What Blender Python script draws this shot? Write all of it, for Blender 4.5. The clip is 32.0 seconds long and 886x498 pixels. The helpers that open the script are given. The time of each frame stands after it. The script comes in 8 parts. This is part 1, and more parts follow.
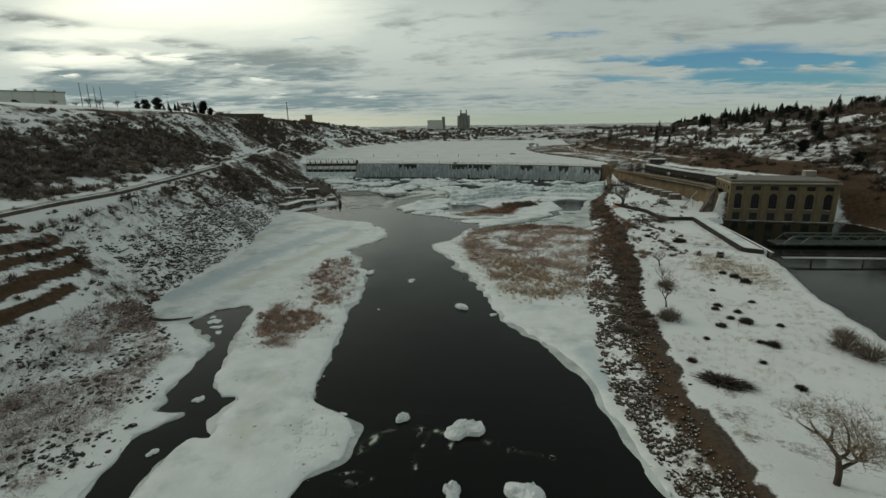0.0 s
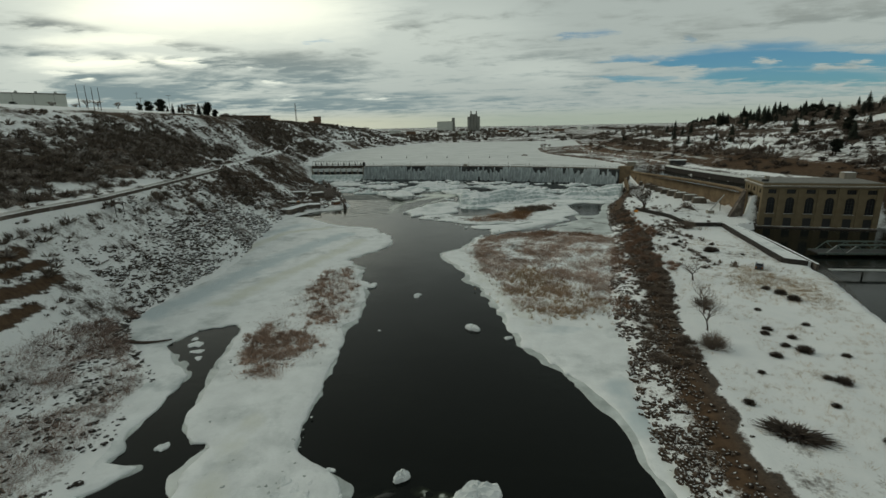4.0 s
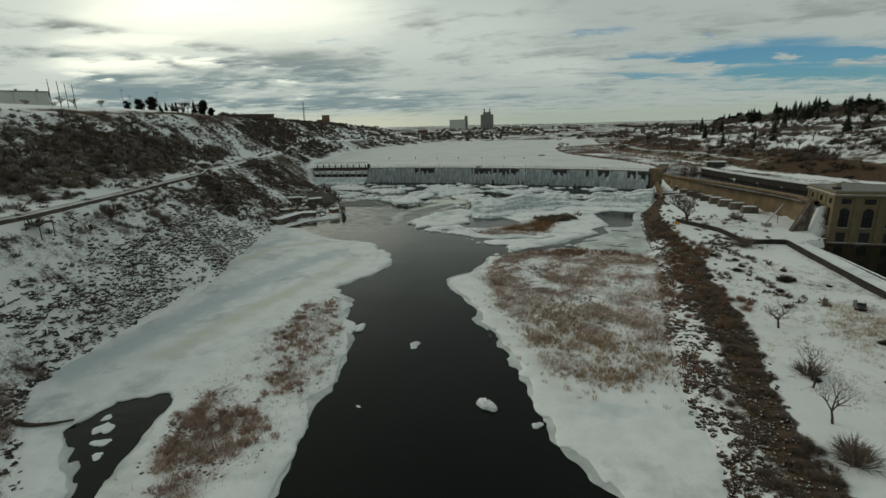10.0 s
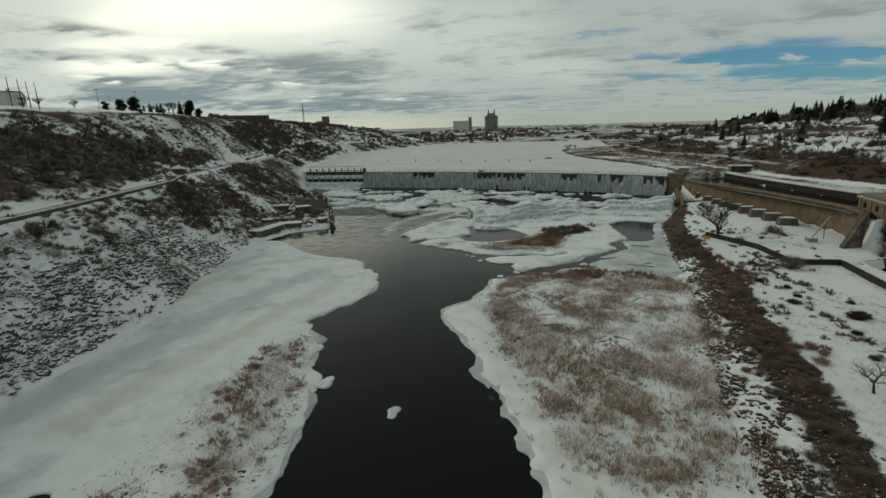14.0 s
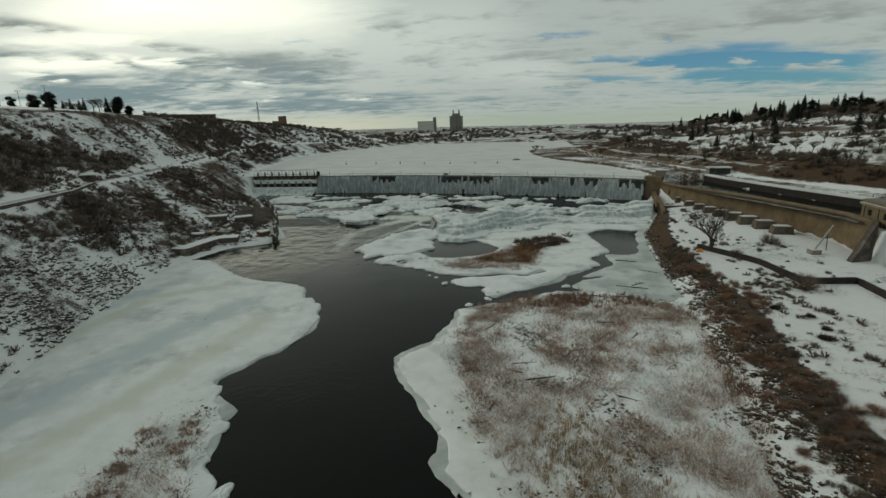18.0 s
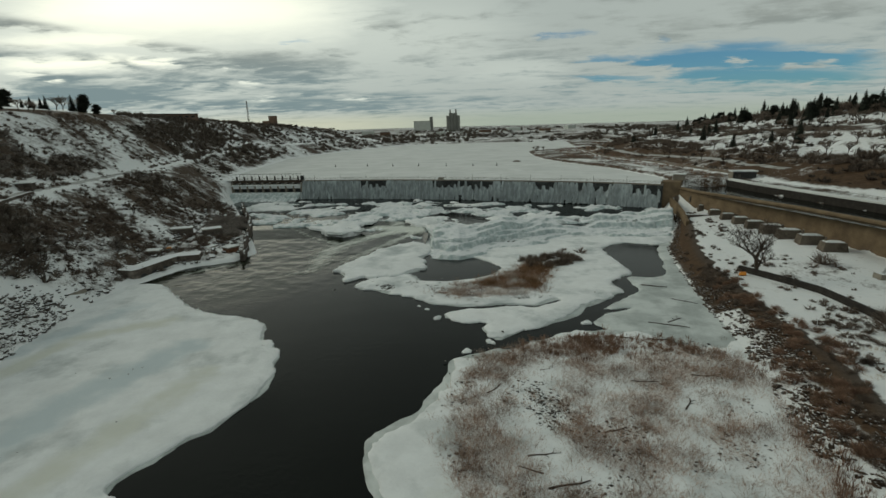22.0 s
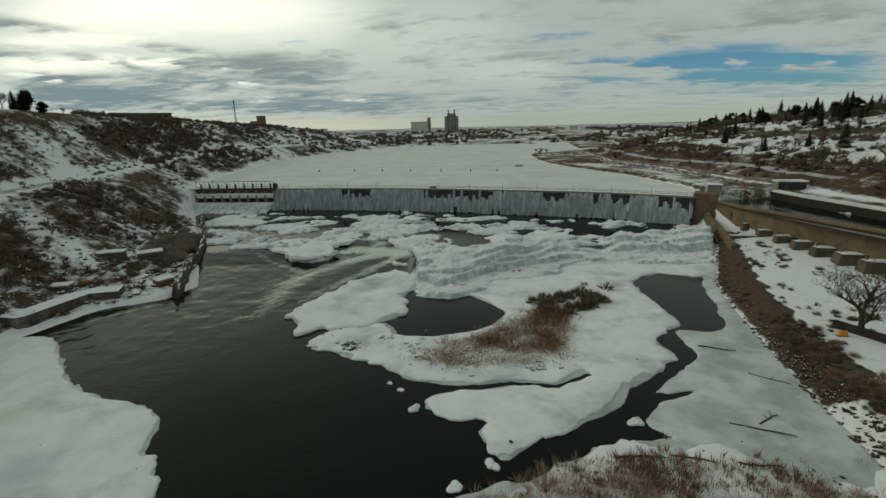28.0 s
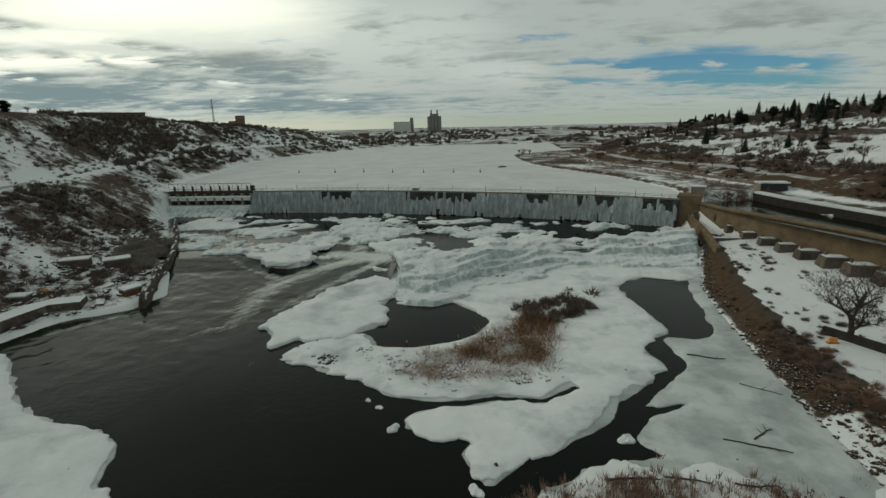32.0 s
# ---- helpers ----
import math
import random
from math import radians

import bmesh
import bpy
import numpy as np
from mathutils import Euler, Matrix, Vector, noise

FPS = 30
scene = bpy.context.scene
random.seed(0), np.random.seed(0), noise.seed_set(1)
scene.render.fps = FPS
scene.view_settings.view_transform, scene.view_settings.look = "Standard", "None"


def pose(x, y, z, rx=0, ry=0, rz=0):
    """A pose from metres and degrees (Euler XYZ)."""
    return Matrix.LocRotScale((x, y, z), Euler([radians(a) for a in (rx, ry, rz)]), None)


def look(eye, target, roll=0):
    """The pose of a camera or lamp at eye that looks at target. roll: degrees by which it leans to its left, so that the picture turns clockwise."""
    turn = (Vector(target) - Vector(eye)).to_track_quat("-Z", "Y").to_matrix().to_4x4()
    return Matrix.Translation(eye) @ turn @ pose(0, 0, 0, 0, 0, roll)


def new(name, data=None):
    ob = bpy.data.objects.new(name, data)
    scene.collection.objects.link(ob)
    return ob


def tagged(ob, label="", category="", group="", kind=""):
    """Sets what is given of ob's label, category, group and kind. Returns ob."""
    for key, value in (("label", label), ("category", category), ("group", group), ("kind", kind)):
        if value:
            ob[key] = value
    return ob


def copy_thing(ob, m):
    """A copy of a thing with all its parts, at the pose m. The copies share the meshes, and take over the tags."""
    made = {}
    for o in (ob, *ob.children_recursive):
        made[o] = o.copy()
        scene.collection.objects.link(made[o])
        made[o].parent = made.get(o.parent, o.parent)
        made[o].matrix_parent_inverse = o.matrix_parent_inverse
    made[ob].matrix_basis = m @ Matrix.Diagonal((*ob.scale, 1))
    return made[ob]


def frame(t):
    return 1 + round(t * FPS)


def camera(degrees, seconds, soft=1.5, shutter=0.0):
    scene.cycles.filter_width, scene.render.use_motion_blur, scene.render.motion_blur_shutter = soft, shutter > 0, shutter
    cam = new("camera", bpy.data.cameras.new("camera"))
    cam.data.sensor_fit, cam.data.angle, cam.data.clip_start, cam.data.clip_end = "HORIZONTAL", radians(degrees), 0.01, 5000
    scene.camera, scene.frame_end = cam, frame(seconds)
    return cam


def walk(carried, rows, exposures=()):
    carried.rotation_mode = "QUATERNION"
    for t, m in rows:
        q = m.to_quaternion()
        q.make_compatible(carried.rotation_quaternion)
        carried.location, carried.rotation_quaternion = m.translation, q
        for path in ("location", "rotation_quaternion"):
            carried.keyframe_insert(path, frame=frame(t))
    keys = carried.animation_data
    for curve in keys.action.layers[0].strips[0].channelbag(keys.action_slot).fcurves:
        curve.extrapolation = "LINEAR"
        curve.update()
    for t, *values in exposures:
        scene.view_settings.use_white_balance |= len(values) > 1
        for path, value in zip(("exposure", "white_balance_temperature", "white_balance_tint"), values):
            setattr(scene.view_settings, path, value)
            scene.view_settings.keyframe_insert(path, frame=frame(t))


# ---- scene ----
cam = camera(85.6, 32.0)
PATH = [
    (0, (1.47, 10.449, 40.248), (1.326, 12.381, 39.754), -0.9),
    (0.5, (1.29, 11.694, 40.197), (1.143, 13.627, 39.706), -0.9),
    (1, (1.179, 13.032, 40.134), (1.027, 14.965, 39.643), -0.9),
    (1.5, (1.109, 14.444, 40.084), (0.952, 16.376, 39.592), -1.0),
    (2, (1.115, 16.007, 40.058), (0.954, 17.939, 39.565), -1.0),
    (2.5, (1.084, 17.576, 40.017), (0.917, 19.507, 39.525), -1.1),
    (3, (1.024, 19.16, 39.955), (0.852, 21.091, 39.463), -1.2),
    (3.5, (0.957, 20.882, 39.881), (0.778, 22.813, 39.391), -1.2),
    (5.5, (0.474, 28.302, 39.343), (0.279, 30.233, 38.857), -1.2),
    (6, (0.356, 30.303, 39.346), (0.16, 32.232, 38.855), -1.2),
    (6.5, (0.255, 32.475, 39.436), (0.055, 34.402, 38.939), -1.1),
    (7, (0.18, 34.832, 39.576), (-0.026, 36.758, 39.077), -1.3),
    (7.5, (0.147, 37.323, 39.693), (-0.067, 39.248, 39.195), -1.3),
    (8, (0.122, 39.87, 39.765), (-0.099, 41.794, 39.267), -1.3),
    (8.5, (0.032, 42.552, 39.808), (-0.195, 44.476, 39.31), -1.3),
    (9, (-0.055, 45.268, 39.876), (-0.286, 47.192, 39.381), -1.3),
    (9.5, (-0.206, 47.902, 39.957), (-0.442, 49.825, 39.463), -1.3),
    (10, (-0.271, 50.618, 39.988), (-0.509, 52.541, 39.495), -1.4),
    (10.5, (-0.291, 53.302, 39.961), (-0.534, 55.226, 39.47), -1.4),
    (11, (-0.306, 55.952, 39.917), (-0.554, 57.875, 39.427), -1.4),
    (11.5, (-0.324, 58.674, 39.87), (-0.575, 60.596, 39.38), -1.4),
    (12, (-0.311, 61.428, 39.845), (-0.565, 63.35, 39.355), -1.4),
    (12.5, (-0.266, 64.107, 39.866), (-0.522, 66.029, 39.377), -1.4),
    (13, (-0.264, 66.821, 39.9), (-0.52, 68.743, 39.412), -1.5),
    (13.5, (-0.29, 69.644, 39.93), (-0.547, 71.567, 39.443), -1.5),
    (15.5, (-0.371, 81.31, 39.609), (-0.626, 83.232, 39.122), -1.6),
    (16, (-0.381, 84.243, 39.544), (-0.638, 86.166, 39.057), -1.7),
    (16.5, (-0.412, 87.215, 39.499), (-0.626, 89.143, 39.012), -1.6),
    (17, (-0.451, 90.2, 39.44), (-0.59, 92.135, 38.952), -1.5),
    (17.5, (-0.575, 93.248, 39.393), (-0.696, 95.183, 38.904), -1.5),
    (18, (-0.672, 96.298, 39.335), (-0.793, 98.234, 38.847), -1.5),
    (18.5, (-0.71, 99.262, 39.28), (-0.831, 101.198, 38.794), -1.5),
    (19, (-0.743, 102.172, 39.238), (-0.864, 104.109, 38.754), -1.5),
    (19.5, (-0.768, 105.08, 39.21), (-0.89, 107.017, 38.726), -1.5),
    (20, (-0.778, 108.02, 39.199), (-0.897, 109.958, 38.715), -1.5),
    (20.5, (-0.776, 110.952, 39.2), (-0.893, 112.889, 38.716), -1.5),
    (21, (-0.76, 113.9, 39.237), (-0.874, 115.837, 38.753), -1.5),
    (21.5, (-0.753, 116.897, 39.292), (-0.865, 118.834, 38.806), -1.5),
    (22, (-0.751, 119.919, 39.352), (-0.862, 121.855, 38.863), -1.6),
    (22.5, (-0.735, 122.947, 39.416), (-0.849, 124.884, 38.929), -1.5),
    (23, (-0.719, 125.956, 39.445), (-0.833, 127.893, 38.958), -1.4),
    (23.5, (-0.652, 128.884, 39.448), (-0.77, 130.82, 38.963), -1.5),
    (24, (-0.535, 131.749, 39.454), (-0.656, 133.686, 38.97), -1.5),
    (24.5, (-0.392, 134.639, 39.482), (-0.514, 136.575, 38.996), -1.5),
    (25, (-0.25, 137.541, 39.512), (-0.373, 139.477, 39.026), -1.4),
    (25.5, (-0.137, 140.442, 39.53), (-0.258, 142.379, 39.043), -1.4),
    (27.5, (0.321, 151.26, 39.435), (0.211, 153.197, 38.95), -1.4),
    (28, (0.422, 153.573, 39.487), (0.315, 155.51, 39.001), -1.5),
    (28.5, (0.428, 155.57, 39.556), (0.33, 157.507, 39.069), -1.4),
    (29, (0.471, 156.961, 39.616), (0.384, 158.897, 39.12), -1.4),
    (29.5, (0.542, 157.594, 39.626), (0.459, 159.529, 39.127), -1.4),
    (30, (0.671, 157.797, 39.655), (0.596, 159.736, 39.169), -1.3),
    (30.5, (0.736, 157.916, 39.705), (0.68, 159.858, 39.229), -1.3),
    (31, (0.765, 157.983, 39.742), (0.725, 159.925, 39.265), -1.3),
    (31.5, (0.791, 157.884, 39.746), (0.766, 159.825, 39.264), -1.3),
    (32, (0.791, 157.755, 39.753), (0.751, 159.694, 39.266), -1.4),
]
walk(cam, [(t, look(eye, target, roll)) for t, eye, target, roll in PATH], [(0, 0.0, 6680, -1), (32, 0.0, 6680, -1)])


# ---- world, sun and exposure ----
import functools

SUN_AZ, SUN_EL = radians(70), radians(25)      # to the left of the line ahead, above the horizon
world = bpy.data.worlds.new("winter_sky")
scene.world = world
world.use_nodes = True


def build_sky():
    nt = world.node_tree
    nt.nodes.clear()
    N = nt.nodes.new
    L = nt.links.new
    out = N("ShaderNodeOutputWorld")
    bg = N("ShaderNodeBackground")
    sky = N("ShaderNodeTexSky")
    sky.sky_type, sky.sun_disc = "NISHITA", False
    sky.sun_elevation, sky.sun_rotation = SUN_EL, -SUN_AZ
    sky.air_density, sky.dust_density = 1.0, 0.6
    dim = N("ShaderNodeMix")
    dim.data_type, dim.blend_type = "RGBA", "MULTIPLY"
    dim.inputs[0].default_value = 1.0
    L(sky.outputs[0], dim.inputs[6])
    dim.inputs[7].default_value = (0.029, 0.055, 0.080, 1)
    co = N("ShaderNodeTexCoord")
    sep = N("ShaderNodeSeparateXYZ")
    L(co.outputs["Generated"], sep.inputs[0])

    def op(kind, a, b=None, c=None, clamp=False):
        n = N("ShaderNodeMath")
        n.operation, n.use_clamp = kind, clamp
        for i, v in enumerate((a, b, c)):
            if v is None:
                continue
            if isinstance(v, (int, float)):
                n.inputs[i].default_value = v
            else:
                L(v, n.inputs[i])
        return n.outputs[0]

    # clouds lie on a flat layer overhead: divide by the height of the direction
    zc = op("MAXIMUM", op("ADD", sep.outputs[2], 0.09), 0.05)
    u, v = op("DIVIDE", sep.outputs[0], zc), op("DIVIDE", sep.outputs[1], zc)
    vec = N("ShaderNodeCombineXYZ")
    L(u, vec.inputs[0]), L(v, vec.inputs[1])

    def layer(scale, detail, rough, stretch, seed, distort=0.0):
        m = N("ShaderNodeMapping")
        m.inputs["Scale"].default_value = (stretch, 1, 1)
        m.inputs["Location"].default_value = (seed, seed * 0.7, 0)
        m.inputs["Rotation"].default_value = (0, 0, radians(10))
        L(vec.outputs[0], m.inputs[0])
        n = N("ShaderNodeTexNoise")
        n.inputs["Scale"].default_value, n.inputs["Detail"].default_value = scale, detail
        n.inputs["Roughness"].default_value, n.inputs["Distortion"].default_value = rough, distort
        L(m.outputs[0], n.inputs[0])
        return n.outputs[0]

    def ramp(src, lo, hi):
        n = N("ShaderNodeMapRange")
        n.interpolation_type = "SMOOTHSTEP"
        n.inputs[1].default_value, n.inputs[2].default_value = lo, hi
        L(src, n.inputs[0])
        return n.outputs[0]

    def blend(f, a, b):
        n = N("ShaderNodeMix")
        n.data_type = "RGBA"
        for i, q in ((0, f), (6, a), (7, b)):
            if isinstance(q, tuple):
                n.inputs[i].default_value = (*q, 1)
            else:
                L(q, n.inputs[i])
        return n.outputs[2]

    GREY_BANKS = ((-0.949, 0.236, -0.746, 0.205, 0.011, 0.75), (-0.961, 0.191, -0.816, 0.186, 0.0073, 0.45), (-0.966, 0.172, -0.845, 0.162, 0.011, 0.55), (-0.845, 0.166, -0.621, 0.139, 0.011, 0.6), (-0.974, 0.141, -0.84, 0.133, 0.0037, 0.55), (-0.685, 0.182, -0.489, 0.154, 0.011, 0.75), (-0.572, 0.146, -0.238, 0.122, 0.0195, 0.8), (-0.903, 0.126, -0.577, 0.114, 0.0085, 0.5), (-0.937, 0.089, -0.583, 0.079, 0.0244, 0.95), (-0.675, 0.106, -0.239, 0.109, 0.0159, 0.7), (-0.646, 0.066, -0.082, 0.045, 0.0134, 0.75), (-0.404, 0.081, -0.059, 0.063, 0.0085, 0.55), (-0.21, 0.198, -0.105, 0.197, 0.0098, 0.55), (-0.596, 0.214, -0.457, 0.213, 0.0061, 0.35), (-0.27, 0.149, -0.213, 0.149, 0.0073, 0.4), (-0.146, 0.137, -0.035, 0.128, 0.011, 0.4), (0.02, 0.137, 0.195, 0.126, 0.0122, 0.4), (0.009, 0.08, 0.251, 0.078, 0.0061, 0.3), (-0.037, 0.054, 0.22, 0.043, 0.0098, 0.3), (0.308, 0.188, 0.445, 0.168, 0.0195, 0.35), (0.494, 0.186, 0.761, 0.195, 0.0171, 0.5))
    BRIGHT_RIFTS = ((-0.87, 0.262, -0.208, 0.227, 0.0585, 1.0), (-0.947, 0.196, -0.6, 0.189, 0.0146, 0.75), (-0.972, 0.15, -0.679, 0.147, 0.0134, 0.9), (-0.69, 0.152, -0.585, 0.138, 0.0073, 0.9), (-0.844, 0.117, -0.807, 0.117, 0.0037, 0.7), (-0.484, 0.1, -0.426, 0.094, 0.0043, 0.55), (-0.454, 0.062, -0.382, 0.066, 0.0037, 0.5), (-0.243, 0.06, -0.196, 0.059, 0.003, 0.55), (-0.504, 0.128, -0.487, 0.126, 0.0037, 0.5), (-0.976, 0.134, -0.865, 0.13, 0.0049, 0.6), (-0.301, 0.189, 0.075, 0.166, 0.0732, 0.25), (-0.035, 0.113, 0.185, 0.101, 0.0268, 0.22))
    BLUE_RIFTS = ((0.334, 0.118, 0.779, 0.1, 0.0207, 1.0), (0.438, 0.137, 0.604, 0.13, 0.0122, 0.6), (0.227, 0.122, 0.334, 0.118, 0.0085, 0.6), (0.229, 0.091, 0.347, 0.085, 0.0073, 0.6), (0.347, 0.09, 0.784, 0.072, 0.0146, 0.75), (0.24, 0.073, 0.788, 0.049, 0.0146, 0.35), (0.129, 0.172, 0.236, 0.17, 0.0085, 0.5), (0.363, 0.154, 0.394, 0.155, 0.0098, 0.35), (-0.393, 0.174, -0.325, 0.174, 0.0037, 0.4))
    WISPS = ((0.477, 0.108, 0.54, 0.11, 0.0055, 0.9), (0.608, 0.097, 0.711, 0.097, 0.0055, 0.95), (0.629, 0.063, 0.664, 0.066, 0.0043, 0.8), (0.239, 0.107, 0.389, 0.096, 0.0098, 0.6), (0.584, 0.123, 0.775, 0.118, 0.0037, 0.35))

    x_, y_, z_ = sep.outputs[0], sep.outputs[1], sep.outputs[2]
    big = layer(0.55, 7, 0.60, 0.55, 3.1, 0.3)
    fine = layer(2.1, 9, 0.66, 0.60, 7.7, 0.3)
    puff = layer(4.6, 8, 0.62, 0.75, 21.3, 0.4)
    # the sky ahead laid out flat: across and up, ruffled a little
    ahead = op("MAXIMUM", y_, 0.05)
    across = op("ADD", op("DIVIDE", x_, ahead), op("MULTIPLY", op("SUBTRACT", fine, 0.5), 0.22))
    up = op("ADD", op("DIVIDE", z_, ahead), op("MULTIPLY", op("SUBTRACT", puff, 0.5), 0.030))
    up = op("ADD", up, op("MULTIPLY", op("SUBTRACT", big, 0.5), 0.022))

    def banks(rows):
        """Long soft streaks of cloud: both ends, half the thickness, strength."""
        total = None
        for ax, ay, bx, by, w, k in rows:
            lx, ly = bx - ax, by - ay
            half = math.hypot(lx, ly) / 2
            dx, dy = lx / (2 * half), ly / (2 * half)
            px, py = op("SUBTRACT", across, (ax + bx) / 2), op("SUBTRACT", up, (ay + by) / 2)
            t = op("ADD", op("MULTIPLY", px, dx / half), op("MULTIPLY", py, dy / half))
            q = op("ADD", op("MULTIPLY", px, -dy / w), op("MULTIPLY", py, dx / w))
            t2 = op("MULTIPLY", t, t)
            e = op("EXPONENT", op("MULTIPLY", op("ADD", op("MULTIPLY", t2, t2), op("MULTIPLY", q, q)), -0.8))
            e = op("MULTIPLY", e, k)
            total = e if total is None else op("MAXIMUM", total, e)
        return total

    grey_, glow_, blue_, veil_ = banks(GREY_BANKS), banks(BRIGHT_RIFTS), banks(BLUE_RIFTS), banks(WISPS)
    # nearness to the thin bright cloud round the sun, as a dot product of directions
    s = Vector((-math.sin(radians(38)) * math.cos(radians(19)), math.cos(radians(38)) * math.cos(radians(19)), math.sin(radians(19))))
    dot = op("ADD", op("ADD", op("MULTIPLY", x_, s.x), op("MULTIPLY", y_, s.y)), op("MULTIPLY", z_, s.z))
    near = op("POWER", op("MAXIMUM", dot, 0.0), 14.0)
    high = op("MULTIPLY", op("SUBTRACT", z_, 0.22), 4.0, clamp=True)
    mottle = op("SUBTRACT", op("ADD", op("MULTIPLY", fine, 0.6), op("MULTIPLY", puff, 0.4)), 0.5)
    thick = op("ADD", op("MULTIPLY", grey_, 0.88), op("MULTIPLY", mottle, 3.8))
    thick = op("SUBTRACT", op("ADD", thick, 0.14), op("MULTIPLY", glow_, 0.75))
    thick = ramp(thick, 0.02, 0.92)
    lit = op("ADD", 0.44, op("ADD", op("MULTIPLY", near, 0.32), op("MULTIPLY", glow_, 0.52)))
    lit = op("MULTIPLY", lit, op("SUBTRACT", 1.0, op("MULTIPLY", high, 0.28)))
    warm = blend(op("ADD", op("MULTIPLY", near, 0.5), op("MULTIPLY", glow_, 0.7), clamp=True), (0.93, 1.0, 1.01), (1.0, 0.965, 0.86))
    bright = N("ShaderNodeVectorMath")
    bright.operation = "SCALE"
    L(warm, bright.inputs[0]), L(lit, bright.inputs["Scale"])
    shade = blend(ramp(z_, 0.07, 0.17), (0.215, 0.275, 0.305), (0.275, 0.295, 0.295))
    cloud = blend(thick, bright.outputs[0], shade)
    # a pale strip along the horizon, warmer towards the sun
    strip_ = op("SUBTRACT", 1.0, ramp(z_, 0.012, 0.042))
    pale = blend(ramp(x_, -0.30, 0.10), (0.60, 0.585, 0.475), (0.36, 0.40, 0.35))
    cloud = blend(op("MULTIPLY", strip_, 0.8), cloud, pale)
    # rifts of blue low on one side
    hole = op("SUBTRACT", op("ADD", blue_, op("MULTIPLY", mottle, 0.9)), op("MULTIPLY", veil_, 0.9))
    dens = op("SUBTRACT", 1.0, op("MULTIPLY", ramp(hole, 0.12, 0.72), 0.96))
    mix = N("ShaderNodeMix")
    mix.data_type = "RGBA"
    L(dens, mix.inputs[0]), L(dim.outputs[2], mix.inputs[6]), L(cloud, mix.inputs[7])
    L(mix.outputs[2], bg.inputs[0])
    bg.inputs[1].default_value = 1.0
    L(bg.outputs[0], out.inputs[0])


build_sky()
sun = new("sun", bpy.data.lights.new("sun", "SUN"))
sun.data.energy, sun.data.angle, sun.data.color = 0.75, radians(24), (1.0, 0.94, 0.84)
sun.matrix_world = look((-math.sin(SUN_AZ) * math.cos(SUN_EL), math.cos(SUN_AZ) * math.cos(SUN_EL), math.sin(SUN_EL)), (0, 0, 0))


# ---- materials ----
def material(name, color, rough=0.8, metal=0.0, vary=0.25, scale=1.5, bump=0.0, bump_scale=None, second=None, second_at=(0.5, 0.62), snow=None, second_scale=None, per_object=0.0, per_island=0.0, stretch=1.0):
    """A surface with two scales of variation; second: another colour in patches; snow: lies on what faces up steeper than that."""
    m = bpy.data.materials.new(name)
    m.use_nodes = True
    nt = m.node_tree
    N, L = nt.nodes.new, nt.links.new
    bsdf = nt.nodes["Principled BSDF"]
    bsdf.inputs["Roughness"].default_value, bsdf.inputs["Metallic"].default_value = rough, metal
    bsdf.inputs["Specular IOR Level"].default_value = 0.12 if rough >= 0.8 else 0.4
    geo = N("ShaderNodeNewGeometry")

    def tex(s, detail=5, rough_=0.6):
        n = N("ShaderNodeTexNoise")
        n.inputs["Scale"].default_value, n.inputs["Detail"].default_value, n.inputs["Roughness"].default_value = s, detail, rough_
        if stretch == 1.0:
            L(geo.outputs["Position"], n.inputs[0])
        else:                                   # streaks that run down the surface
            mp = N("ShaderNodeMapping")
            mp.inputs["Scale"].default_value = (1, 1, stretch)
            L(geo.outputs["Position"], mp.inputs[0]), L(mp.outputs[0], n.inputs[0])
        return n.outputs[0]

    def ramp(src, lo, hi):
        n = N("ShaderNodeMapRange")
        n.inputs[1].default_value, n.inputs[2].default_value = lo, hi
        L(src, n.inputs[0])
        return n.outputs[0]

    def blend(f, a, b, kind="MIX"):
        n = N("ShaderNodeMix")
        n.data_type, n.blend_type = "RGBA", kind
        for i, v in ((0, f), (6, a), (7, b)):
            if isinstance(v, (int, float)):
                n.inputs[i].default_value = v
            elif isinstance(v, tuple):
                n.inputs[i].default_value = (*v, 1)
            else:
                L(v, n.inputs[i])
        return n.outputs[2]

    dark, light = tuple(c * (1 - vary) for c in color), tuple(min(1, c * (1 + vary)) for c in color)
    col = blend(ramp(tex(scale), 0.3, 0.7), dark, light)
    col = blend(ramp(tex(scale * 9), 0.25, 0.75), blend(1.0, col, (1 - vary * 0.6,) * 3, "MULTIPLY"), col)
    if per_object:
        info = N("ShaderNodeObjectInfo")
        col = blend(ramp(info.outputs["Random"], 0, 1), blend(1.0, col, (1 - per_object,) * 3, "MULTIPLY"), col)
    if per_island:
        col = blend(ramp(geo.outputs["Random Per Island"], 0, 1), blend(1.0, col, (1 - per_island,) * 3, "MULTIPLY"), col)
    if second:
        col = blend(ramp(tex(second_scale or scale * 0.4, 8, 0.65), *second_at), col, second)
    if snow is not None:
        sep = N("ShaderNodeSeparateXYZ")
        L(geo.outputs["Normal"], sep.inputs[0])
        add = N("ShaderNodeMath")
        add.operation = "MULTIPLY_ADD"
        L(tex(2.5), add.inputs[0])
        add.inputs[1].default_value = 0.5
        L(sep.outputs[2], add.inputs[2])
        col = blend(ramp(add.outputs[0], snow + 0.2, snow + 0.32), col, (0.80, 0.82, 0.84))
    L(col, bsdf.inputs["Base Color"])
    if bump:
        b = N("ShaderNodeBump")
        b.inputs["Strength"].default_value, b.inputs["Distance"].default_value = bump, 0.3
        L(tex(bump_scale or scale * 4, 8), b.inputs["Height"])
        L(b.outputs[0], bsdf.inputs["Normal"])
    return m


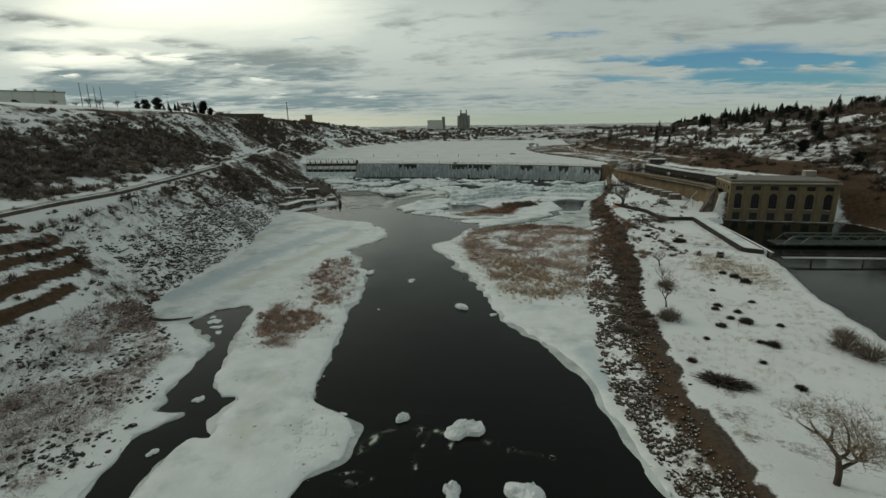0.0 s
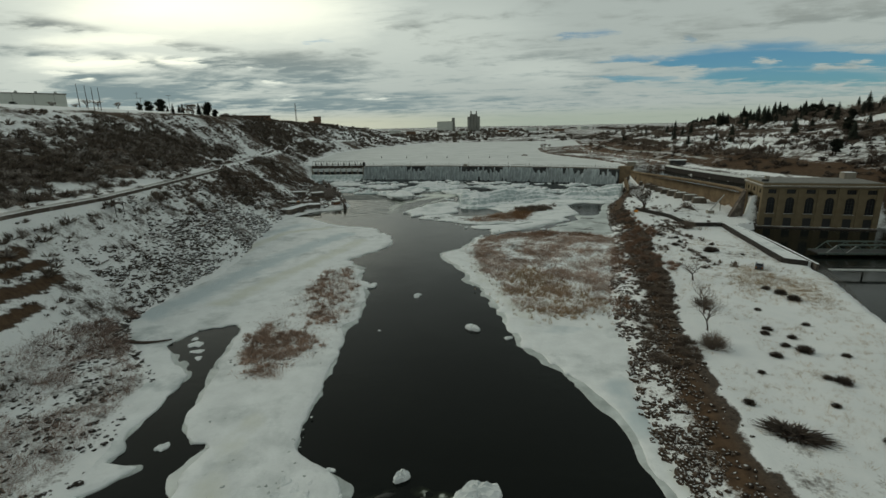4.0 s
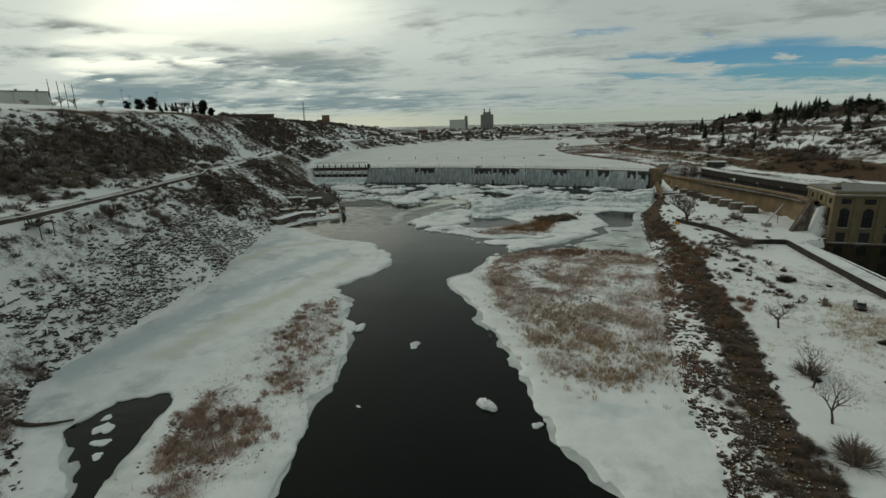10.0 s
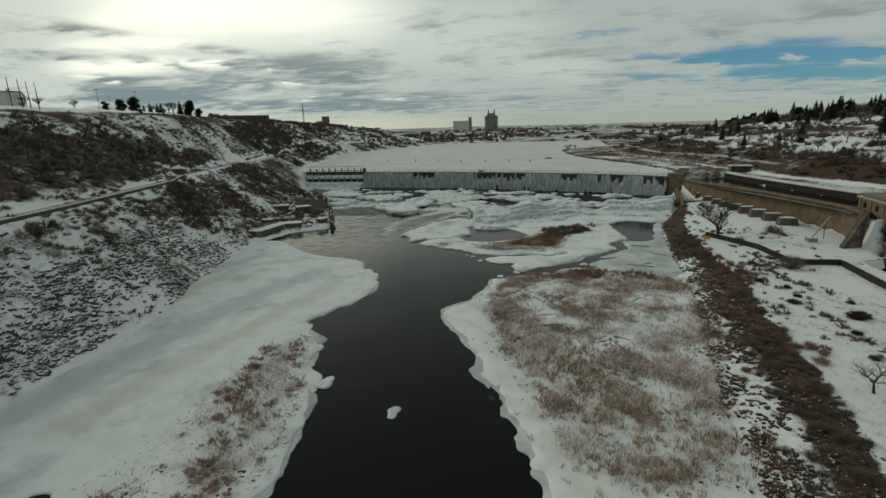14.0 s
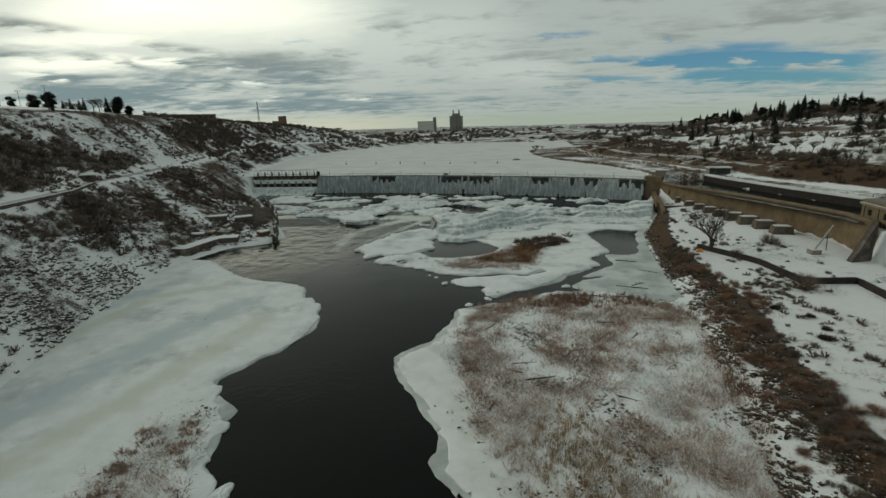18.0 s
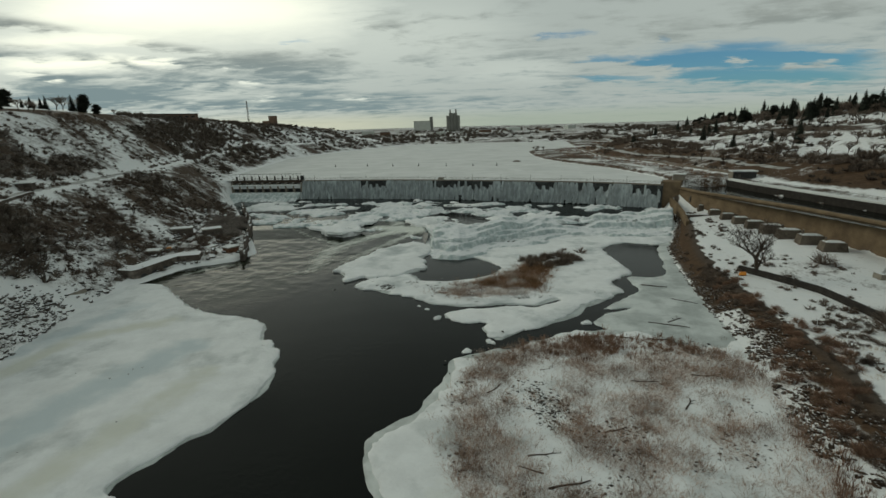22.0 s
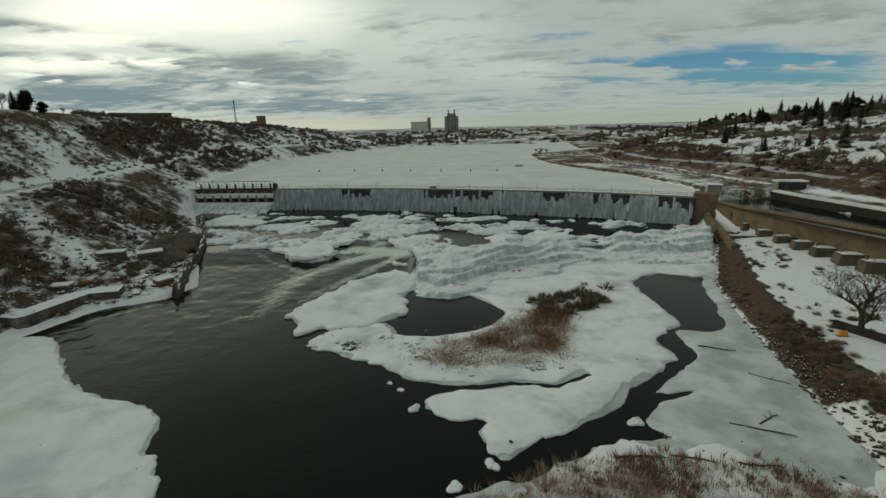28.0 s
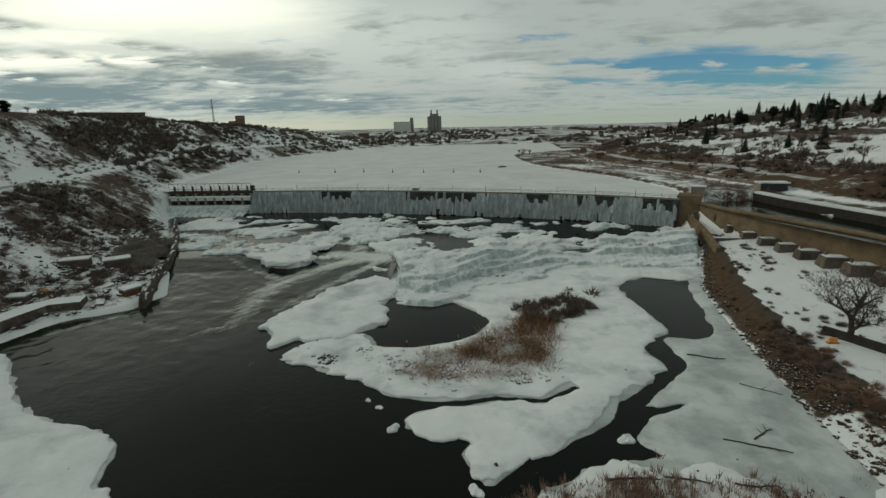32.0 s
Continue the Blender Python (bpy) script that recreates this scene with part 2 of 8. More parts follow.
def ground_material():
    """Snow with scrub, dry grass and soil showing through; 'cover' on the mesh says how much grows there, 'soil' how brown it is."""
    m = bpy.data.materials.new("snowy_ground")
    m.use_nodes = True
    nt = m.node_tree
    N, L = nt.nodes.new, nt.links.new
    bsdf = nt.nodes["Principled BSDF"]
    bsdf.inputs["Roughness"].default_value = 0.9
    bsdf.inputs["Specular IOR Level"].default_value = 0.1
    geo = N("ShaderNodeNewGeometry")
    at = N("ShaderNodeAttribute")
    at.attribute_name = "cover"
    so = N("ShaderNodeAttribute")
    so.attribute_name = "soil"

    def tex(s, detail=6, rough=0.62, dist=0.0):
        n = N("ShaderNodeTexNoise")
        n.inputs["Scale"].default_value, n.inputs["Detail"].default_value = s, detail
        n.inputs["Roughness"].default_value, n.inputs["Distortion"].default_value = rough, dist
        L(geo.outputs["Position"], n.inputs[0])
        return n.outputs[0]

    def op(kind, a, b, c=None, clamp=False):
        n = N("ShaderNodeMath")
        n.operation, n.use_clamp = kind, clamp
        for i, v in enumerate((a, b, c)):
            if v is None:
                continue
            if isinstance(v, (int, float)):
                n.inputs[i].default_value = v
            else:
                L(v, n.inputs[i])
        return n.outputs[0]

    def blend(f, a, b):
        n = N("ShaderNodeMix")
        n.data_type = "RGBA"
        for i, v in ((0, f), (6, a), (7, b)):
            if isinstance(v, tuple):
                n.inputs[i].default_value = (*v, 1)
            else:
                L(v, n.inputs[i])
        return n.outputs[2]

    wide, mid, small = tex(0.045, 5), tex(0.28, 7, 0.7), tex(2.2, 6, 0.7)
    mixed = op("ADD", op("ADD", op("MULTIPLY", wide, 0.36), op("MULTIPLY", mid, 0.44)), op("MULTIPLY", small, 0.28))
    show = op("MULTIPLY", op("SUBTRACT", op("ADD", op("MULTIPLY", op("SUBTRACT", mixed, 0.54), 3.0), at.outputs["Fac"]), 0.42), 3.4, clamp=True)
    snow = blend(op("MULTIPLY", op("SUBTRACT", mid, 0.3), 2.5, clamp=True), (0.78, 0.80, 0.81), (0.87, 0.875, 0.87))
    scrub = blend(op("MULTIPLY", op("SUBTRACT", small, 0.3), 2.5, clamp=True), (0.036, 0.030, 0.025), (0.125, 0.100, 0.082))
    brown = blend(op("MULTIPLY", op("SUBTRACT", tex(0.8, 6), 0.3), 2.5, clamp=True), (0.052, 0.033, 0.021), (0.118, 0.075, 0.046))
    veg = blend(so.outputs["Fac"], scrub, brown)
    L(blend(show, snow, veg), bsdf.inputs["Base Color"])
    b = N("ShaderNodeBump")
    b.inputs["Strength"].default_value, b.inputs["Distance"].default_value = 0.6, 0.4
    L(op("ADD", mid, op("MULTIPLY", small, 0.5)), b.inputs["Height"])
    L(b.outputs[0], bsdf.inputs["Normal"])
    return m


def water_material(name, deep, rough, wave, turbid=None):
    m = bpy.data.materials.new(name)
    m.use_nodes = True
    nt = m.node_tree
    N, L = nt.nodes.new, nt.links.new
    bsdf = nt.nodes["Principled BSDF"]
    bsdf.inputs["Roughness"].default_value, bsdf.inputs["IOR"].default_value = rough, 1.33
    bsdf.inputs["Specular IOR Level"].default_value = 0.21
    geo = N("ShaderNodeNewGeometry")
    n = N("ShaderNodeTexNoise")
    n.inputs["Scale"].default_value, n.inputs["Detail"].default_value, n.inputs["Distortion"].default_value = 0.9, 4, 0.6
    L(geo.outputs["Position"], n.inputs[0])
    b = N("ShaderNodeBump")
    b.inputs["Strength"].default_value, b.inputs["Distance"].default_value = wave, 0.25
    n2 = N("ShaderNodeTexNoise")
    n2.inputs["Scale"].default_value, n2.inputs["Detail"].default_value = 0.06, 5
    L(geo.outputs["Position"], n2.inputs[0])
    patch, ripple = N("ShaderNodeMapRange"), N("ShaderNodeMath")
    ripple.operation = "MULTIPLY"
    patch.inputs[1].default_value, patch.inputs[2].default_value = 0.42, 0.62
    patch.inputs[3].default_value, patch.inputs[4].default_value = 0.5, 3.2
    L(n2.outputs[0], patch.inputs[0]), L(patch.outputs[0], ripple.inputs[0]), L(n.outputs[0], ripple.inputs[1])
    L(ripple.outputs[0], b.inputs["Height"]), L(b.outputs[0], bsdf.inputs["Normal"])
    mx = N("ShaderNodeMix")
    mx.data_type = "RGBA"
    L(n2.outputs[0], mx.inputs[0])
    mx.inputs[6].default_value, mx.inputs[7].default_value = (*deep, 1), (*(turbid or deep), 1)
    L(mx.outputs[2], bsdf.inputs["Base Color"])
    return m


GROUND = ground_material()
RIVER = water_material("river_water", (0.0025, 0.0035, 0.0027), 0.10, 0.07, (0.006, 0.008, 0.006))
SNOW = material("wind_packed_snow", (0.82, 0.84, 0.845), 0.85, vary=0.08, scale=0.25, bump=0.6, bump_scale=1.0, second=(0.46, 0.50, 0.505), second_at=(0.50, 0.68), second_scale=0.09)
POOL_ICE = material("snow_on_pool_ice", (0.71, 0.725, 0.72), 0.85, vary=0.07, scale=0.06, bump=0.3, bump_scale=0.8, second=(0.58, 0.60, 0.59), second_at=(0.45, 0.7), second_scale=0.05)


def shelf_snow():
    """Snow on the river ice; 'wet' on the mesh says where water has soaked up and frozen blue-grey, 'stale' where it has yellowed."""
    m = material("snow_on_river_ice", (0.80, 0.82, 0.825), 0.8, vary=0.08, scale=0.25, bump=0.6, bump_scale=1.0, second=(0.50, 0.53, 0.53), second_at=(0.52, 0.70), second_scale=0.09)
    nt = m.node_tree
    N, L = nt.nodes.new, nt.links.new
    bsdf = nt.nodes["Principled BSDF"]
    col = bsdf.inputs["Base Color"].links[0].from_socket
    geo, n = N("ShaderNodeNewGeometry"), N("ShaderNodeTexNoise")
    n.inputs["Scale"].default_value, n.inputs["Detail"].default_value = 0.22, 7
    L(geo.outputs["Position"], n.inputs[0])
    for name, tone in (("stale", (0.65, 0.66, 0.595)), ("wet", (0.53, 0.60, 0.63))):
        at, add, rg, mx = N("ShaderNodeAttribute"), N("ShaderNodeMath"), N("ShaderNodeMapRange"), N("ShaderNodeMix")
        at.attribute_name = name
        add.operation, mx.data_type = "MULTIPLY_ADD", "RGBA"
        L(n.outputs[0], add.inputs[0]), L(at.outputs["Fac"], add.inputs[2])
        add.inputs[1].default_value = 0.9
        rg.inputs[1].default_value, rg.inputs[2].default_value, rg.inputs[4].default_value = 0.75, 1.15, 0.85
        L(add.outputs[0], rg.inputs[0]), L(rg.outputs[0], mx.inputs[0]), L(col, mx.inputs[6])
        mx.inputs[7].default_value = (*tone, 1)
        col = mx.outputs[2]
    L(col, bsdf.inputs["Base Color"])
    return m


SHELF_SNOW = shelf_snow()
SLUSH = material("grey_slush_ice", (0.43, 0.465, 0.455), 0.45, vary=0.2, scale=0.3, bump=0.2, second=(0.60, 0.635, 0.625), second_at=(0.45, 0.6))
FROZEN = material("frozen_spray_ice", (0.60, 0.66, 0.66), 0.35, vary=0.25, scale=0.7, bump=0.5, bump_scale=3, second=(0.76, 0.79, 0.79), second_at=(0.45, 0.6))
FALL_ICE = material("stepped_fall_ice", (0.42, 0.50, 0.505), 0.4, vary=0.25, scale=0.7, bump=0.5, bump_scale=3, second=(0.68, 0.73, 0.73), second_at=(0.45, 0.62), second_scale=0.5, snow=0.90)
ROCK = material("riprap_stone", (0.145, 0.128, 0.112), 0.9, vary=0.35, scale=1.2, bump=0.5, snow=0.72, per_island=0.5)
DARK_STONE = material("dark_wet_stone", (0.075, 0.066, 0.058), 0.9, vary=0.35, scale=1.2, bump=0.4, snow=1.0, per_island=0.4)
ROCK_BARE = material("brown_rubble", (0.118, 0.086, 0.064), 0.9, vary=0.35, scale=1.2, bump=0.5, snow=0.97, per_island=0.6)
PIER = material("weathered_pier_concrete", (0.15, 0.125, 0.10), 0.9, vary=0.3, scale=0.6, bump=0.4, second=(0.07, 0.058, 0.045), second_at=(0.5, 0.65), snow=1.0)
CONCRETE = material("weathered_concrete", (0.27, 0.245, 0.205), 0.85, vary=0.2, scale=0.4, bump=0.25, second=(0.22, 0.19, 0.155), second_at=(0.5, 0.68), snow=0.9)
TAN_CONCRETE = material("tan_stained_concrete", (0.205, 0.150, 0.095), 0.85, vary=0.25, scale=0.35, bump=0.2, second=(0.125, 0.092, 0.062), second_at=(0.5, 0.7))
DAM_FACE = material("iced_dam_concrete", (0.055, 0.06, 0.06), 0.7, vary=0.3, scale=0.5, bump=0.4, second=(0.02, 0.022, 0.022), second_at=(0.45, 0.58), second_scale=0.3)
BRICK = material("ochre_brick", (0.195, 0.155, 0.098), 0.85, vary=0.16, scale=0.5, bump=0.15, second=(0.18, 0.135, 0.08), second_at=(0.55, 0.75))
PARAPET_STONE = material("dark_parapet_stone", (0.045, 0.040, 0.036), 0.9, vary=0.3, scale=0.8, bump=0.3)
DARK = material("dark_iron", (0.03, 0.03, 0.03), 0.6, vary=0.3, scale=2)
GLASS = material("dark_window_glass", (0.02, 0.022, 0.024), 0.15, vary=0.3, scale=0.6)
ROOF_GREY = material("grey_roof_felt", (0.22, 0.215, 0.20), 0.9, vary=0.2, scale=0.4, second=(0.5, 0.5, 0.5), second_at=(0.6, 0.75))


# ---- helpers of the scene ----
def mesh_of(name, verts, faces, mat=None, smooth=False):
    me = bpy.data.meshes.new(name)
    me.from_pydata(verts, [], faces)
    if mat:
        me.materials.append(mat)
    if smooth:
        me.polygons.foreach_set("use_smooth", np.ones(len(me.polygons), bool))
    me.update()
    return me


def part(name, bm, mat, parent, label=""):
    """One mesh object from a bmesh, under a thing or a part."""
    me = bpy.data.meshes.new(name)
    bm.to_mesh(me)
    bm.free()
    me.materials.append(mat)
    ob = new(name, me)
    ob.parent = parent
    if label:
        tagged(ob, label)
    return ob


def empty(name, x=0, y=0, z=0, rz=0.0):
    ob = new(name)
    ob.empty_display_size = 0.2
    ob.matrix_world = pose(x, y, z, 0, 0, rz)
    return ob


def box(sx, sy, sz, x=0, y=0, z=0, bevel=0.0, bm=None, taper=1.0):
    """A block standing on z with its centre at x, y."""
    own = bmesh.new()
    bmesh.ops.create_cube(own, size=1)
    for v in own.verts:
        k = taper if v.co.z > 0 else 1.0
        v.co = Vector((v.co.x * sx * k + x, v.co.y * sy * k + y, (v.co.z + 0.5) * sz + z))
    if bevel:
        bmesh.ops.bevel(own, geom=own.edges[:], offset=bevel, segments=2, profile=0.5, affect="EDGES")
    if bm is None:
        return own
    tmp = bpy.data.meshes.new("tmp")
    own.to_mesh(tmp)
    own.free()
    bm.from_mesh(tmp)
    bpy.data.meshes.remove(tmp)
    return bm


def rod(a, b, r, bm=None, r2=None, sides=6):
    """A round bar from a to b."""
    bm = bm or bmesh.new()
    a, b = Vector(a), Vector(b)
    d = b - a
    m = Matrix.Translation((a + b) / 2) @ d.to_track_quat("Z", "Y").to_matrix().to_4x4()
    bmesh.ops.create_cone(bm, cap_ends=True, segments=sides, radius1=r, radius2=r if r2 is None else r2, depth=d.length, matrix=m)
    return bm


def curve_of(*pairs):
    ys, vs = zip(*pairs)
    return lambda y: np.interp(y, ys, vs)


@functools.lru_cache(None)
def noise_table(seed, k):
    return np.random.RandomState(seed * 17 + k).rand(64, 64) * 2 - 1


def fbm(x, y, scale, seed=0, octaves=4):
    """Cheap smooth noise for arrays, about -1 to 1."""
    out, amp, tot = 0.0, 1.0, 0.0
    for k in range(octaves):
        tab = noise_table(seed, k)
        u, v = np.asarray(x) / scale + 1000.3, np.asarray(y) / scale + 1000.7
        i, j = np.floor(u).astype(int), np.floor(v).astype(int)
        fu, fv = u - i, v - j
        fu, fv = fu * fu * (3 - 2 * fu), fv * fv * (3 - 2 * fv)
        g = lambda a, b: tab[a % 64, b % 64]
        out = out + amp * ((g(i, j) * (1 - fu) + g(i + 1, j) * fu) * (1 - fv) + (g(i, j + 1) * (1 - fu) + g(i + 1, j + 1) * fu) * fv)
        tot += amp
        amp, scale = amp * 0.5, scale * 0.5
    return out / tot


# ---- the lie of the land: lines that run up the valley, each with its x and its height ----
foot_l = curve_of((0, -44), (60, -45.5), (76, -49.5), (90, -54), (101, -66), (112, -76), (130, -77), (146, -75.5), (165, -78), (190, -86), (222, -92), (240, -93), (256, -88), (262, -77), (272, -74), (285, -80), (300, -88), (330, -104), (352, -118), (374, -131), (400, -139), (430, -150), (590, -178), (690, -166), (884, -110), (960, -60))
foot_lz = curve_of((0, 0.3), (250, 0.3), (262, 1.2), (300, 1.6), (345, 3.5), (374, 5), (384, 14.2), (2000, 14.2))
toe_l = curve_of((0, -66), (90, -70), (112, -78), (130, -79), (165, -80), (222, -94), (245, -97), (262, -100), (300, -108), (345, -122), (374, -135), (430, -154), (590, -182), (690, -170), (884, -114), (960, -64))
toe_lz = curve_of((0, 2.6), (90, 2.4), (112, 1.2), (240, 1.2), (262, 3.0), (300, 4.5), (345, 7), (374, 12), (384, 15.5), (2000, 16))
road_l = curve_of((0, -93), (100, -98.6), (120, -101), (140, -100.5), (172, -106.5), (195, -112), (235, -122), (258, -134), (303, -145), (340, -152), (366, -156), (430, -176), (590, -205), (690, -200), (884, -160), (960, -120))
road_lz = curve_of((0, 23.6), (303, 23.6), (366, 25), (430, 26), (590, 28), (690, 27), (960, 24))
edge_l = curve_of((0, -172), (250, -176), (350, -190), (450, -215), (584, -244), (700, -250), (850, -235), (1000, -200))
edge_lz = curve_of((0, 49), (250, 50), (350, 51), (584, 51), (700, 49), (850, 45), (1000, 40))
foot_r = curve_of((0, 25), (56, 24.3), (64, 23.5), (77, 22.5), (88, 22.5), (99, 25), (122, 28), (140, 31), (160, 37), (190, 45), (232, 53), (255, 58), (272, 63), (298, 76), (318, 83), (330, 86), (354, 90), (409, 82), (450, 68), (499, 57), (560, 56), (615, 60), (640, 88), (700, 125), (880, 150), (960, 160))
foot_rz = curve_of((0, 0.3), (290, 0.3), (318, 3.5), (331, 14.2), (2000, 14.2))
bench_r = curve_of((0, 37), (54, 32.5), (61, 31.6), (71, 31.4), (95, 34.2), (113, 37), (126, 41), (143, 45.5), (170, 50.5), (193, 56.5), (222, 58.5), (232, 60), (252, 63.5), (262, 67), (295, 79), (318, 84), (331, 88), (354, 93), (409, 86), (450, 72), (499, 60), (560, 60), (615, 64), (640, 92), (700, 129), (880, 154), (960, 164))
bench_rz = curve_of((0, 2.6), (200, 2.6), (240, 3.2), (300, 4.2), (318, 5), (331, 15.4), (2000, 15.6))
outer_r = curve_of((0, 70), (95, 75), (119, 78), (142, 85), (156, 87), (205, 90), (212, 102), (223, 104), (238, 107), (272, 101), (292, 95), (311, 88.5), (331, 89), (354, 99), (409, 92), (450, 80), (499, 68), (560, 68), (615, 72), (640, 100), (700, 140), (960, 180))
outer_rz = curve_of((0, 2.0), (150, 2.0), (205, 2.2), (225, 3.5), (272, 5.2), (311, 6), (331, 15.5), (2000, 16))
inner_rz = curve_of((0, -1.6), (218, -1.6), (222, 11.6), (326, 11.8), (333, 15.6), (2000, 15.6))
tail_r = curve_of((0, 150), (200, 150), (212, 148), (240, 150), (311, 122), (331, 120), (430, 112), (500, 100), (620, 110), (700, 170), (960, 230))
tail_rz = curve_of((0, -1.5), (214, -1.5), (221, 12), (240, 15), (2000, 16.5))
hill_r = curve_of((0, 168), (240, 168), (331, 150), (430, 142), (500, 135), (620, 145), (700, 200), (960, 260))
hill_rz = curve_of((0, 6), (205, 7), (240, 17), (331, 23), (430, 21.5), (620, 20), (960, 20))
crest_r = curve_of((0, 262), (250, 265), (400, 280), (600, 295), (800, 330), (1000, 400))
crest_rz = curve_of((0, 50), (250, 50), (400, 46), (600, 41), (800, 36), (1000, 34))
lip_y = curve_of((-95, 300), (-63, 303), (-50, 310), (-40, 315), (-26, 308), (-18, 300), (-13, 279), (-4, 277), (7, 284), (19, 290), (30, 299), (50, 304), (80, 303))


dam_y = curve_of((-200, 383), (-131, 381), (-91, 378), (-60, 375), (-32, 370), (-7, 364), (17, 356), (40, 348.5), (60, 340), (81.5, 327), (120, 318))


canal_edge = curve_of((222, 126), (238, 124), (250, 121), (276, 116), (296, 113), (314, 110.5), (329, 110))
LEFT_BED, RIGHT_BED = 5.0, 5.0
UPPER_RISE = 1.9                                # the shelf climbs this much from the lip to the dam


def ground_z(x, y, rough=True):
    """The height of the ground at places x, y (arrays)."""
    x, y = np.broadcast_arrays(np.asarray(x, float), np.asarray(y, float))
    pool = y > dam_y(x) + 2.5
    bed = np.where(pool, 11.5, -1.6)
    fl, fr = foot_l(y) + np.where(y < 250, 1.3 * fbm(x * 0.3, y, 9, 55), 0), foot_r(y)
    xs = [np.full_like(x, -6000), edge_l(y) - 30, edge_l(y), road_l(y) - 4, road_l(y), toe_l(y), fl, fl + LEFT_BED, fr - RIGHT_BED, fr, bench_r(y), outer_r(y), outer_r(y) + 1.2, tail_r(y), hill_r(y), crest_r(y), crest_r(y) + 120, np.full_like(x, 6000)]
    zs = [np.full_like(x, 50), edge_lz(y) + 4.0, edge_lz(y), road_lz(y) + 0.5, road_lz(y), toe_lz(y), foot_lz(y), bed, bed, foot_rz(y), bench_rz(y), outer_rz(y), inner_rz(y), tail_rz(y), hill_rz(y), crest_rz(y), crest_rz(y) + 4, np.full_like(x, 46)]
    z = zs[0].copy()
    for k in range(len(xs) - 1):
        f = np.clip((x - xs[k]) / np.maximum(xs[k + 1] - xs[k], 0.01), 0, 1)
        z = np.where(x >= xs[k], zs[k] * (1 - f) + zs[k + 1] * f, z)
    # the rock shelf between the falls and the dam
    up = np.clip((y - lip_y(x)) / 2.5, 0, 1)
    shelf = (x > fl) & (x < fr) & ~pool & (y > 255)
    across = np.clip((y - lip_y(x)) / np.maximum(dam_y(x) - lip_y(x), 1), 0, 1)
    isles = fbm(x, y * 1.5, 12, 8, 5) - 0.10 - 0.30 * np.clip((across - 0.72) / 0.2, 0, 1) - 0.35 * np.clip((-36 - x) / 14, 0, 1) + 0.25 * np.clip((0.25 - across) / 0.2, 0, 1) * (x > -20)
    z = np.where(shelf, np.maximum(z, -1.6 + up * (3.9 + UPPER_RISE * across + 0.8 * np.tanh(isles * 5) + 0.3 * fbm(x, y, 4, 9))), z)
    # the apron of ice below the falls
    apron = np.clip((15 - (lip_y(x) - y)) / 6, 0, 1) * np.clip((x + 17) / 4, 0, 1) * (y < lip_y(x))
    z = np.where(shelf & (apron > 0), np.maximum(z, -1.6 + apron * (2.3 + 0.5 * fbm(x, y, 8, 17))), z)
    # the canal behind its wall
    z = np.where((y > 222) & (y < 330) & (x > outer_r(y) + 0.6) & (x < canal_edge(y) - 0.4), np.minimum(z, 10.6), z)
    # far land beyond the head of the pool
    far = np.clip((y - 905) / 60, 0, 1)
    land = 14.3 + np.clip((y - 930) / 500, 0, 1) * 21 + np.clip((y - 1500) / 3500, 0, 1) * 14
    z = np.where(far > 0, np.maximum(z * (1 - far) + land * far, np.where((x < fl) | (x > fr), land, 0)), z)
    if rough:
        n1, n2 = fbm(x, y, 42, 3), fbm(x, y, 9, 4)
        slope_l = np.clip((toe_l(y) - 4 - x) / 12, 0, 1) * np.clip((x - edge_l(y) + 25) / 25, 0, 1)
        on_road = np.clip((np.abs(x - road_l(y) + 2) - 3) / 6, 0, 1)
        slope_r = np.clip((x - tail_r(y) - 5) / 20, 0, 1)
        mild = np.clip((x - bench_r(y) - 2) / 8, 0, 1) * (x < outer_r(y) - 1)
        low = np.clip((fl - 1 - x) / 4, 0, 1) * (x > toe_l(y) - 6)
        z = z + (n1 * 3.2 + n2 * 1.3) * slope_l * on_road * np.clip((360 - y) / 60 + 0.6, 0.6, 1) + n1 * 3.0 * slope_r + n2 * 0.9 * slope_r + n2 * 0.25 * mild + n2 * 0.5 * low
        z = z + np.clip((y - 1000) / 800, 0, 1) * (fbm(x, y, 420, 12) * 7)
    return z


def spaced(parts_):
    """Grid lines with their own step in each stretch: (start, end, step)."""
    return np.concatenate([np.arange(a, b, s) for a, b, s in parts_])


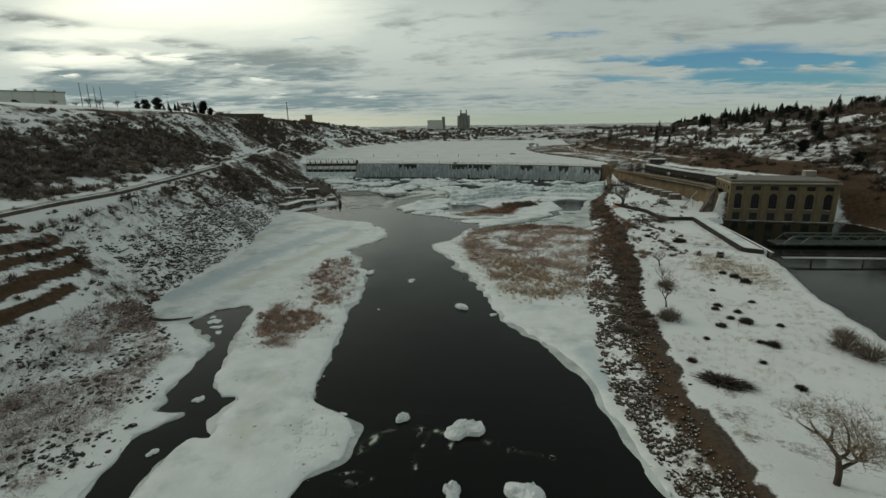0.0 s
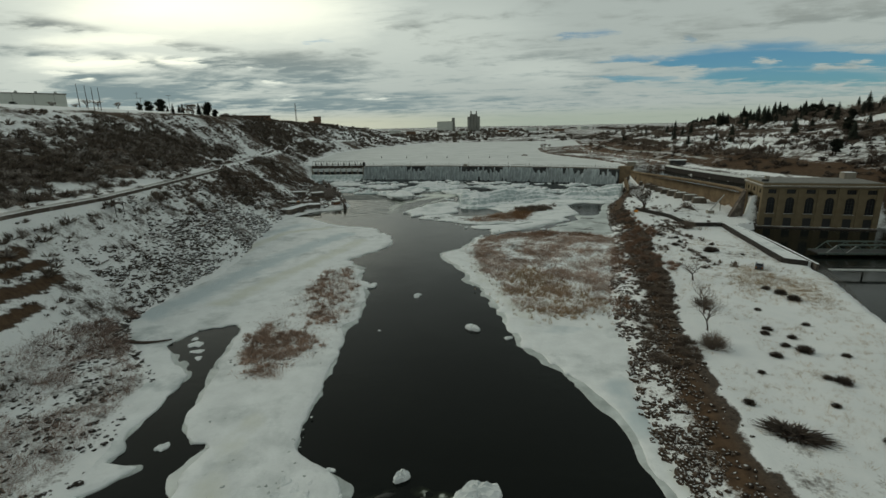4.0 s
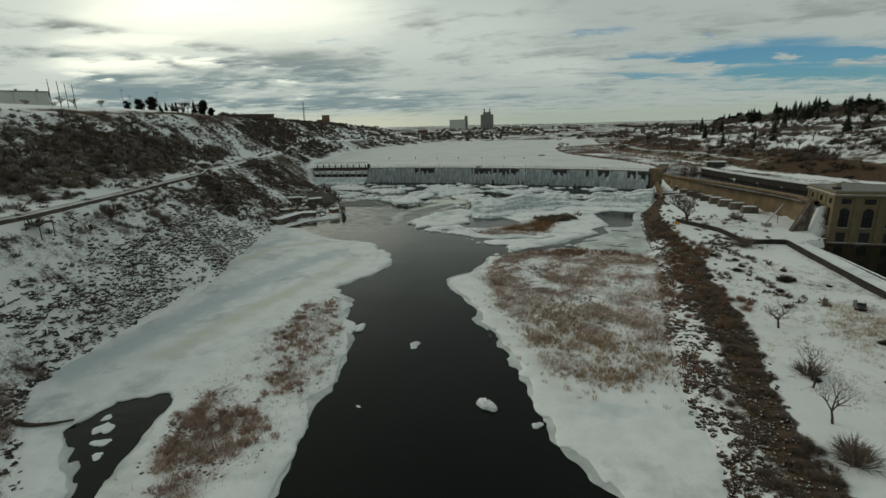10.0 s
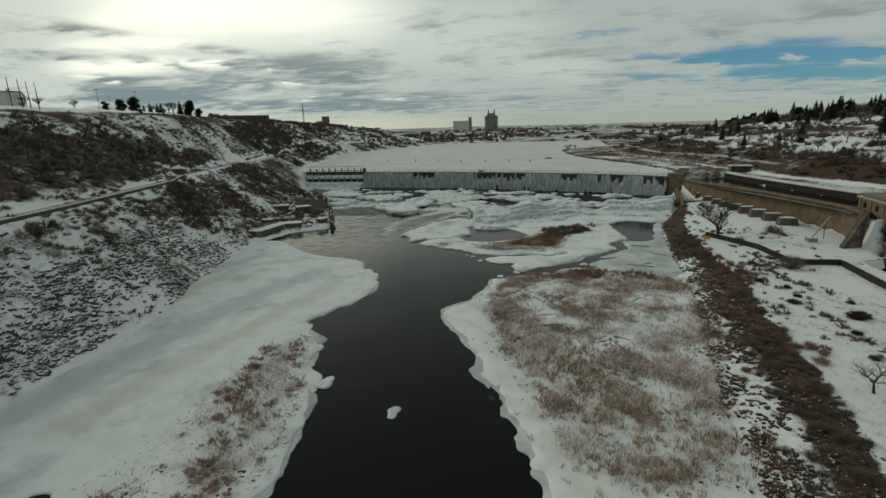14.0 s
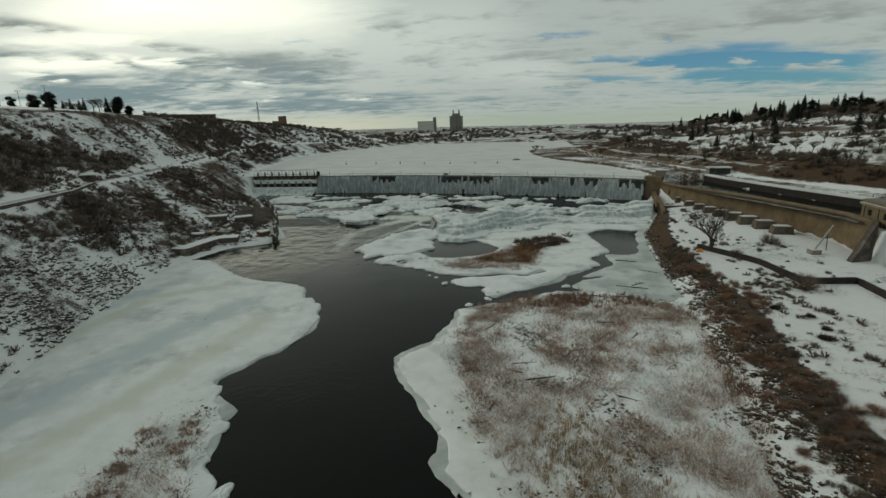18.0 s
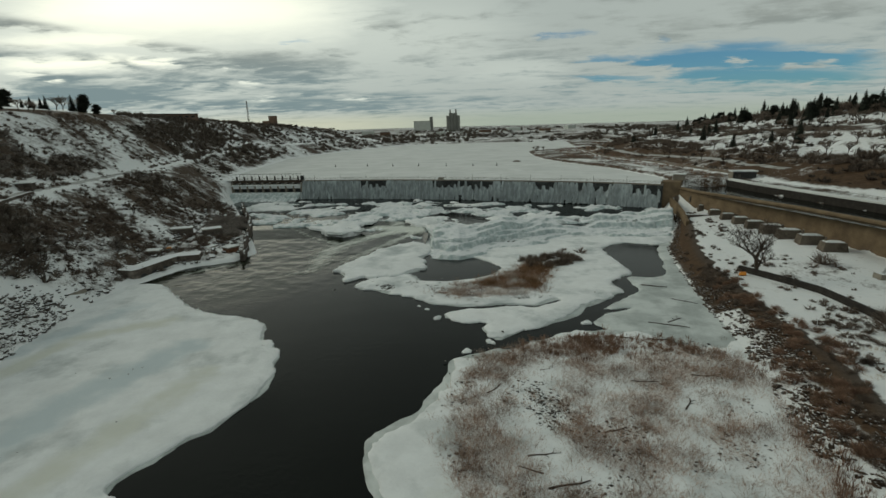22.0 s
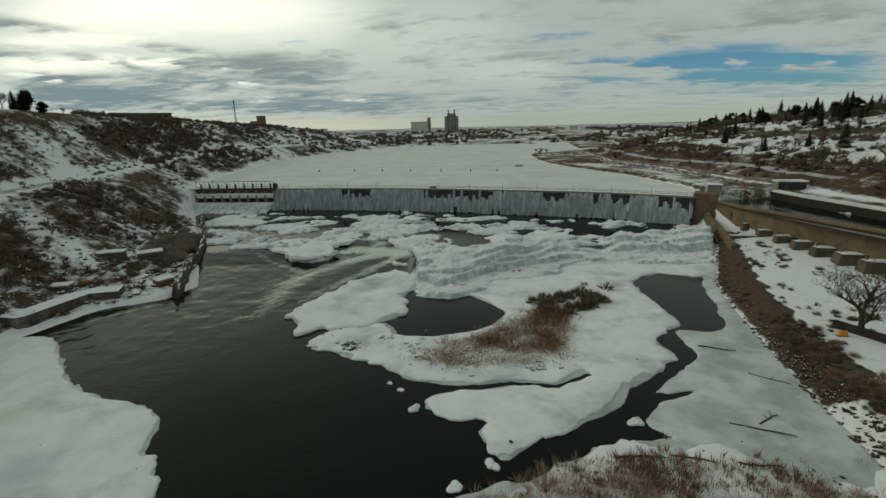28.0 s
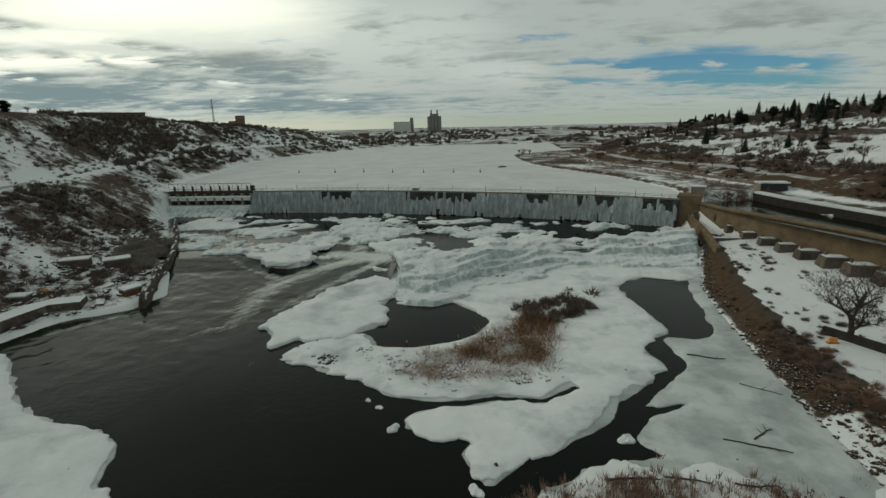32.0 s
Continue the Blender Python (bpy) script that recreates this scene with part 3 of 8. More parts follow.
def build_ground():
    gx = np.concatenate([-np.geomspace(6000, 320, 26)[:-1], spaced([(-320, -190, 5), (-190, -140, 2.5), (-140, -100, 1.25), (-100, -72, 0.6), (-72, 110, 1.25), (110, 200, 2.5), (200, 330, 5)]), np.geomspace(330, 6000, 26)])
    gy = np.concatenate([spaced([(-60, 40, 6), (40, 340, 1.4), (340, 372, 1.0), (372, 480, 3), (480, 700, 5), (700, 1000, 10), (1000, 1600, 30)]), np.geomspace(1600, 6000, 18)])
    X, Y = np.meshgrid(gx, gy)
    Z = ground_z(X, Y)
    nx, ny = len(gx), len(gy)
    v = np.stack([X, Y, Z], -1).reshape(-1, 3)
    i = np.arange(nx * ny).reshape(ny, nx)
    f = np.stack([i[:-1, :-1], i[:-1, 1:], i[1:, 1:], i[1:, :-1]], -1).reshape(-1, 4)
    me = bpy.data.meshes.new("ground")
    me.vertices.add(len(v)), me.vertices.foreach_set("co", v.ravel())
    me.loops.add(f.size), me.loops.foreach_set("vertex_index", f.ravel().astype(np.int32))
    me.polygons.add(len(f)), me.polygons.foreach_set("loop_start", np.arange(0, f.size, 4, dtype=np.int32))
    me.update(calc_edges=True)
    me.polygons.foreach_set("use_smooth", np.ones(len(f), bool))
    cover, soil = ground_cover(X, Y)
    for name, val in (("cover", cover), ("soil", soil)):
        a = me.attributes.new(name, "FLOAT", "POINT")
        a.data.foreach_set("value", val.ravel().astype(np.float32))
    me.materials.append(GROUND)
    tagged(new("ground", me), "snow-covered river valley ground with brown scrub slopes", "ground", kind="structure")


def band(x, lo, hi, soft=2.0):
    return np.clip((x - lo) / soft, 0, 1) * np.clip((hi - x) / soft, 0, 1)


THICKETS = ((-158, 277, 20, 11, -0.55), (-156, 300, 26, 8, -0.35), (-112, 229, 14, 8, -0.8), (-203, 448, 55, 10, -0.32), (-139, 325, 16, 7, -0.55), (-107, 255, 8, 3, -0.3), (-208, 505, 60, 9, -0.28), (-155, 252, 36, 17, -0.35), (-128, 217, 14, 6, -0.55), (-142, 200, 55, 27, -0.25), (-130, 130, 75, 32, -0.05))


def in_thicket(x, y):
    """1 in the dark thickets of the hillside, falling to 0 outside."""
    out = np.zeros(np.shape(x))
    for cx, cy, long_, wide, lean in THICKETS:
        u, w = (y - cy) / long_, (x - cx - lean * (y - cy)) / wide
        out = np.maximum(out, np.clip(1.3 - np.hypot(u, w) * 1.05 + 0.75 * fbm(x, y, 11, 250), 0, 1))
    return out


def ground_cover(x, y):
    """How much scrub and bare soil shows, 0 to 1, and how brown it is."""
    fl, tl, rl, el, fr, br, orr, tr, hr, cr = (c(y) for c in (foot_l, toe_l, road_l, edge_l, foot_r, bench_r, outer_r, tail_r, hill_r, crest_r))
    n = fbm(x, y, 30, 21)
    gully = fbm(y + 0.45 * x, x * 0.4, 13, 23)
    c = np.full(np.shape(x), 0.15)
    c = np.maximum(c, band(x, el - 4, rl - 4, 5) * (0.56 + 0.30 * n + 0.44 * gully))
    c = np.maximum(c, in_thicket(x, y) * 0.84 * (np.abs(x - rl + 2) > 3.5))
    c = np.maximum(c, band(x, rl, tl + 3, 3) * (0.46 + 0.16 * n + (0.12 + 0.44 * gully) * np.clip((y - 225) / 20, 0, 1)))
    c = np.maximum(c, band(x, rl + 1, rl + (tl - rl) * (0.40 + 0.30 * gully), 4) * (0.56 + 0.50 * gully) * np.clip((y - 158) / 25, 0, 1))
    down = (rl - x) / np.minimum(rl - tl, -1)
    terrace = np.zeros(np.shape(x))
    for at_, wide, end in ((0.11, 0.022, 108), (0.25, 0.040, 113), (0.375, 0.040, 115), (0.53, 0.042, 114), (0.655, 0.038, 103)):
        terrace = np.maximum(terrace, np.exp(-((down - at_ + 0.012 * gully) / wide) ** 6) * np.clip((end + 5 * n - y) / 3, 0, 1))
    c = np.maximum(c, terrace * 1.25)
    c = np.maximum(c, band(x, tl, fl, 2) * (0.48 + 0.14 * n))
    c = np.maximum(c, band(x, fr - 0.2, br + 0.8 + 1.5 * fbm(x, y, 4, 25), 0.8) * np.where(y < 330, np.where(y < 215, 0.40, 0.95) + 0.95 * np.clip((x - fr) / np.maximum(br - fr, 1) * 2.6 - 1.3, 0, 1), 0.8))
    c = np.maximum(c, band(x, br, orr, 2) * (0.25 + 0.16 * n) * (y < 330))
    c = np.maximum(c, band(x, orr, tr, 3) * 0.6 * (y > 212))
    c = np.maximum(c, band(x, fr - 1, tr + 2, 2) * (0.66 + 0.4 * n) * (y > 331))
    c = np.maximum(c, band(x, hr - 16, hr + 6, 4) * np.where(y > 300, 0.78, 0.5) * (1 + 0.4 * n) * (y > 225))
    c = np.maximum(c, np.clip((x - tr) / 6, 0, 1) * (0.40 + 0.30 * np.clip((345 - y) / 50, 0, 1) + 0.34 * n + 0.48 * np.clip((hr + 4 - x) / 10, 0, 1) + 0.5 * np.exp(-((((x - hr) / np.maximum(cr - hr, 1)) - 0.5 + 0.1 * n) / 0.05) ** 2) + 0.3 * np.clip((x - cr + 18) / 14, 0, 1)))
    c = np.maximum(c, band(x, el - 16, el + 3, 4) * (0.72 + 0.3 * n))
    c = np.where(y > 905, 0.58 + 0.3 * n, c)
    c = np.where((x > rl - 4.5) & (x < rl + 0.5) & (y < 340), 0.2, c)
    soil = np.clip(band(x, fr, br, 2) + 0.7 * band(x, np.where(y > 331, fr - 1, orr), hr + 8, 4) + 0.35 * np.clip((x - tr) / 10, 0, 1), 0, 1)
    soil = np.where(x < el + 8, 0.6, soil)
    soil = np.maximum(soil, terrace)
    soil = np.maximum(soil, 0.4 * band(x, el, tl, 4) * np.clip((y - 150) / 30, 0, 1))
    return c, soil


build_ground()


def sheet(name, x0, x1, y0, y1, z, mat, label, category, step=6.0):
    xs, ys = np.linspace(x0, x1, max(2, int((x1 - x0) / step))), np.linspace(y0, y1, max(2, int((y1 - y0) / step)))
    v = [(a, b, z) for b in ys for a in xs]
    n = len(xs)
    f = [(j * n + i, j * n + i + 1, (j + 1) * n + i + 1, (j + 1) * n + i) for j in range(len(ys) - 1) for i in range(n - 1)]
    return tagged(new(name, mesh_of(name, v, f, mat, True)), label, category, kind="structure")


def between(name, left, right, ys, z, mat, label, category, step=3.0):
    """A level sheet between two lines of the valley."""
    v, f, n = [], [], None
    cols = 24
    for y in ys:
        a, b = float(left(y)), float(right(y))
        v += [(a + (b - a) * k / cols, float(y), z) for k in range(cols + 1)]
    n = cols + 1
    f = [(j * n + i, j * n + i + 1, (j + 1) * n + i + 1, (j + 1) * n + i) for j in range(len(ys) - 1) for i in range(cols)]
    return tagged(new(name, mesh_of(name, v, f, mat, True)), label, category, kind="structure")


sheet("river_water", -110, 160, -60, 322, 0.0, RIVER, "dark open river water with slight ripples", "water")


def build_pool():
    cols, rows = 40, 60
    v, f = [], []
    for j in range(rows + 1):
        t = (j / rows) ** 1.6
        for i in range(cols + 1):
            s = i / cols
            y0 = 350.0
            for _ in range(4):
                xa, xb = float(foot_l(max(y0, 384))) - 2, float(foot_r(max(y0, 331))) + 1.5
                xx = xa + (xb - xa) * s
                y0 = float(dam_y(xx)) + 0.6 + t * (960 - float(dam_y(xx)))
            v.append((xx, y0, 14.05 + 0.06 * float(fbm(xx, y0, 14, 5))))
    n = cols + 1
    f = [(j * n + i, j * n + i + 1, (j + 1) * n + i + 1, (j + 1) * n + i) for j in range(rows) for i in range(cols)]
    tagged(new("pool_ice", mesh_of("pool_ice", v, f, POOL_ICE, True)), "snow-covered ice on the pool above the dam", "frozen lake", kind="structure")


build_pool()


# ---- ice on the lower river ----
def outline(points, step=0.8, wob=0.5, seed=0, jagged=1.1):
    """A closed, smooth and slightly ragged line through corner points."""
    p = np.array(points, float)
    n = len(p)
    out = []
    for i in range(n):
        a, b, c, d = p[i - 1], p[i], p[(i + 1) % n], p[(i + 2) % n]
        k = max(2, int(np.hypot(*(c - b)) / step))
        for t in np.arange(k) / k:
            out.append(0.5 * ((2 * b) + (c - a) * t + (2 * a - 5 * b + 4 * c - d) * t * t + (3 * b - a - 3 * c + d) * t ** 3))
    out = np.array(out)
    out[:, 0] += fbm(out[:, 0], out[:, 1], 5, 30 + seed, 3) * wob * 1.6
    out[:, 1] += fbm(out[:, 0], out[:, 1], 5, 60 + seed, 3) * wob * 1.6
    jag = fbm(out[:, 0], out[:, 1], 3.6, 130 + seed, 4)
    jag = np.sign(jag) * np.abs(jag) ** 0.6 * jagged * np.clip(0.7 + 1.2 * fbm(out[:, 0], out[:, 1], 17, 150 + seed, 2), 0.15, 1.5)
    mid = out.mean(0)
    out += (out - mid) / np.maximum(np.linalg.norm(out - mid, axis=1, keepdims=True), 0.1) * jag[:, None]
    return out


def ice_mesh(name, points, top=0.3, mat=None, seed=0, wob=0.5, rough=0.2, grid=1.8, step=0.6, slab=0.45, lift=None, jagged=1.1):
    """A slab of shelf ice: ragged rim, rounded edge, uneven top."""
    from_pts = outline(points, step, wob, seed, jagged)
    n = len(from_pts)
    area = 0.5 * np.sum(from_pts[:, 0] * np.roll(from_pts[:, 1], -1) - np.roll(from_pts[:, 0], -1) * from_pts[:, 1])
    if area < 0:
        from_pts = from_pts[::-1]
    tan = np.roll(from_pts, -1, 0) - np.roll(from_pts, 1, 0)
    tan /= np.maximum(np.linalg.norm(tan, axis=1, keepdims=True), 1e-6)
    nor = np.stack([-tan[:, 1], tan[:, 0]], 1)
    rim = from_pts + nor * 0.25
    lo, hi = rim.min(0), rim.max(0)
    gx, gy = np.meshgrid(np.arange(lo[0], hi[0], grid), np.arange(lo[1], hi[1], grid))
    g = np.stack([gx.ravel(), gy.ravel()], 1) + np.random.RandomState(seed).uniform(-0.4, 0.4, (gx.size, 2)) * grid * 0.7
    x, y = g[:, 0], g[:, 1]
    inside = np.zeros(len(g), bool)
    j = np.roll(np.arange(n), 1)
    for a, b in zip(rim, rim[j]):
        cross = ((a[1] > y) != (b[1] > y)) & (x < (b[0] - a[0]) * (y - a[1]) / (b[1] - a[1] + 1e-12) + a[0])
        inside ^= cross
    near = np.array([np.min(np.hypot(rim[:, 0] - a, rim[:, 1] - b)) for a, b in g[inside]]) if inside.any() else np.zeros(0)
    inner = g[inside][near > grid * 0.45]
    near = near[near > grid * 0.45]
    from mathutils.geometry import delaunay_2d_cdt
    pts = [Vector(p) for p in rim] + [Vector(p) for p in inner]
    v2, _, tri, orig, _, _ = delaunay_2d_cdt(pts, [(i, (i + 1) % n) for i in range(n)], [], 1, 0.001)
    dist = dict(zip(range(n, n + len(inner)), near))
    verts, rim_of = [], {}
    for k, (p, o) in enumerate(zip(v2, orig)):
        src = [s for s in o if s < n]
        d = 0.0 if src else dist.get(o[0], 1.0) if o else 0.0
        z = top + min(d, 4) * 0.03 + (float(fbm(p.x, p.y, 7, 90 + seed, 3)) + 0.5 * float(fbm(p.x, p.y, 2.6, 95 + seed, 2))) * rough * min(1.0, d / 1.5 + 0.2) + (lift(p.x, p.y) if lift else 0)
        verts.append((p.x, p.y, z))
        for s in src:
            rim_of[s] = k
    faces = [tuple(t) for t in tri]
    base = len(verts)
    for k, p in enumerate(from_pts):
        verts.append((p[0], p[1], top - 0.16))
    for k, p in enumerate(from_pts):
        verts.append((p[0] + nor[k, 0] * 0.1, p[1] + nor[k, 1] * 0.1, top - slab))
    for k in range(n):
        m = (k + 1) % n
        if k in rim_of and m in rim_of:
            faces.append((base + k, base + m, rim_of[m], rim_of[k]))
        faces.append((base + n + k, base + n + m, base + m, base + k))
    return mesh_of(name, verts, faces, mat or SNOW, True)


LEFT_SHELF = [(-22, 46), (-19.4, 56.7), (-15.8, 60.0), (-15.0, 63.0), (-15.5, 68.2), (-22.2, 72.7), (-24.4, 76.7), (-25.3, 86.3), (-25.7, 96.4), (-27.9, 110.8), (-27, 119), (-29, 133), (-34, 148), (-37, 157), (-43, 164), (-40, 171), (-36, 178), (-34, 187), (-36, 198), (-41, 204), (-46, 213), (-60, 219), (-68, 223), (-76, 231), (-86, 240), (-95, 236), (-95, 215), (-88, 190), (-81, 165), (-78, 146), (-80, 128), (-78, 111), (-66, 109), (-59.5, 109.8), (-51, 112), (-47.4, 100.1), (-43.3, 85.3), (-41.7, 79.5), (-38.4, 75.4), (-35.3, 74.4), (-36.1, 68.5), (-34.4, 64.7), (-36.8, 62.6), (-38.1, 59.9), (-37.8, 56.9), (-37.3, 53), (-36, 44)]
RIGHT_SHELF = [(27.5, 44), (22.5, 59.1), (22.2, 61.7), (21.2, 70.0), (20.0, 75.5), (20.0, 81.4), (17.3, 88.3), (12.8, 98.0), (7.7, 105.6), (4.6, 118.3), (-1.2, 140.0), (-1.5, 141), (-4.5, 145), (-5.5, 153), (-9.5, 162), (-14, 172), (-8, 181), (-4, 190), (-3, 196), (4, 199), (14, 204.5), (22, 208), (30, 207), (42, 201), (52, 205), (48, 188), (40, 162), (33, 138), (30, 120), (27, 99), (25, 86), (26, 72), (28, 56)]


def grown(points, by):
    """The same outline, moved outwards by that much."""
    p = np.array(points, float)
    t = np.roll(p, -1, 0) - np.roll(p, 1, 0)
    t /= np.linalg.norm(t, axis=1, keepdims=True)
    area = np.sum(p[:, 0] * np.roll(p[:, 1], -1) - np.roll(p[:, 0], -1) * p[:, 1])
    return p + np.stack([t[:, 1], -t[:, 0]], 1) * by * np.sign(area)


def shelf(name, points, top, mat, seed, wob, label, category, rim=0.9, **more):
    """An ice shelf with a thin wet rim of new ice round it."""
    ob = tagged(new(name, ice_mesh(name, points, top, mat, seed, wob, **more)), label, category)
    edge = new("wet_rim", ice_mesh("wet_rim", grown(points, rim), 0.09, SLUSH, seed + 40, wob * 1.2, 0.01, grid=6, slab=0.15))
    edge.parent = ob
    tagged(edge, "thin grey rim of new ice")
    return ob


def near_line(p, line, wide):
    """1 on a line of points, falling to 0 away from it."""
    out = np.zeros(len(p))
    for (ax, ay), (bx, by) in zip(line, line[1:]):
        t = np.clip(((p[:, 0] - ax) * (bx - ax) + (p[:, 1] - ay) * (by - ay)) / ((bx - ax) ** 2 + (by - ay) ** 2), 0, 1)
        out = np.maximum(out, np.exp(-(np.hypot(p[:, 0] - ax - t * (bx - ax), p[:, 1] - ay - t * (by - ay)) / wide) ** 2))
    return out


def weathered(ob, wet, stale):
    """Marks where a shelf is soaked and where it has yellowed."""
    n = len(ob.data.vertices)
    p = np.empty(n * 3)
    ob.data.vertices.foreach_get("co", p)
    p = p.reshape(-1, 3)
    for name, lines in (("wet", wet), ("stale", stale)):
        val = np.zeros(n)
        for line, wide, much in lines:
            val = np.maximum(val, near_line(p, line, wide) * much)
        ob.data.attributes.new(name, "FLOAT", "POINT").data.foreach_set("value", val.astype(np.float32))


left_shelf = shelf("shelf_ice", LEFT_SHELF, 0.32, SHELF_SNOW, 1, 0.7, "wide snow-covered shelf of ice below the riprap slope", "shelf ice", rim=0.55, step=0.45, jagged=1.5)
weathered(left_shelf, [([(-74, 118), (-70, 140), (-67, 160), (-62, 182), (-55, 200)], 6, 0.75), ([(-86, 200), (-80, 222)], 5, 0.6)], [([(-62, 125), (-56, 150), (-50, 172), (-46, 190)], 4, 0.7), ([(-79, 150), (-83, 180), (-80, 205), (-66, 214)], 3.5, 0.7), ([(-30, 62), (-33, 80)], 3, 0.5)])
right_shelf = shelf("shelf_ice", RIGHT_SHELF, 0.32, SHELF_SNOW, 2, 0.6, "snow-covered shelf of ice round the reed bed", "shelf ice", step=0.45, jagged=1.5)
weathered(right_shelf, [([(22, 80), (21, 92)], 3, 0.7), ([(10, 112), (20, 114)], 3, 0.5)], [([(24, 60), (23, 75)], 2, 0.6), ([(-4, 165), (2, 140), (10, 116)], 3, 0.5)])
ISLAND = [(-30, 237), (-24, 232.5), (-18, 230), (-12, 226.5), (-9.5, 224), (-3, 222.6), (6, 223), (14, 223), (19, 226), (20, 223.5), (14, 221.6), (4, 221), (-3, 219.8), (-6, 217), (-2, 213.5), (3, 213), (2, 209.5), (4, 205), (7, 206), (10, 209), (14, 211), (21, 216), (27, 223), (35.5, 231), (35, 239), (41.5, 245), (42.5, 256), (42, 272), (50, 280), (56, 279), (60, 277), (66, 280), (72, 288), (68, 296), (56, 299), (44, 299), (32, 296), (20, 288), (8, 282), (-3, 276), (-9, 272), (-6, 267), (1, 264), (8, 254), (6, 247), (0, 242), (-8, 240), (-14, 241.5), (-18, 246.5), (-26, 243.5)]
shelf("island_ice", ISLAND, 0.35, SNOW, 3, 0.45, "snowy island of shelf ice below the falls with a dark crack", "island ice", rim=0.35, grid=1.8, step=0.4, jagged=1.7, rough=0.3)
SLAB = [(-40, 253), (-37, 247), (-34, 241), (-30, 244), (-24, 243.5), (-19, 248), (-14, 254), (-16, 262), (-13, 272), (-12, 283), (-17, 286), (-23, 283), (-30, 276), (-35, 264)]
shelf("ice_slab", SLAB, 0.7, SNOW, 4, 0.5, "rough snowy ice slab beside the open rapids", "ice slab", rim=0.6, rough=0.6, slab=0.9, step=0.4, jagged=2.2, grid=1.3)
RIGHT_ICE = [(63, 279), (58, 266), (53, 248), (48, 242), (41, 242), (40.5, 233), (35, 226), (29, 220), (35, 220.5), (28, 216), (25, 212), (29, 207.5), (41, 199), (48, 196), (54, 206), (54, 220), (56, 236), (60, 254), (66, 270), (72, 283), (68, 284)]
shelf("channel_ice", RIGHT_ICE, 0.2, SLUSH, 5, 0.5, "grey wind-swept ice along the foot of the rubble bank", "channel ice", rim=0.5, rough=0.08, slab=0.3, step=0.4, jagged=1.5)
BANK_ICE = [(-59, 109.5), (-61, 102.6), (-55.4, 97), (-51.4, 93.2), (-48.6, 87.3), (-48.1, 81.1), (-48, 75.6), (-46.3, 71.7), (-46.7, 69.6), (-42, 69.6), (-42.6, 67), (-44.4, 64.6), (-46.2, 62.9), (-44.1, 60.7), (-43.8, 57.6), (-43.6, 53), (-43, 46), (-50, 46), (-54, 66), (-56, 80), (-62, 95), (-74, 104), (-76, 112), (-64, 113)]
shelf("bank_ice", BANK_ICE, 0.28, SNOW, 7, 0.6, "ragged snowy ice along the bank of the side channel", "bank ice", rim=0.15, jagged=0.6)


# ---- plants and loose stone ----
REED = material("dry_reed", (0.62, 0.465, 0.38), 0.9, vary=0.3, scale=0.15, per_island=0.55)
REED_PALE = material("pale_dry_grass", (0.58, 0.44, 0.29), 0.9, vary=0.25, scale=0.2, per_island=0.5)
WILLOW = material("red_willow_twigs", (0.38, 0.245, 0.175), 0.9, vary=0.3, scale=0.3, per_island=0.5)
BANK_REED = material("greyish_willow_shoots", (0.44, 0.325, 0.275), 0.9, vary=0.3, scale=0.3, per_island=0.55)
RUSSET = material("russet_willow_twigs", (0.36, 0.215, 0.125), 0.9, vary=0.3, scale=0.3, per_island=0.5)
TWIG = material("grey_brown_twigs", (0.24, 0.19, 0.155), 0.9, vary=0.3, scale=0.3, per_island=0.5)
SAGE = material("dark_scrub_twigs", (0.20, 0.165, 0.135), 0.9, vary=0.35, scale=0.3, per_island=0.55)
DARK_TWIG = material("dark_juniper_twigs", (0.13, 0.105, 0.088), 0.9, vary=0.35, scale=0.5, per_island=0.5)
BARK = material("cottonwood_bark", (0.085, 0.065, 0.052), 0.95, vary=0.35, scale=1.5, bump=0.5)
GREY_TWIG = material("frosted_grey_twigs", (0.40, 0.355, 0.32), 0.9, vary=0.25, scale=0.3, per_island=0.5)
TAN_TWIG = material("tan_cottonwood_twigs", (0.34, 0.265, 0.195), 0.9, vary=0.3, scale=0.3, per_island=0.5)
NEEDLE = material("dark_spruce_needles", (0.042, 0.048, 0.036), 0.9, vary=0.35, scale=0.5, per_island=0.5)
rng = np.random.RandomState(11)


def raw_mesh(name, v, tri, mat, smooth=False):
    me = bpy.data.meshes.new(name)
    me.vertices.add(len(v)), me.vertices.foreach_set("co", np.ascontiguousarray(v, np.float32).ravel())
    me.loops.add(tri.size), me.loops.foreach_set("vertex_index", tri.ravel().astype(np.int32))
    me.polygons.add(len(tri)), me.polygons.foreach_set("loop_start", np.arange(0, tri.size, tri.shape[1], dtype=np.int32))
    me.update(calc_edges=True)
    if smooth:
        me.polygons.foreach_set("use_smooth", np.ones(len(tri), bool))
    me.materials.append(mat)
    return me


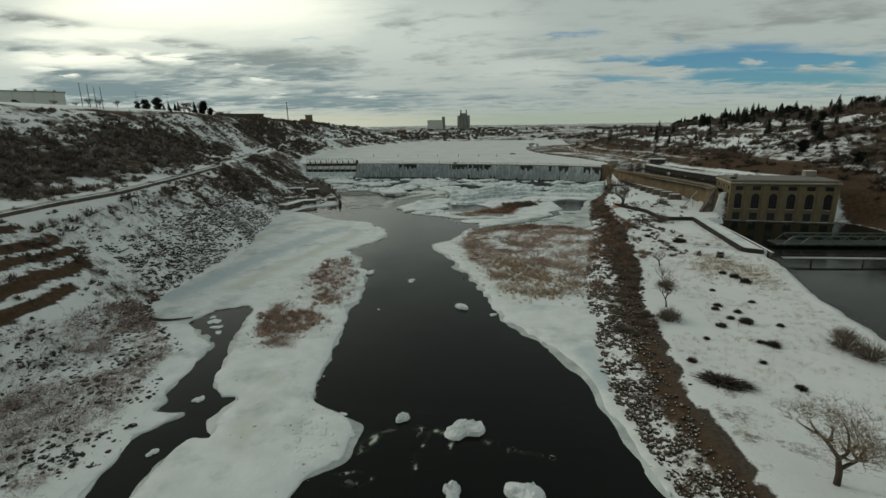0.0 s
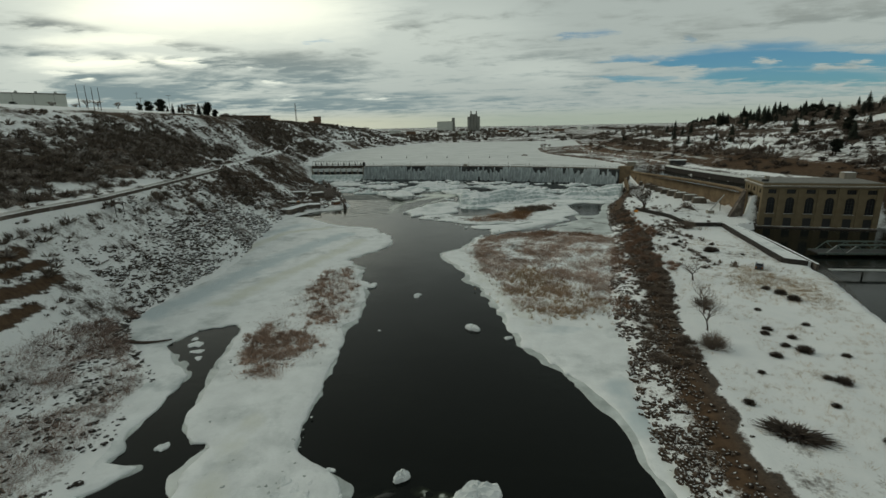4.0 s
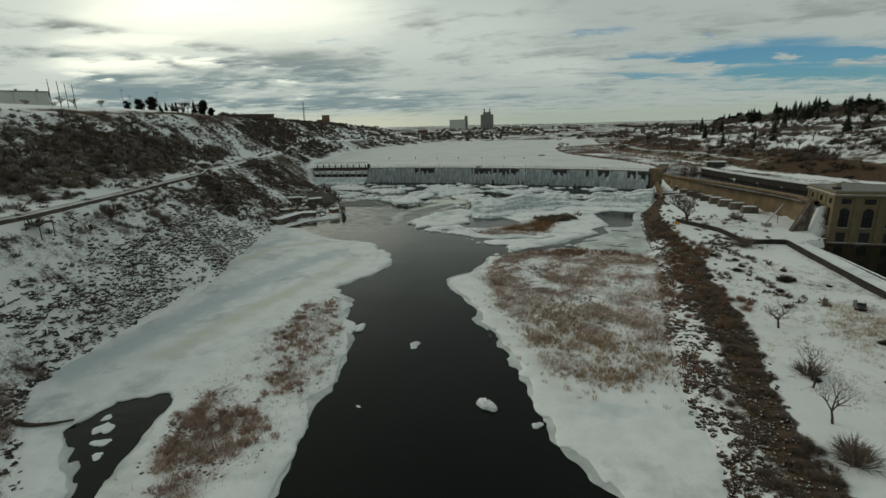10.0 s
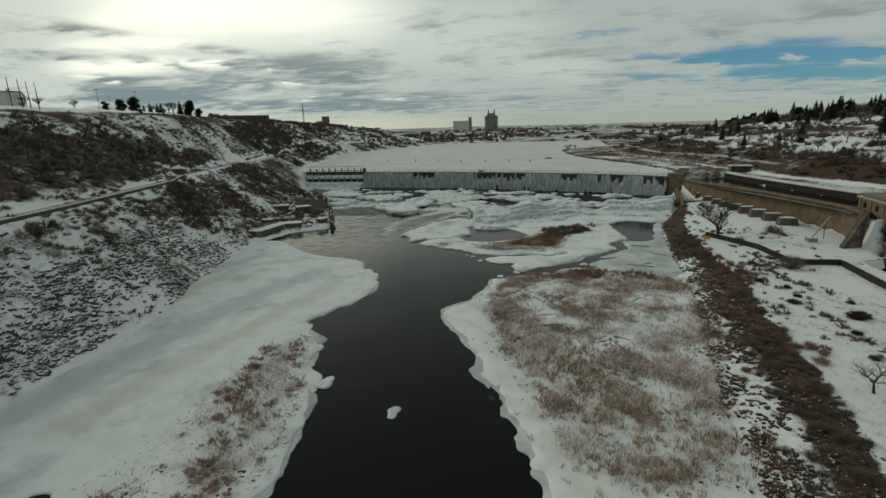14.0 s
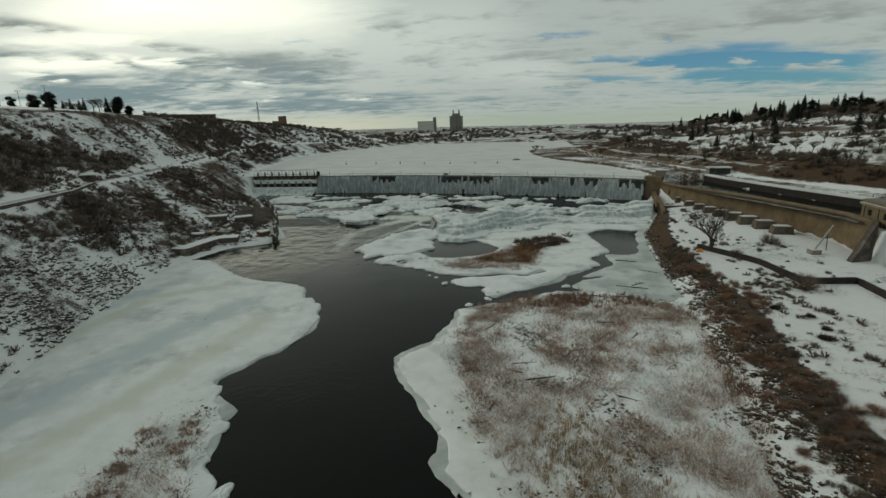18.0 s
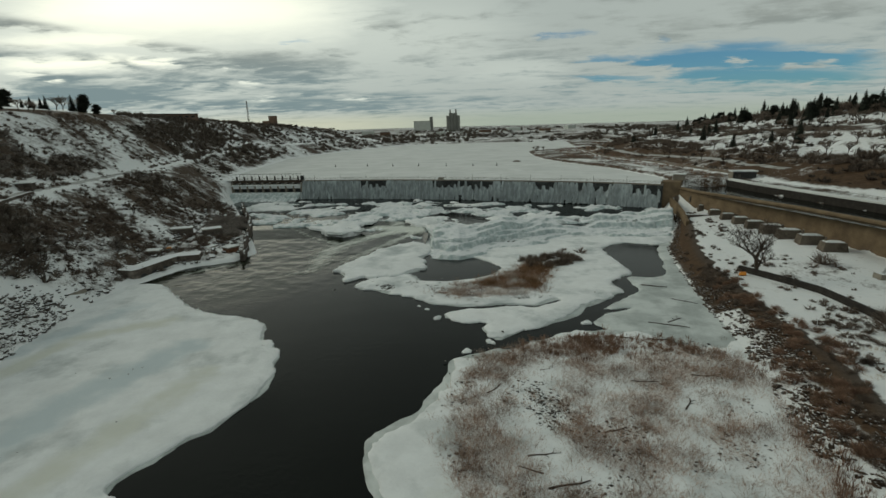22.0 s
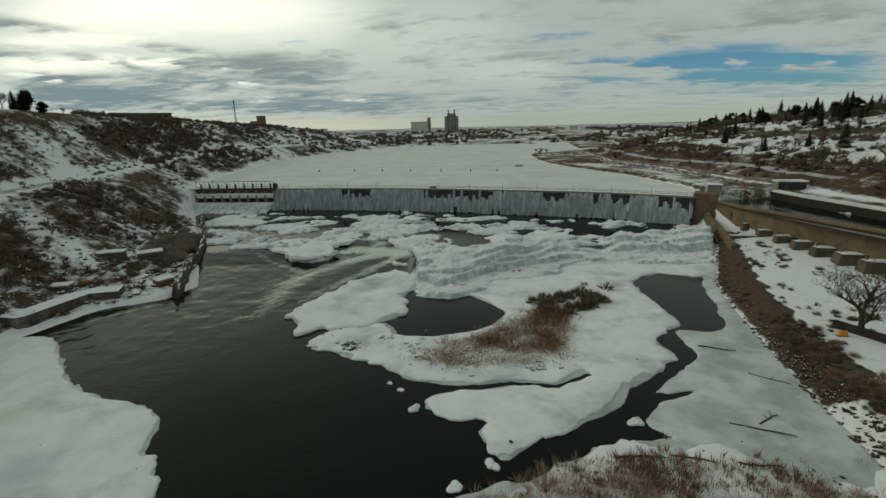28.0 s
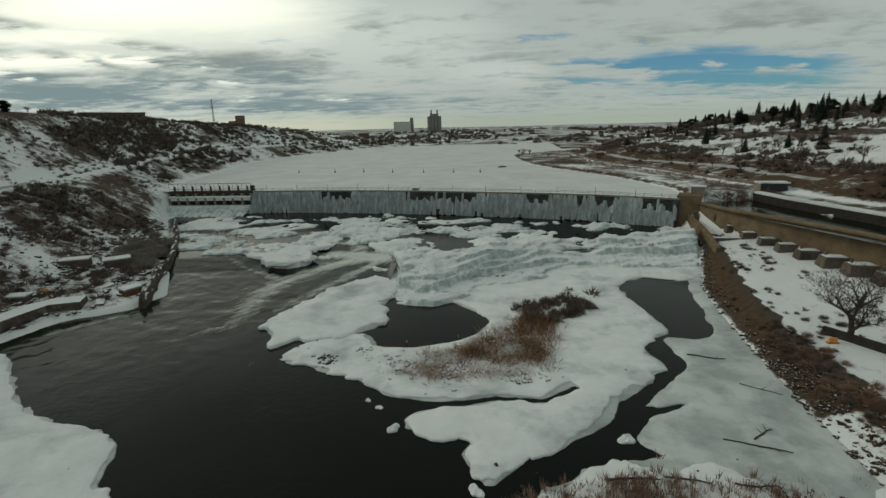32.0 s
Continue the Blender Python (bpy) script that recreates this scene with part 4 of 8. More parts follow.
def strewn(name, shapes, at, size, mat, label, category, squash=None, tilt=0.0, smooth=False, parent=None):
    """One object of kind stuff: copies of a few shapes, each turned and sized on its own."""
    at, size = np.asarray(at, float), np.asarray(size, float)
    V, F, base = [], [], 0
    which = rng.randint(0, len(shapes), len(at))
    for k, (v, f) in enumerate(shapes):
        sel = which == k
        n = int(sel.sum())
        if not n:
            continue
        a = rng.uniform(0, 2 * np.pi, n)
        c, s = np.cos(a)[:, None], np.sin(a)[:, None]
        sc = size[sel][:, None]
        zs = sc if squash is None else sc * squash
        x = (v[None, :, 0] * c - v[None, :, 1] * s) * sc
        y = (v[None, :, 0] * s + v[None, :, 1] * c) * sc
        z = v[None, :, 2] * zs + (x * rng.uniform(-tilt, tilt, (n, 1)) + y * rng.uniform(-tilt, tilt, (n, 1)) if tilt else 0)
        p = np.stack([x, y, z], -1) + at[sel][:, None, :]
        V.append(p.reshape(-1, 3))
        F.append((f[None] + (np.arange(n) * len(v))[:, None, None]).reshape(-1, f.shape[1]) + base)
        base += n * len(v)
    ob = new(name, raw_mesh(name, np.concatenate(V), np.concatenate(F), mat, smooth))
    if parent:
        ob.parent = parent
    return tagged(ob, label, category, kind="stuff")


def rock_shape(seed, sub=1):
    bm = bmesh.new()
    bmesh.ops.create_icosphere(bm, subdivisions=sub, radius=0.5)
    r = random.Random(seed)
    ax = [Vector((r.gauss(0, 1), r.gauss(0, 1), r.gauss(0, 1))).normalized() for _ in range(7)]
    cut = [r.uniform(0.17, 0.38) for _ in ax]
    for v in bm.verts:
        for a, c in zip(ax, cut):
            d = v.co.dot(a)
            if d > c:
                v.co -= a * (d - c)
        v.co += Vector((r.uniform(-1, 1), r.uniform(-1, 1), r.uniform(-1, 1))) * 0.05
        v.co = Vector((v.co.x * 1.4, v.co.y * 0.95, v.co.z * 0.62 + 0.14))
    v = np.array([tuple(w.co) for w in bm.verts])
    f = np.array([[w.index for w in fc.verts] for fc in bm.faces])
    bm.free()
    return v, f


def blade_shape(seed, n, height, spread, width, lean=0.5, low=0.0):
    """A tuft of thin upright blades or twigs, each a tapering sliver."""
    r = np.random.RandomState(seed)
    v, f = [], []
    for i in range(n):
        a, d = r.uniform(0, 2 * np.pi), spread * np.sqrt(r.uniform(0, 1))
        b = np.array([np.cos(a) * d * 0.5, np.sin(a) * d * 0.5, 0])
        h = height * r.uniform(0.5, 1.0)
        tip = b + np.array([np.cos(a) * d * lean + r.normal(0, 0.1) * height, np.sin(a) * d * lean + r.normal(0, 0.1) * height, h])
        side = np.array([np.cos(a + r.uniform(0, 3.1)), np.sin(a + r.uniform(0, 3.1)), 0]) * width * r.uniform(0.6, 1.3)
        k = len(v)
        v += [b - side * 0.5 + [0, 0, low], b + side * 0.5 + [0, 0, low], tip]
        f.append((k, k + 1, k + 2))
    return np.array(v), np.array(f)


def bush_shape(seed, n=46, width=0.06):
    """A dome of branching twigs."""
    r = np.random.RandomState(seed)
    v, f = [], []

    def sliver(a, b, w):
        d = b - a
        s = np.cross(d, r.normal(0, 1, 3))
        s = s / (np.linalg.norm(s) + 1e-6) * w
        k = len(v)
        v.extend([a - s, a + s, b])
        f.append((k, k + 1, k + 2))

    for _ in range(n // 4):
        d = r.normal(0, 1, 3)
        d[2] = abs(d[2]) + 0.35
        d = d / np.linalg.norm(d)
        reach = r.uniform(0.45, 0.7)
        a = np.array([d[0], d[1], 0]) * 0.12
        b = a + d * reach * 0.6
        sliver(a, b + d * 0.1, width * 1.2)
        for _ in range(3):
            e = d + r.normal(0, 0.45, 3)
            e = e / np.linalg.norm(e)
            sliver(b - d * reach * r.uniform(0, 0.35), b + e * reach * 0.6, width)
    return np.array(v), np.array(f)


ROCKS = [rock_shape(s) for s in range(6)]
SMALL_ROCKS = [rock_shape(20 + s, 1) for s in range(4)]
TUFTS = [blade_shape(s, 12, 1.0, 0.55, 0.075) for s in range(5)]
BUSHES = [bush_shape(40 + s, 150, 0.017) for s in range(6)]
FAT_BUSHES = [bush_shape(60 + s, 104, 0.038) for s in range(5)]
FAR_BUSHES = [bush_shape(100 + s, 64, 0.05) for s in range(6)]
DENSE = [(v * np.array([1, 1, 0.85]), f) for v, f in (bush_shape(160 + s, 480, 0.035) for s in range(4))]
FINE = [bush_shape(180 + s, 420, 0.0095) for s in range(5)]
SOFT_TUFTS = [blade_shape(200 + s, 20, 0.9, 1.1, 0.042, 0.9) for s in range(5)]


def inside(poly, x, y):
    hit = np.zeros(len(x), bool)
    p = np.array(poly, float)
    for a, b in zip(p, np.roll(p, 1, 0)):
        hit ^= ((a[1] > y) != (b[1] > y)) & (x < (b[0] - a[0]) * (y - a[1]) / (b[1] - a[1] + 1e-12) + a[0])
    return hit


def fill(poly, n, seed, patchy=0.0, scale=8.0, soft=0.7):
    r = np.random.RandomState(seed)
    p = np.array(poly, float)
    x, y = r.uniform(p[:, 0].min(), p[:, 0].max(), n), r.uniform(p[:, 1].min(), p[:, 1].max(), n)
    ok = inside(poly, x, y) & (r.uniform(-1, 1, n) * 0.35 + fbm(x, y, scale, seed) > patchy)
    far = np.where(r.uniform(0, 1, n) < 0.3, soft * 2, soft * 0.6)
    return (x + r.normal(0, 1, n) * far)[ok], (y + r.normal(0, 1, n) * far)[ok]


def strip(lo, hi, y0, y1, n, seed, patchy=-2.0, scale=12.0, a=0.0, b=1.0):
    """Places between two lines of the valley, from the share a to b of the way across."""
    r = np.random.RandomState(seed)
    y = r.uniform(y0, y1, n)
    t = r.uniform(a, b, n)
    x = lo(y) * (1 - t) + hi(y) * t
    ok = r.uniform(-1, 1, n) * 0.3 + fbm(x, y, scale, seed + 5) > patchy
    return x[ok], y[ok]


def on_ground(x, y, sink=0.05):
    return np.stack([x, y, ground_z(x, y) - sink], -1)


def on_ice(x, y, z=0.33):
    return np.stack([x, y, np.full(len(x), z)], -1)


# reeds on the wide shelf and on the island
REEDBED = [(1, 197), (-4, 184), (-3, 170), (0, 152), (5, 143), (7, 126), (14, 121), (24, 122), (30, 134), (37, 154), (45, 188), (43, 199), (33, 203), (14, 202)]
x, y = fill(REEDBED, 24000, 3, 0.0, 5, 0.9)
strewn("reed_bed", SOFT_TUFTS, on_ice(x, y), rng.uniform(0.45, 1.25, len(x)), REED, "dense bed of dry pinkish-brown reeds standing in snow", "reeds")
x, y = fill([(6, 146), (8, 124), (15, 120), (25, 122), (28, 132), (18, 142), (12, 160)], 3000, 4, -0.05, 6, 2.2)
strewn("dry_grass", TUFTS, on_ice(x, y), rng.uniform(0.7, 1.5, len(x)), REED_PALE, "tall pale dry grass at the edge of the reed bed", "dry grass")
x, y = fill([(4, 200), (14, 204), (24, 206), (36, 203), (43, 199), (34, 197), (16, 197), (4, 195)], 1900, 5, -0.1, 6)
strewn("willow_fringe", TUFTS, on_ice(x, y), rng.uniform(0.8, 1.6, len(x)), WILLOW, "fringe of red-brown willow shoots along the channel", "willow shoots")
x, y = fill(REEDBED, 8500, 9, -0.2, 5, 1.4)
strewn("reed_stones", SMALL_ROCKS, on_ice(x, y, 0.33), rng.uniform(0.18, 0.62, len(x)), DARK_STONE, "small dark stones and stubs showing through the snow of the reed bed", "stones", squash=0.6)
x, y = fill(REEDBED, 7000, 8, -0.2, 4)
strewn("driftwood_litter", [blade_shape(90 + k, 5, 0.25, 1.4, 0.16, 1.0) for k in range(4)] , on_ice(x, y), rng.uniform(0.3, 0.8, len(x)), SAGE, "scattered dark stalks and driftwood lying on the snow", "driftwood")
CLUMP_A = [(-46, 151), (-40.5, 157), (-37, 148), (-33.5, 138), (-31.5, 124), (-31, 115), (-33, 113), (-40, 119), (-43, 127), (-45, 139)]
CLUMP_B = [(-45.5, 113), (-40.5, 109), (-36, 109.5), (-32.5, 105), (-33.5, 99), (-33, 92), (-36, 90.5), (-40, 92.5), (-43, 98), (-45, 105)]
for poly, sd in ((CLUMP_A, 12), (CLUMP_B, 13)):
    x, y = fill(poly, 1700, sd, -0.05, 3, 0.8)
    ok = inside(grown(LEFT_SHELF, -1.6), x, y)
    strewn("shore_willow", SOFT_TUFTS, on_ice(x[ok], y[ok]), rng.uniform(0.5, 1.3, int(ok.sum())), REED, "thicket of low leafless pinkish-brown willow on the shelf ice", "willow thicket")
    x, y = fill(poly, 430, sd + 30, 0.0, 3, 0.8)
    ok = inside(grown(LEFT_SHELF, -1.6), x, y)
    strewn("shore_brush", FAR_BUSHES, on_ice(x[ok], y[ok]), rng.uniform(0.7, 1.7, int(ok.sum())), REED, "dense red-brown willow brush on the shelf ice", "willow brush")
    x, y = fill(poly, 1300, sd + 60, -0.05, 4, 1.6)
    ok = inside(grown(LEFT_SHELF, -1.6), x, y)
    strewn("shore_stones", SMALL_ROCKS, on_ice(x[ok], y[ok], 0.33), rng.uniform(0.2, 0.65, int(ok.sum())), DARK_STONE, "small dark stones among the willow on the ice", "stones", squash=0.6)
x, y = fill([(-44, 100), (-30, 98), (-28, 118), (-29, 140), (-36, 160), (-44, 152), (-46, 120)], 4200, 17, -0.05, 6, 1.5)
ok = inside(grown(LEFT_SHELF, -1.6), x, y)
x, y = x[ok], y[ok]
strewn("shore_litter", [blade_shape(95 + k, 5, 0.35, 1.2, 0.15, 1.0) for k in range(3)], on_ice(x, y), rng.uniform(0.4, 1.0, len(x)), TWIG, "dark twigs and stones poking through the snow on the ice", "twigs")
x, y = fill([(-2, 236), (5, 241), (13.5, 249.5), (17, 257), (21, 249), (18, 240), (15, 232), (8, 232)], 2200, 21, -0.12, 3, 1.0)
strewn("island_willow", SOFT_TUFTS, on_ice(x, y), rng.uniform(0.9, 2.2, len(x)), RUSSET, "russet willow brush on the island of ice", "willow brush")
x, y = fill([(-12, 231), (-4, 237), (6, 240), (15, 233), (14, 229), (0, 227)], 1500, 24, -0.2, 3, 0.8)
strewn("island_reeds", SOFT_TUFTS, on_ice(x, y), rng.uniform(0.5, 1.2, len(x)), REED, "thin brown reeds on the near side of the island", "reeds")
x, y = fill([(14, 252), (16, 258), (23, 264), (28, 267), (33, 257), (26, 253), (20, 249)], 190, 22, -0.3, 3, 0.8)
strewn("island_scrub", FAR_BUSHES, on_ice(x, y), rng.uniform(1.6, 3.4, len(x)), TWIG, "taller grey-brown brush on the island of ice", "brush")
x, y = fill([(-27, 240), (-20, 241), (-17, 235), (-22, 233)], 500, 28, -0.3, 3, 0.8)
strewn("island_stones", SMALL_ROCKS, on_ice(x, y, 0.36), rng.uniform(0.25, 0.9, len(x)), DARK_STONE, "dark stones showing through the snow at the tip of the island", "stones", squash=0.6)
x, y = fill([(-22, 241), (-14, 233), (-4, 228), (16, 227), (18, 232), (4, 236), (-8, 237), (-16, 241)], 1500, 23, -0.1, 4, 1.2)
strewn("island_stones", SMALL_ROCKS, on_ice(x, y, 0.36), rng.uniform(0.3, 1.0, len(x)), ROCK, "dark stones showing through the snow on the island", "stones", squash=0.6)

def drift_log(x, y, length, turn, seed, z=0.34, label="dark weathered driftwood log lying among the reeds", thick=1.0):
    """A weathered bent log with two stubs of branches, lying in the snow."""
    rl_ = random.Random(seed)
    bm, p, a = bmesh.new(), Vector((-length / 2, 0, 0.1)), 0.0
    for k in range(4):
        q = p + Vector((math.cos(a), math.sin(a), rl_.uniform(-0.02, 0.05))) * length / 4
        rod(p, q, (0.16 - 0.025 * k) * thick, bm, (0.135 - 0.025 * k) * thick, 7)
        if k in (1, 2):
            rod(q, q + Vector((rl_.uniform(0.2, 0.7), rl_.choice((-1, 1)) * rl_.uniform(0.4, 1.0), rl_.uniform(0.1, 0.5))), 0.06, bm, 0.02, 5)
        p, a = q, a + rl_.uniform(-0.3, 0.3)
    ob = part("driftwood_log", bm, BARK, None)
    ob.matrix_world = pose(x, y, z, 0, 0, turn)
    tagged(ob, label, "driftwood", group="driftwood logs")


for k, (lx, ly, ll, lt) in enumerate(((21, 205, 6.0, 8), (27, 204.5, 5.0, -10), (34, 203, 4.5, -20), (8, 171, 4.2, 12), (6, 168, 3.0, 160), (18, 176, 3.5, 25), (26, 188, 4.0, -15), (3, 186, 3.6, 40), (12, 192, 3.0, 5), (10, 166, 5.2, 20), (22, 160, 3.2, -30), (30, 182, 3.4, 55), (36, 190, 4.2, -8), (2, 158, 2.6, 70))):
    drift_log(lx, ly, ll, lt, 700 + k)

drift_log(-65.4, 102.2, 9.6, -12, 760, 0.55, "thick snow-dusted log at the head of the side channel", 2.4)
DRIFT_ON_ICE = ((44.5, 234.5, 6.0, -18), (47.0, 223.5, 5.5, -40), (38.5, 210.5, 7.5, -20), (40.5, 212.8, 4.0, 35))

# chips of ice, driftwood and dirt lying on the ice
x, y = fill([(-36, 198), (-46, 210), (-62, 217), (-80, 228), (-84, 205), (-76, 160), (-60, 170), (-44, 175)], 260, 25, 0.1, 9)
strewn("ice_debris", SMALL_ROCKS, on_ice(x, y, 0.33), rng.uniform(0.15, 0.5, len(x)), DARK_STONE, "small dark chips and stones frozen into the shelf ice", "debris", squash=0.5)
for k, (lx, ly, ll, lt) in enumerate(DRIFT_ON_ICE):
    drift_log(lx, ly, ll, lt, 740 + k, 0.2, "dark driftwood branch frozen onto the grey ice")
x, y = fill([(4, 206), (20, 218), (34, 232), (40, 246), (40, 268), (28, 240), (18, 224), (2, 212)], 110, 27, 0.0, 6)
strewn("island_debris", SMALL_ROCKS, on_ice(x, y, 0.36), rng.uniform(0.2, 0.7, len(x)), DARK_STONE, "dark stones and chips on the snowy island ice", "debris", squash=0.5)

# stone along the two banks; the nearest stones are parts of their bank
def riprap(name, label, near, far, mat, sizes):
    bank = empty(name, *near[0][:3])
    bank["kind"] = "structure"
    tagged(bank, label, "riprap")
    meshes = [raw_mesh("stone", v, f, mat) for v, f in ROCKS]
    r = random.Random(7)
    for k, p in enumerate(near):
        ob = new("stone", meshes[k % len(meshes)])
        s = r.uniform(*sizes)
        ob.parent = bank
        ob.matrix_basis = Matrix.Translation(Vector(p) - bank.location) @ Euler((r.uniform(-0.3, 0.3), r.uniform(-0.3, 0.3), r.uniform(0, 6.3))).to_matrix().to_4x4() @ Matrix.Diagonal((s, s, s * r.uniform(0.7, 1.1), 1))
    strewn("loose_stones", ROCKS, np.array(far) - np.array(bank.location)[None], rng.uniform(*sizes, len(far)) * rng.uniform(0.5, 1.2, len(far)), mat, "", "", tilt=0.35, parent=bank)
    return bank


x, y = strip(foot_r, bench_r, 44, 100, 300, 31, a=-0.02, b=0.72)
near = [tuple(p) for p in on_ground(x, y, 0.12)]
x, y = strip(foot_r, bench_r, 44, 235, 13500, 32, 0.05, 3, a=-0.06, b=0.80)
x2, y2 = strip(foot_r, bench_r, 235, 312, 900, 33, -0.1, 6, a=-0.1, b=0.4)
x3, y3 = strip(foot_r, bench_r, 44, 240, 1500, 34, 0.10, 5, a=0.7, b=1.12)
riprap("rubble_bank", "brown rubble bank with snow lodged between its stones", near, on_ground(np.concatenate([x, x2, x3]), np.concatenate([y, y2, y3]), 0.1), ROCK_BARE, (0.28, 1.05))
x, y = strip(toe_l, road_l, 126, 160, 300, 35, a=0.0, b=0.6)
near = [tuple(p) for p in on_ground(x, y, 0.1)]
x, y = strip(toe_l, road_l, 118, 236, 4800, 36, -0.10, 11, a=-0.06, b=0.58)
x2, y2 = strip(toe_l, road_l, 112, 228, 800, 37, 0.1, 8, a=0.5, b=0.95)
x3, y3 = strip(toe_l, road_l, 214, 300, 500, 38, 0.0, 8, a=0.0, b=0.6)
riprap("riprap_slope", "steep slope of dark broken stone dusted with snow", near, on_ground(np.concatenate([x, x2, x3]), np.concatenate([y, y2, y3]), 0.1), ROCK, (0.5, 1.5))
x, y = strip(foot_l, toe_l, 46, 118, 3000, 39, -0.08, 6, a=-0.02, b=1.5)
strewn("bank_stones", SMALL_ROCKS, on_ground(x, y, 0.05), rng.uniform(0.3, 1.1, len(x)) * rng.uniform(0.6, 1.2, len(x)), DARK_STONE, "small dark stones scattered over the low snowy bank", "stones", squash=0.7, tilt=0.3)

# scrub on the slopes
x, y = strip(edge_l, toe_l, 40, 640, 15000, 41, -2, 24, a=-0.03, b=0.98)
ok = (in_thicket(x, y) > rng.uniform(0.15, 1.0, len(x))) & (np.abs(x - road_l(y) + 2) > 3.2)
x, y = x[ok], y[ok]
strewn("hillside_thicket", FAR_BUSHES, on_ground(x[::3], y[::3]), rng.uniform(1.4, 3.4, len(x[::3])), GREY_TWIG, "pale grey-brown twigs among the dark scrub of the hillside", "thicket")
ok = np.arange(len(x)) % 3 > 0
x, y = x[ok], y[ok]
strewn("hillside_scrub", FAR_BUSHES, on_ground(x, y), rng.uniform(1.4, 3.6, len(x)), SAGE, "dark leafless scrub in dense thickets on the steep hillside", "scrub")
x, y = strip(edge_l, road_l, 40, 720, 4600, 42, 0.0, 14, a=0.0, b=0.98)
strewn("hillside_brush", FAR_BUSHES, on_ground(x, y), rng.uniform(0.9, 2.4, len(x)), TWIG, "grey-brown leafless brush on the snowy hillside", "brush")
x, y = strip(road_l, toe_l, 60, 420, 1600, 43, 0.08, 14, a=0.05, b=1.0)
strewn("slope_scrub", FAR_BUSHES, on_ground(x, y), rng.uniform(0.6, 1.9, len(x)), SAGE, "low dark scrub on the snowy slope below the road", "scrub")
x, y = strip(road_l, toe_l, 228, 345, 2300, 44, 0.0, 10, a=0.03, b=0.95)
strewn("gully_brush", FAR_BUSHES, on_ground(x, y), rng.uniform(0.8, 2.3, len(x)), TWIG, "dense dark brush in the gully below the road", "brush")
x, y = strip(toe_l, foot_l, 46, 116, 5200, 45, -0.06, 5, a=-0.4, b=0.84)
strewn("bank_willow", SOFT_TUFTS, on_ground(x, y), rng.uniform(0.4, 1.3, len(x)), BANK_REED, "pinkish-brown willow shoots on the low snowy bank", "willow shoots")
x, y = strip(tail_r, crest_r, 215, 900, 5200, 46, 0.16, 16, a=0.02, b=1.2)
strewn("valley_scrub", FAR_BUSHES, on_ground(x, y), rng.uniform(1.0, 3.6, len(x)), DARK_TWIG, "dark scrub in clumps across the snowy far slope", "scrub")
x, y = strip(tail_r, crest_r, 205, 335, 1100, 66, 0.0, 14, a=0.1, b=1.15)
strewn("near_thicket", FAR_BUSHES, on_ground(x, y), rng.uniform(1.8, 4.8, len(x)), DARK_TWIG, "dark thicket on the slope behind the power station", "thicket")
for a_, b_, n_, sd in ((-0.05, 0.12, 1500, 61), (0.30, 0.37, 500, 62), (0.55, 0.62, 600, 63), (0.86, 1.10, 2200, 64)):
    x, y = strip(hill_r, crest_r, 300, 860, n_, sd, 0.06, 26, a=a_, b=b_)
    strewn("hill_thicket", FAR_BUSHES, on_ground(x, y), rng.uniform(2.0, 4.6, len(x)), TWIG, "band of leafless brown thicket across the far slope", "thicket")
x, y = strip(crest_r, lambda yv: crest_r(yv) + 40, 290, 860, 520, 67, -0.25, 22, a=-0.3, b=1.0)
strewn("crest_wood", [(v * np.array([1, 1, 1.5]), f) for v, f in FAR_BUSHES], on_ground(x, y, 0.3), rng.uniform(4.0, 8.5, len(x)), TWIG, "leafless grey-brown wood along the crest", "wood")
x, y = strip(outer_r, tail_r, 335, 800, 1500, 47, -0.1, 12, a=0.3, b=1.3)
strewn("embankment_grass", TUFTS, on_ground(x, y), rng.uniform(1.0, 2.2, len(x)), WILLOW, "brown grass and brush on the railway embankment", "grass")
x, y = strip(bench_r, outer_r, 46, 210, 5000, 48, 0.12, 9, a=0.05, b=0.96)
strewn("bench_weeds", SOFT_TUFTS, on_ground(x, y), rng.uniform(0.25, 0.75, len(x)), REED_PALE, "pale weed stalks scattered over the snowy flat", "weeds")
x, y = strip(bench_r, outer_r, 195, 312, 520, 49, 0.05, 8, a=-0.1, b=0.5)
strewn("bench_brush", FINE, on_ground(x, y), rng.uniform(0.5, 1.6, len(x)), TWIG, "brown brush on the snowy ground below the canal wall", "brush")
x, y = strip(bench_r, outer_r, 150, 250, 340, 69, 0.12, 9, a=0.0, b=0.7)
strewn("flat_brush", FAR_BUSHES, on_ground(x, y), rng.uniform(0.7, 2.0, len(x)), TWIG, "low brown brush scattered over the snowy flat", "brush")
x, y = strip(foot_r, bench_r, 95, 245, 700, 50, 0.0, 9, a=0.35, b=1.1)
strewn("rubble_brush", FINE, on_ground(x, y), rng.uniform(0.6, 1.8, len(x)), TWIG, "reddish-brown brush growing along the rubble bank", "brush")
x, y = strip(foot_r, bench_r, 120, 205, 1300, 51, -0.05, 9, a=-0.5, b=0.3)
strewn("rubble_reeds", TUFTS, on_ground(x, y), rng.uniform(0.8, 1.7, len(x)), WILLOW, "red-brown reeds along the foot of the rubble bank", "reeds")

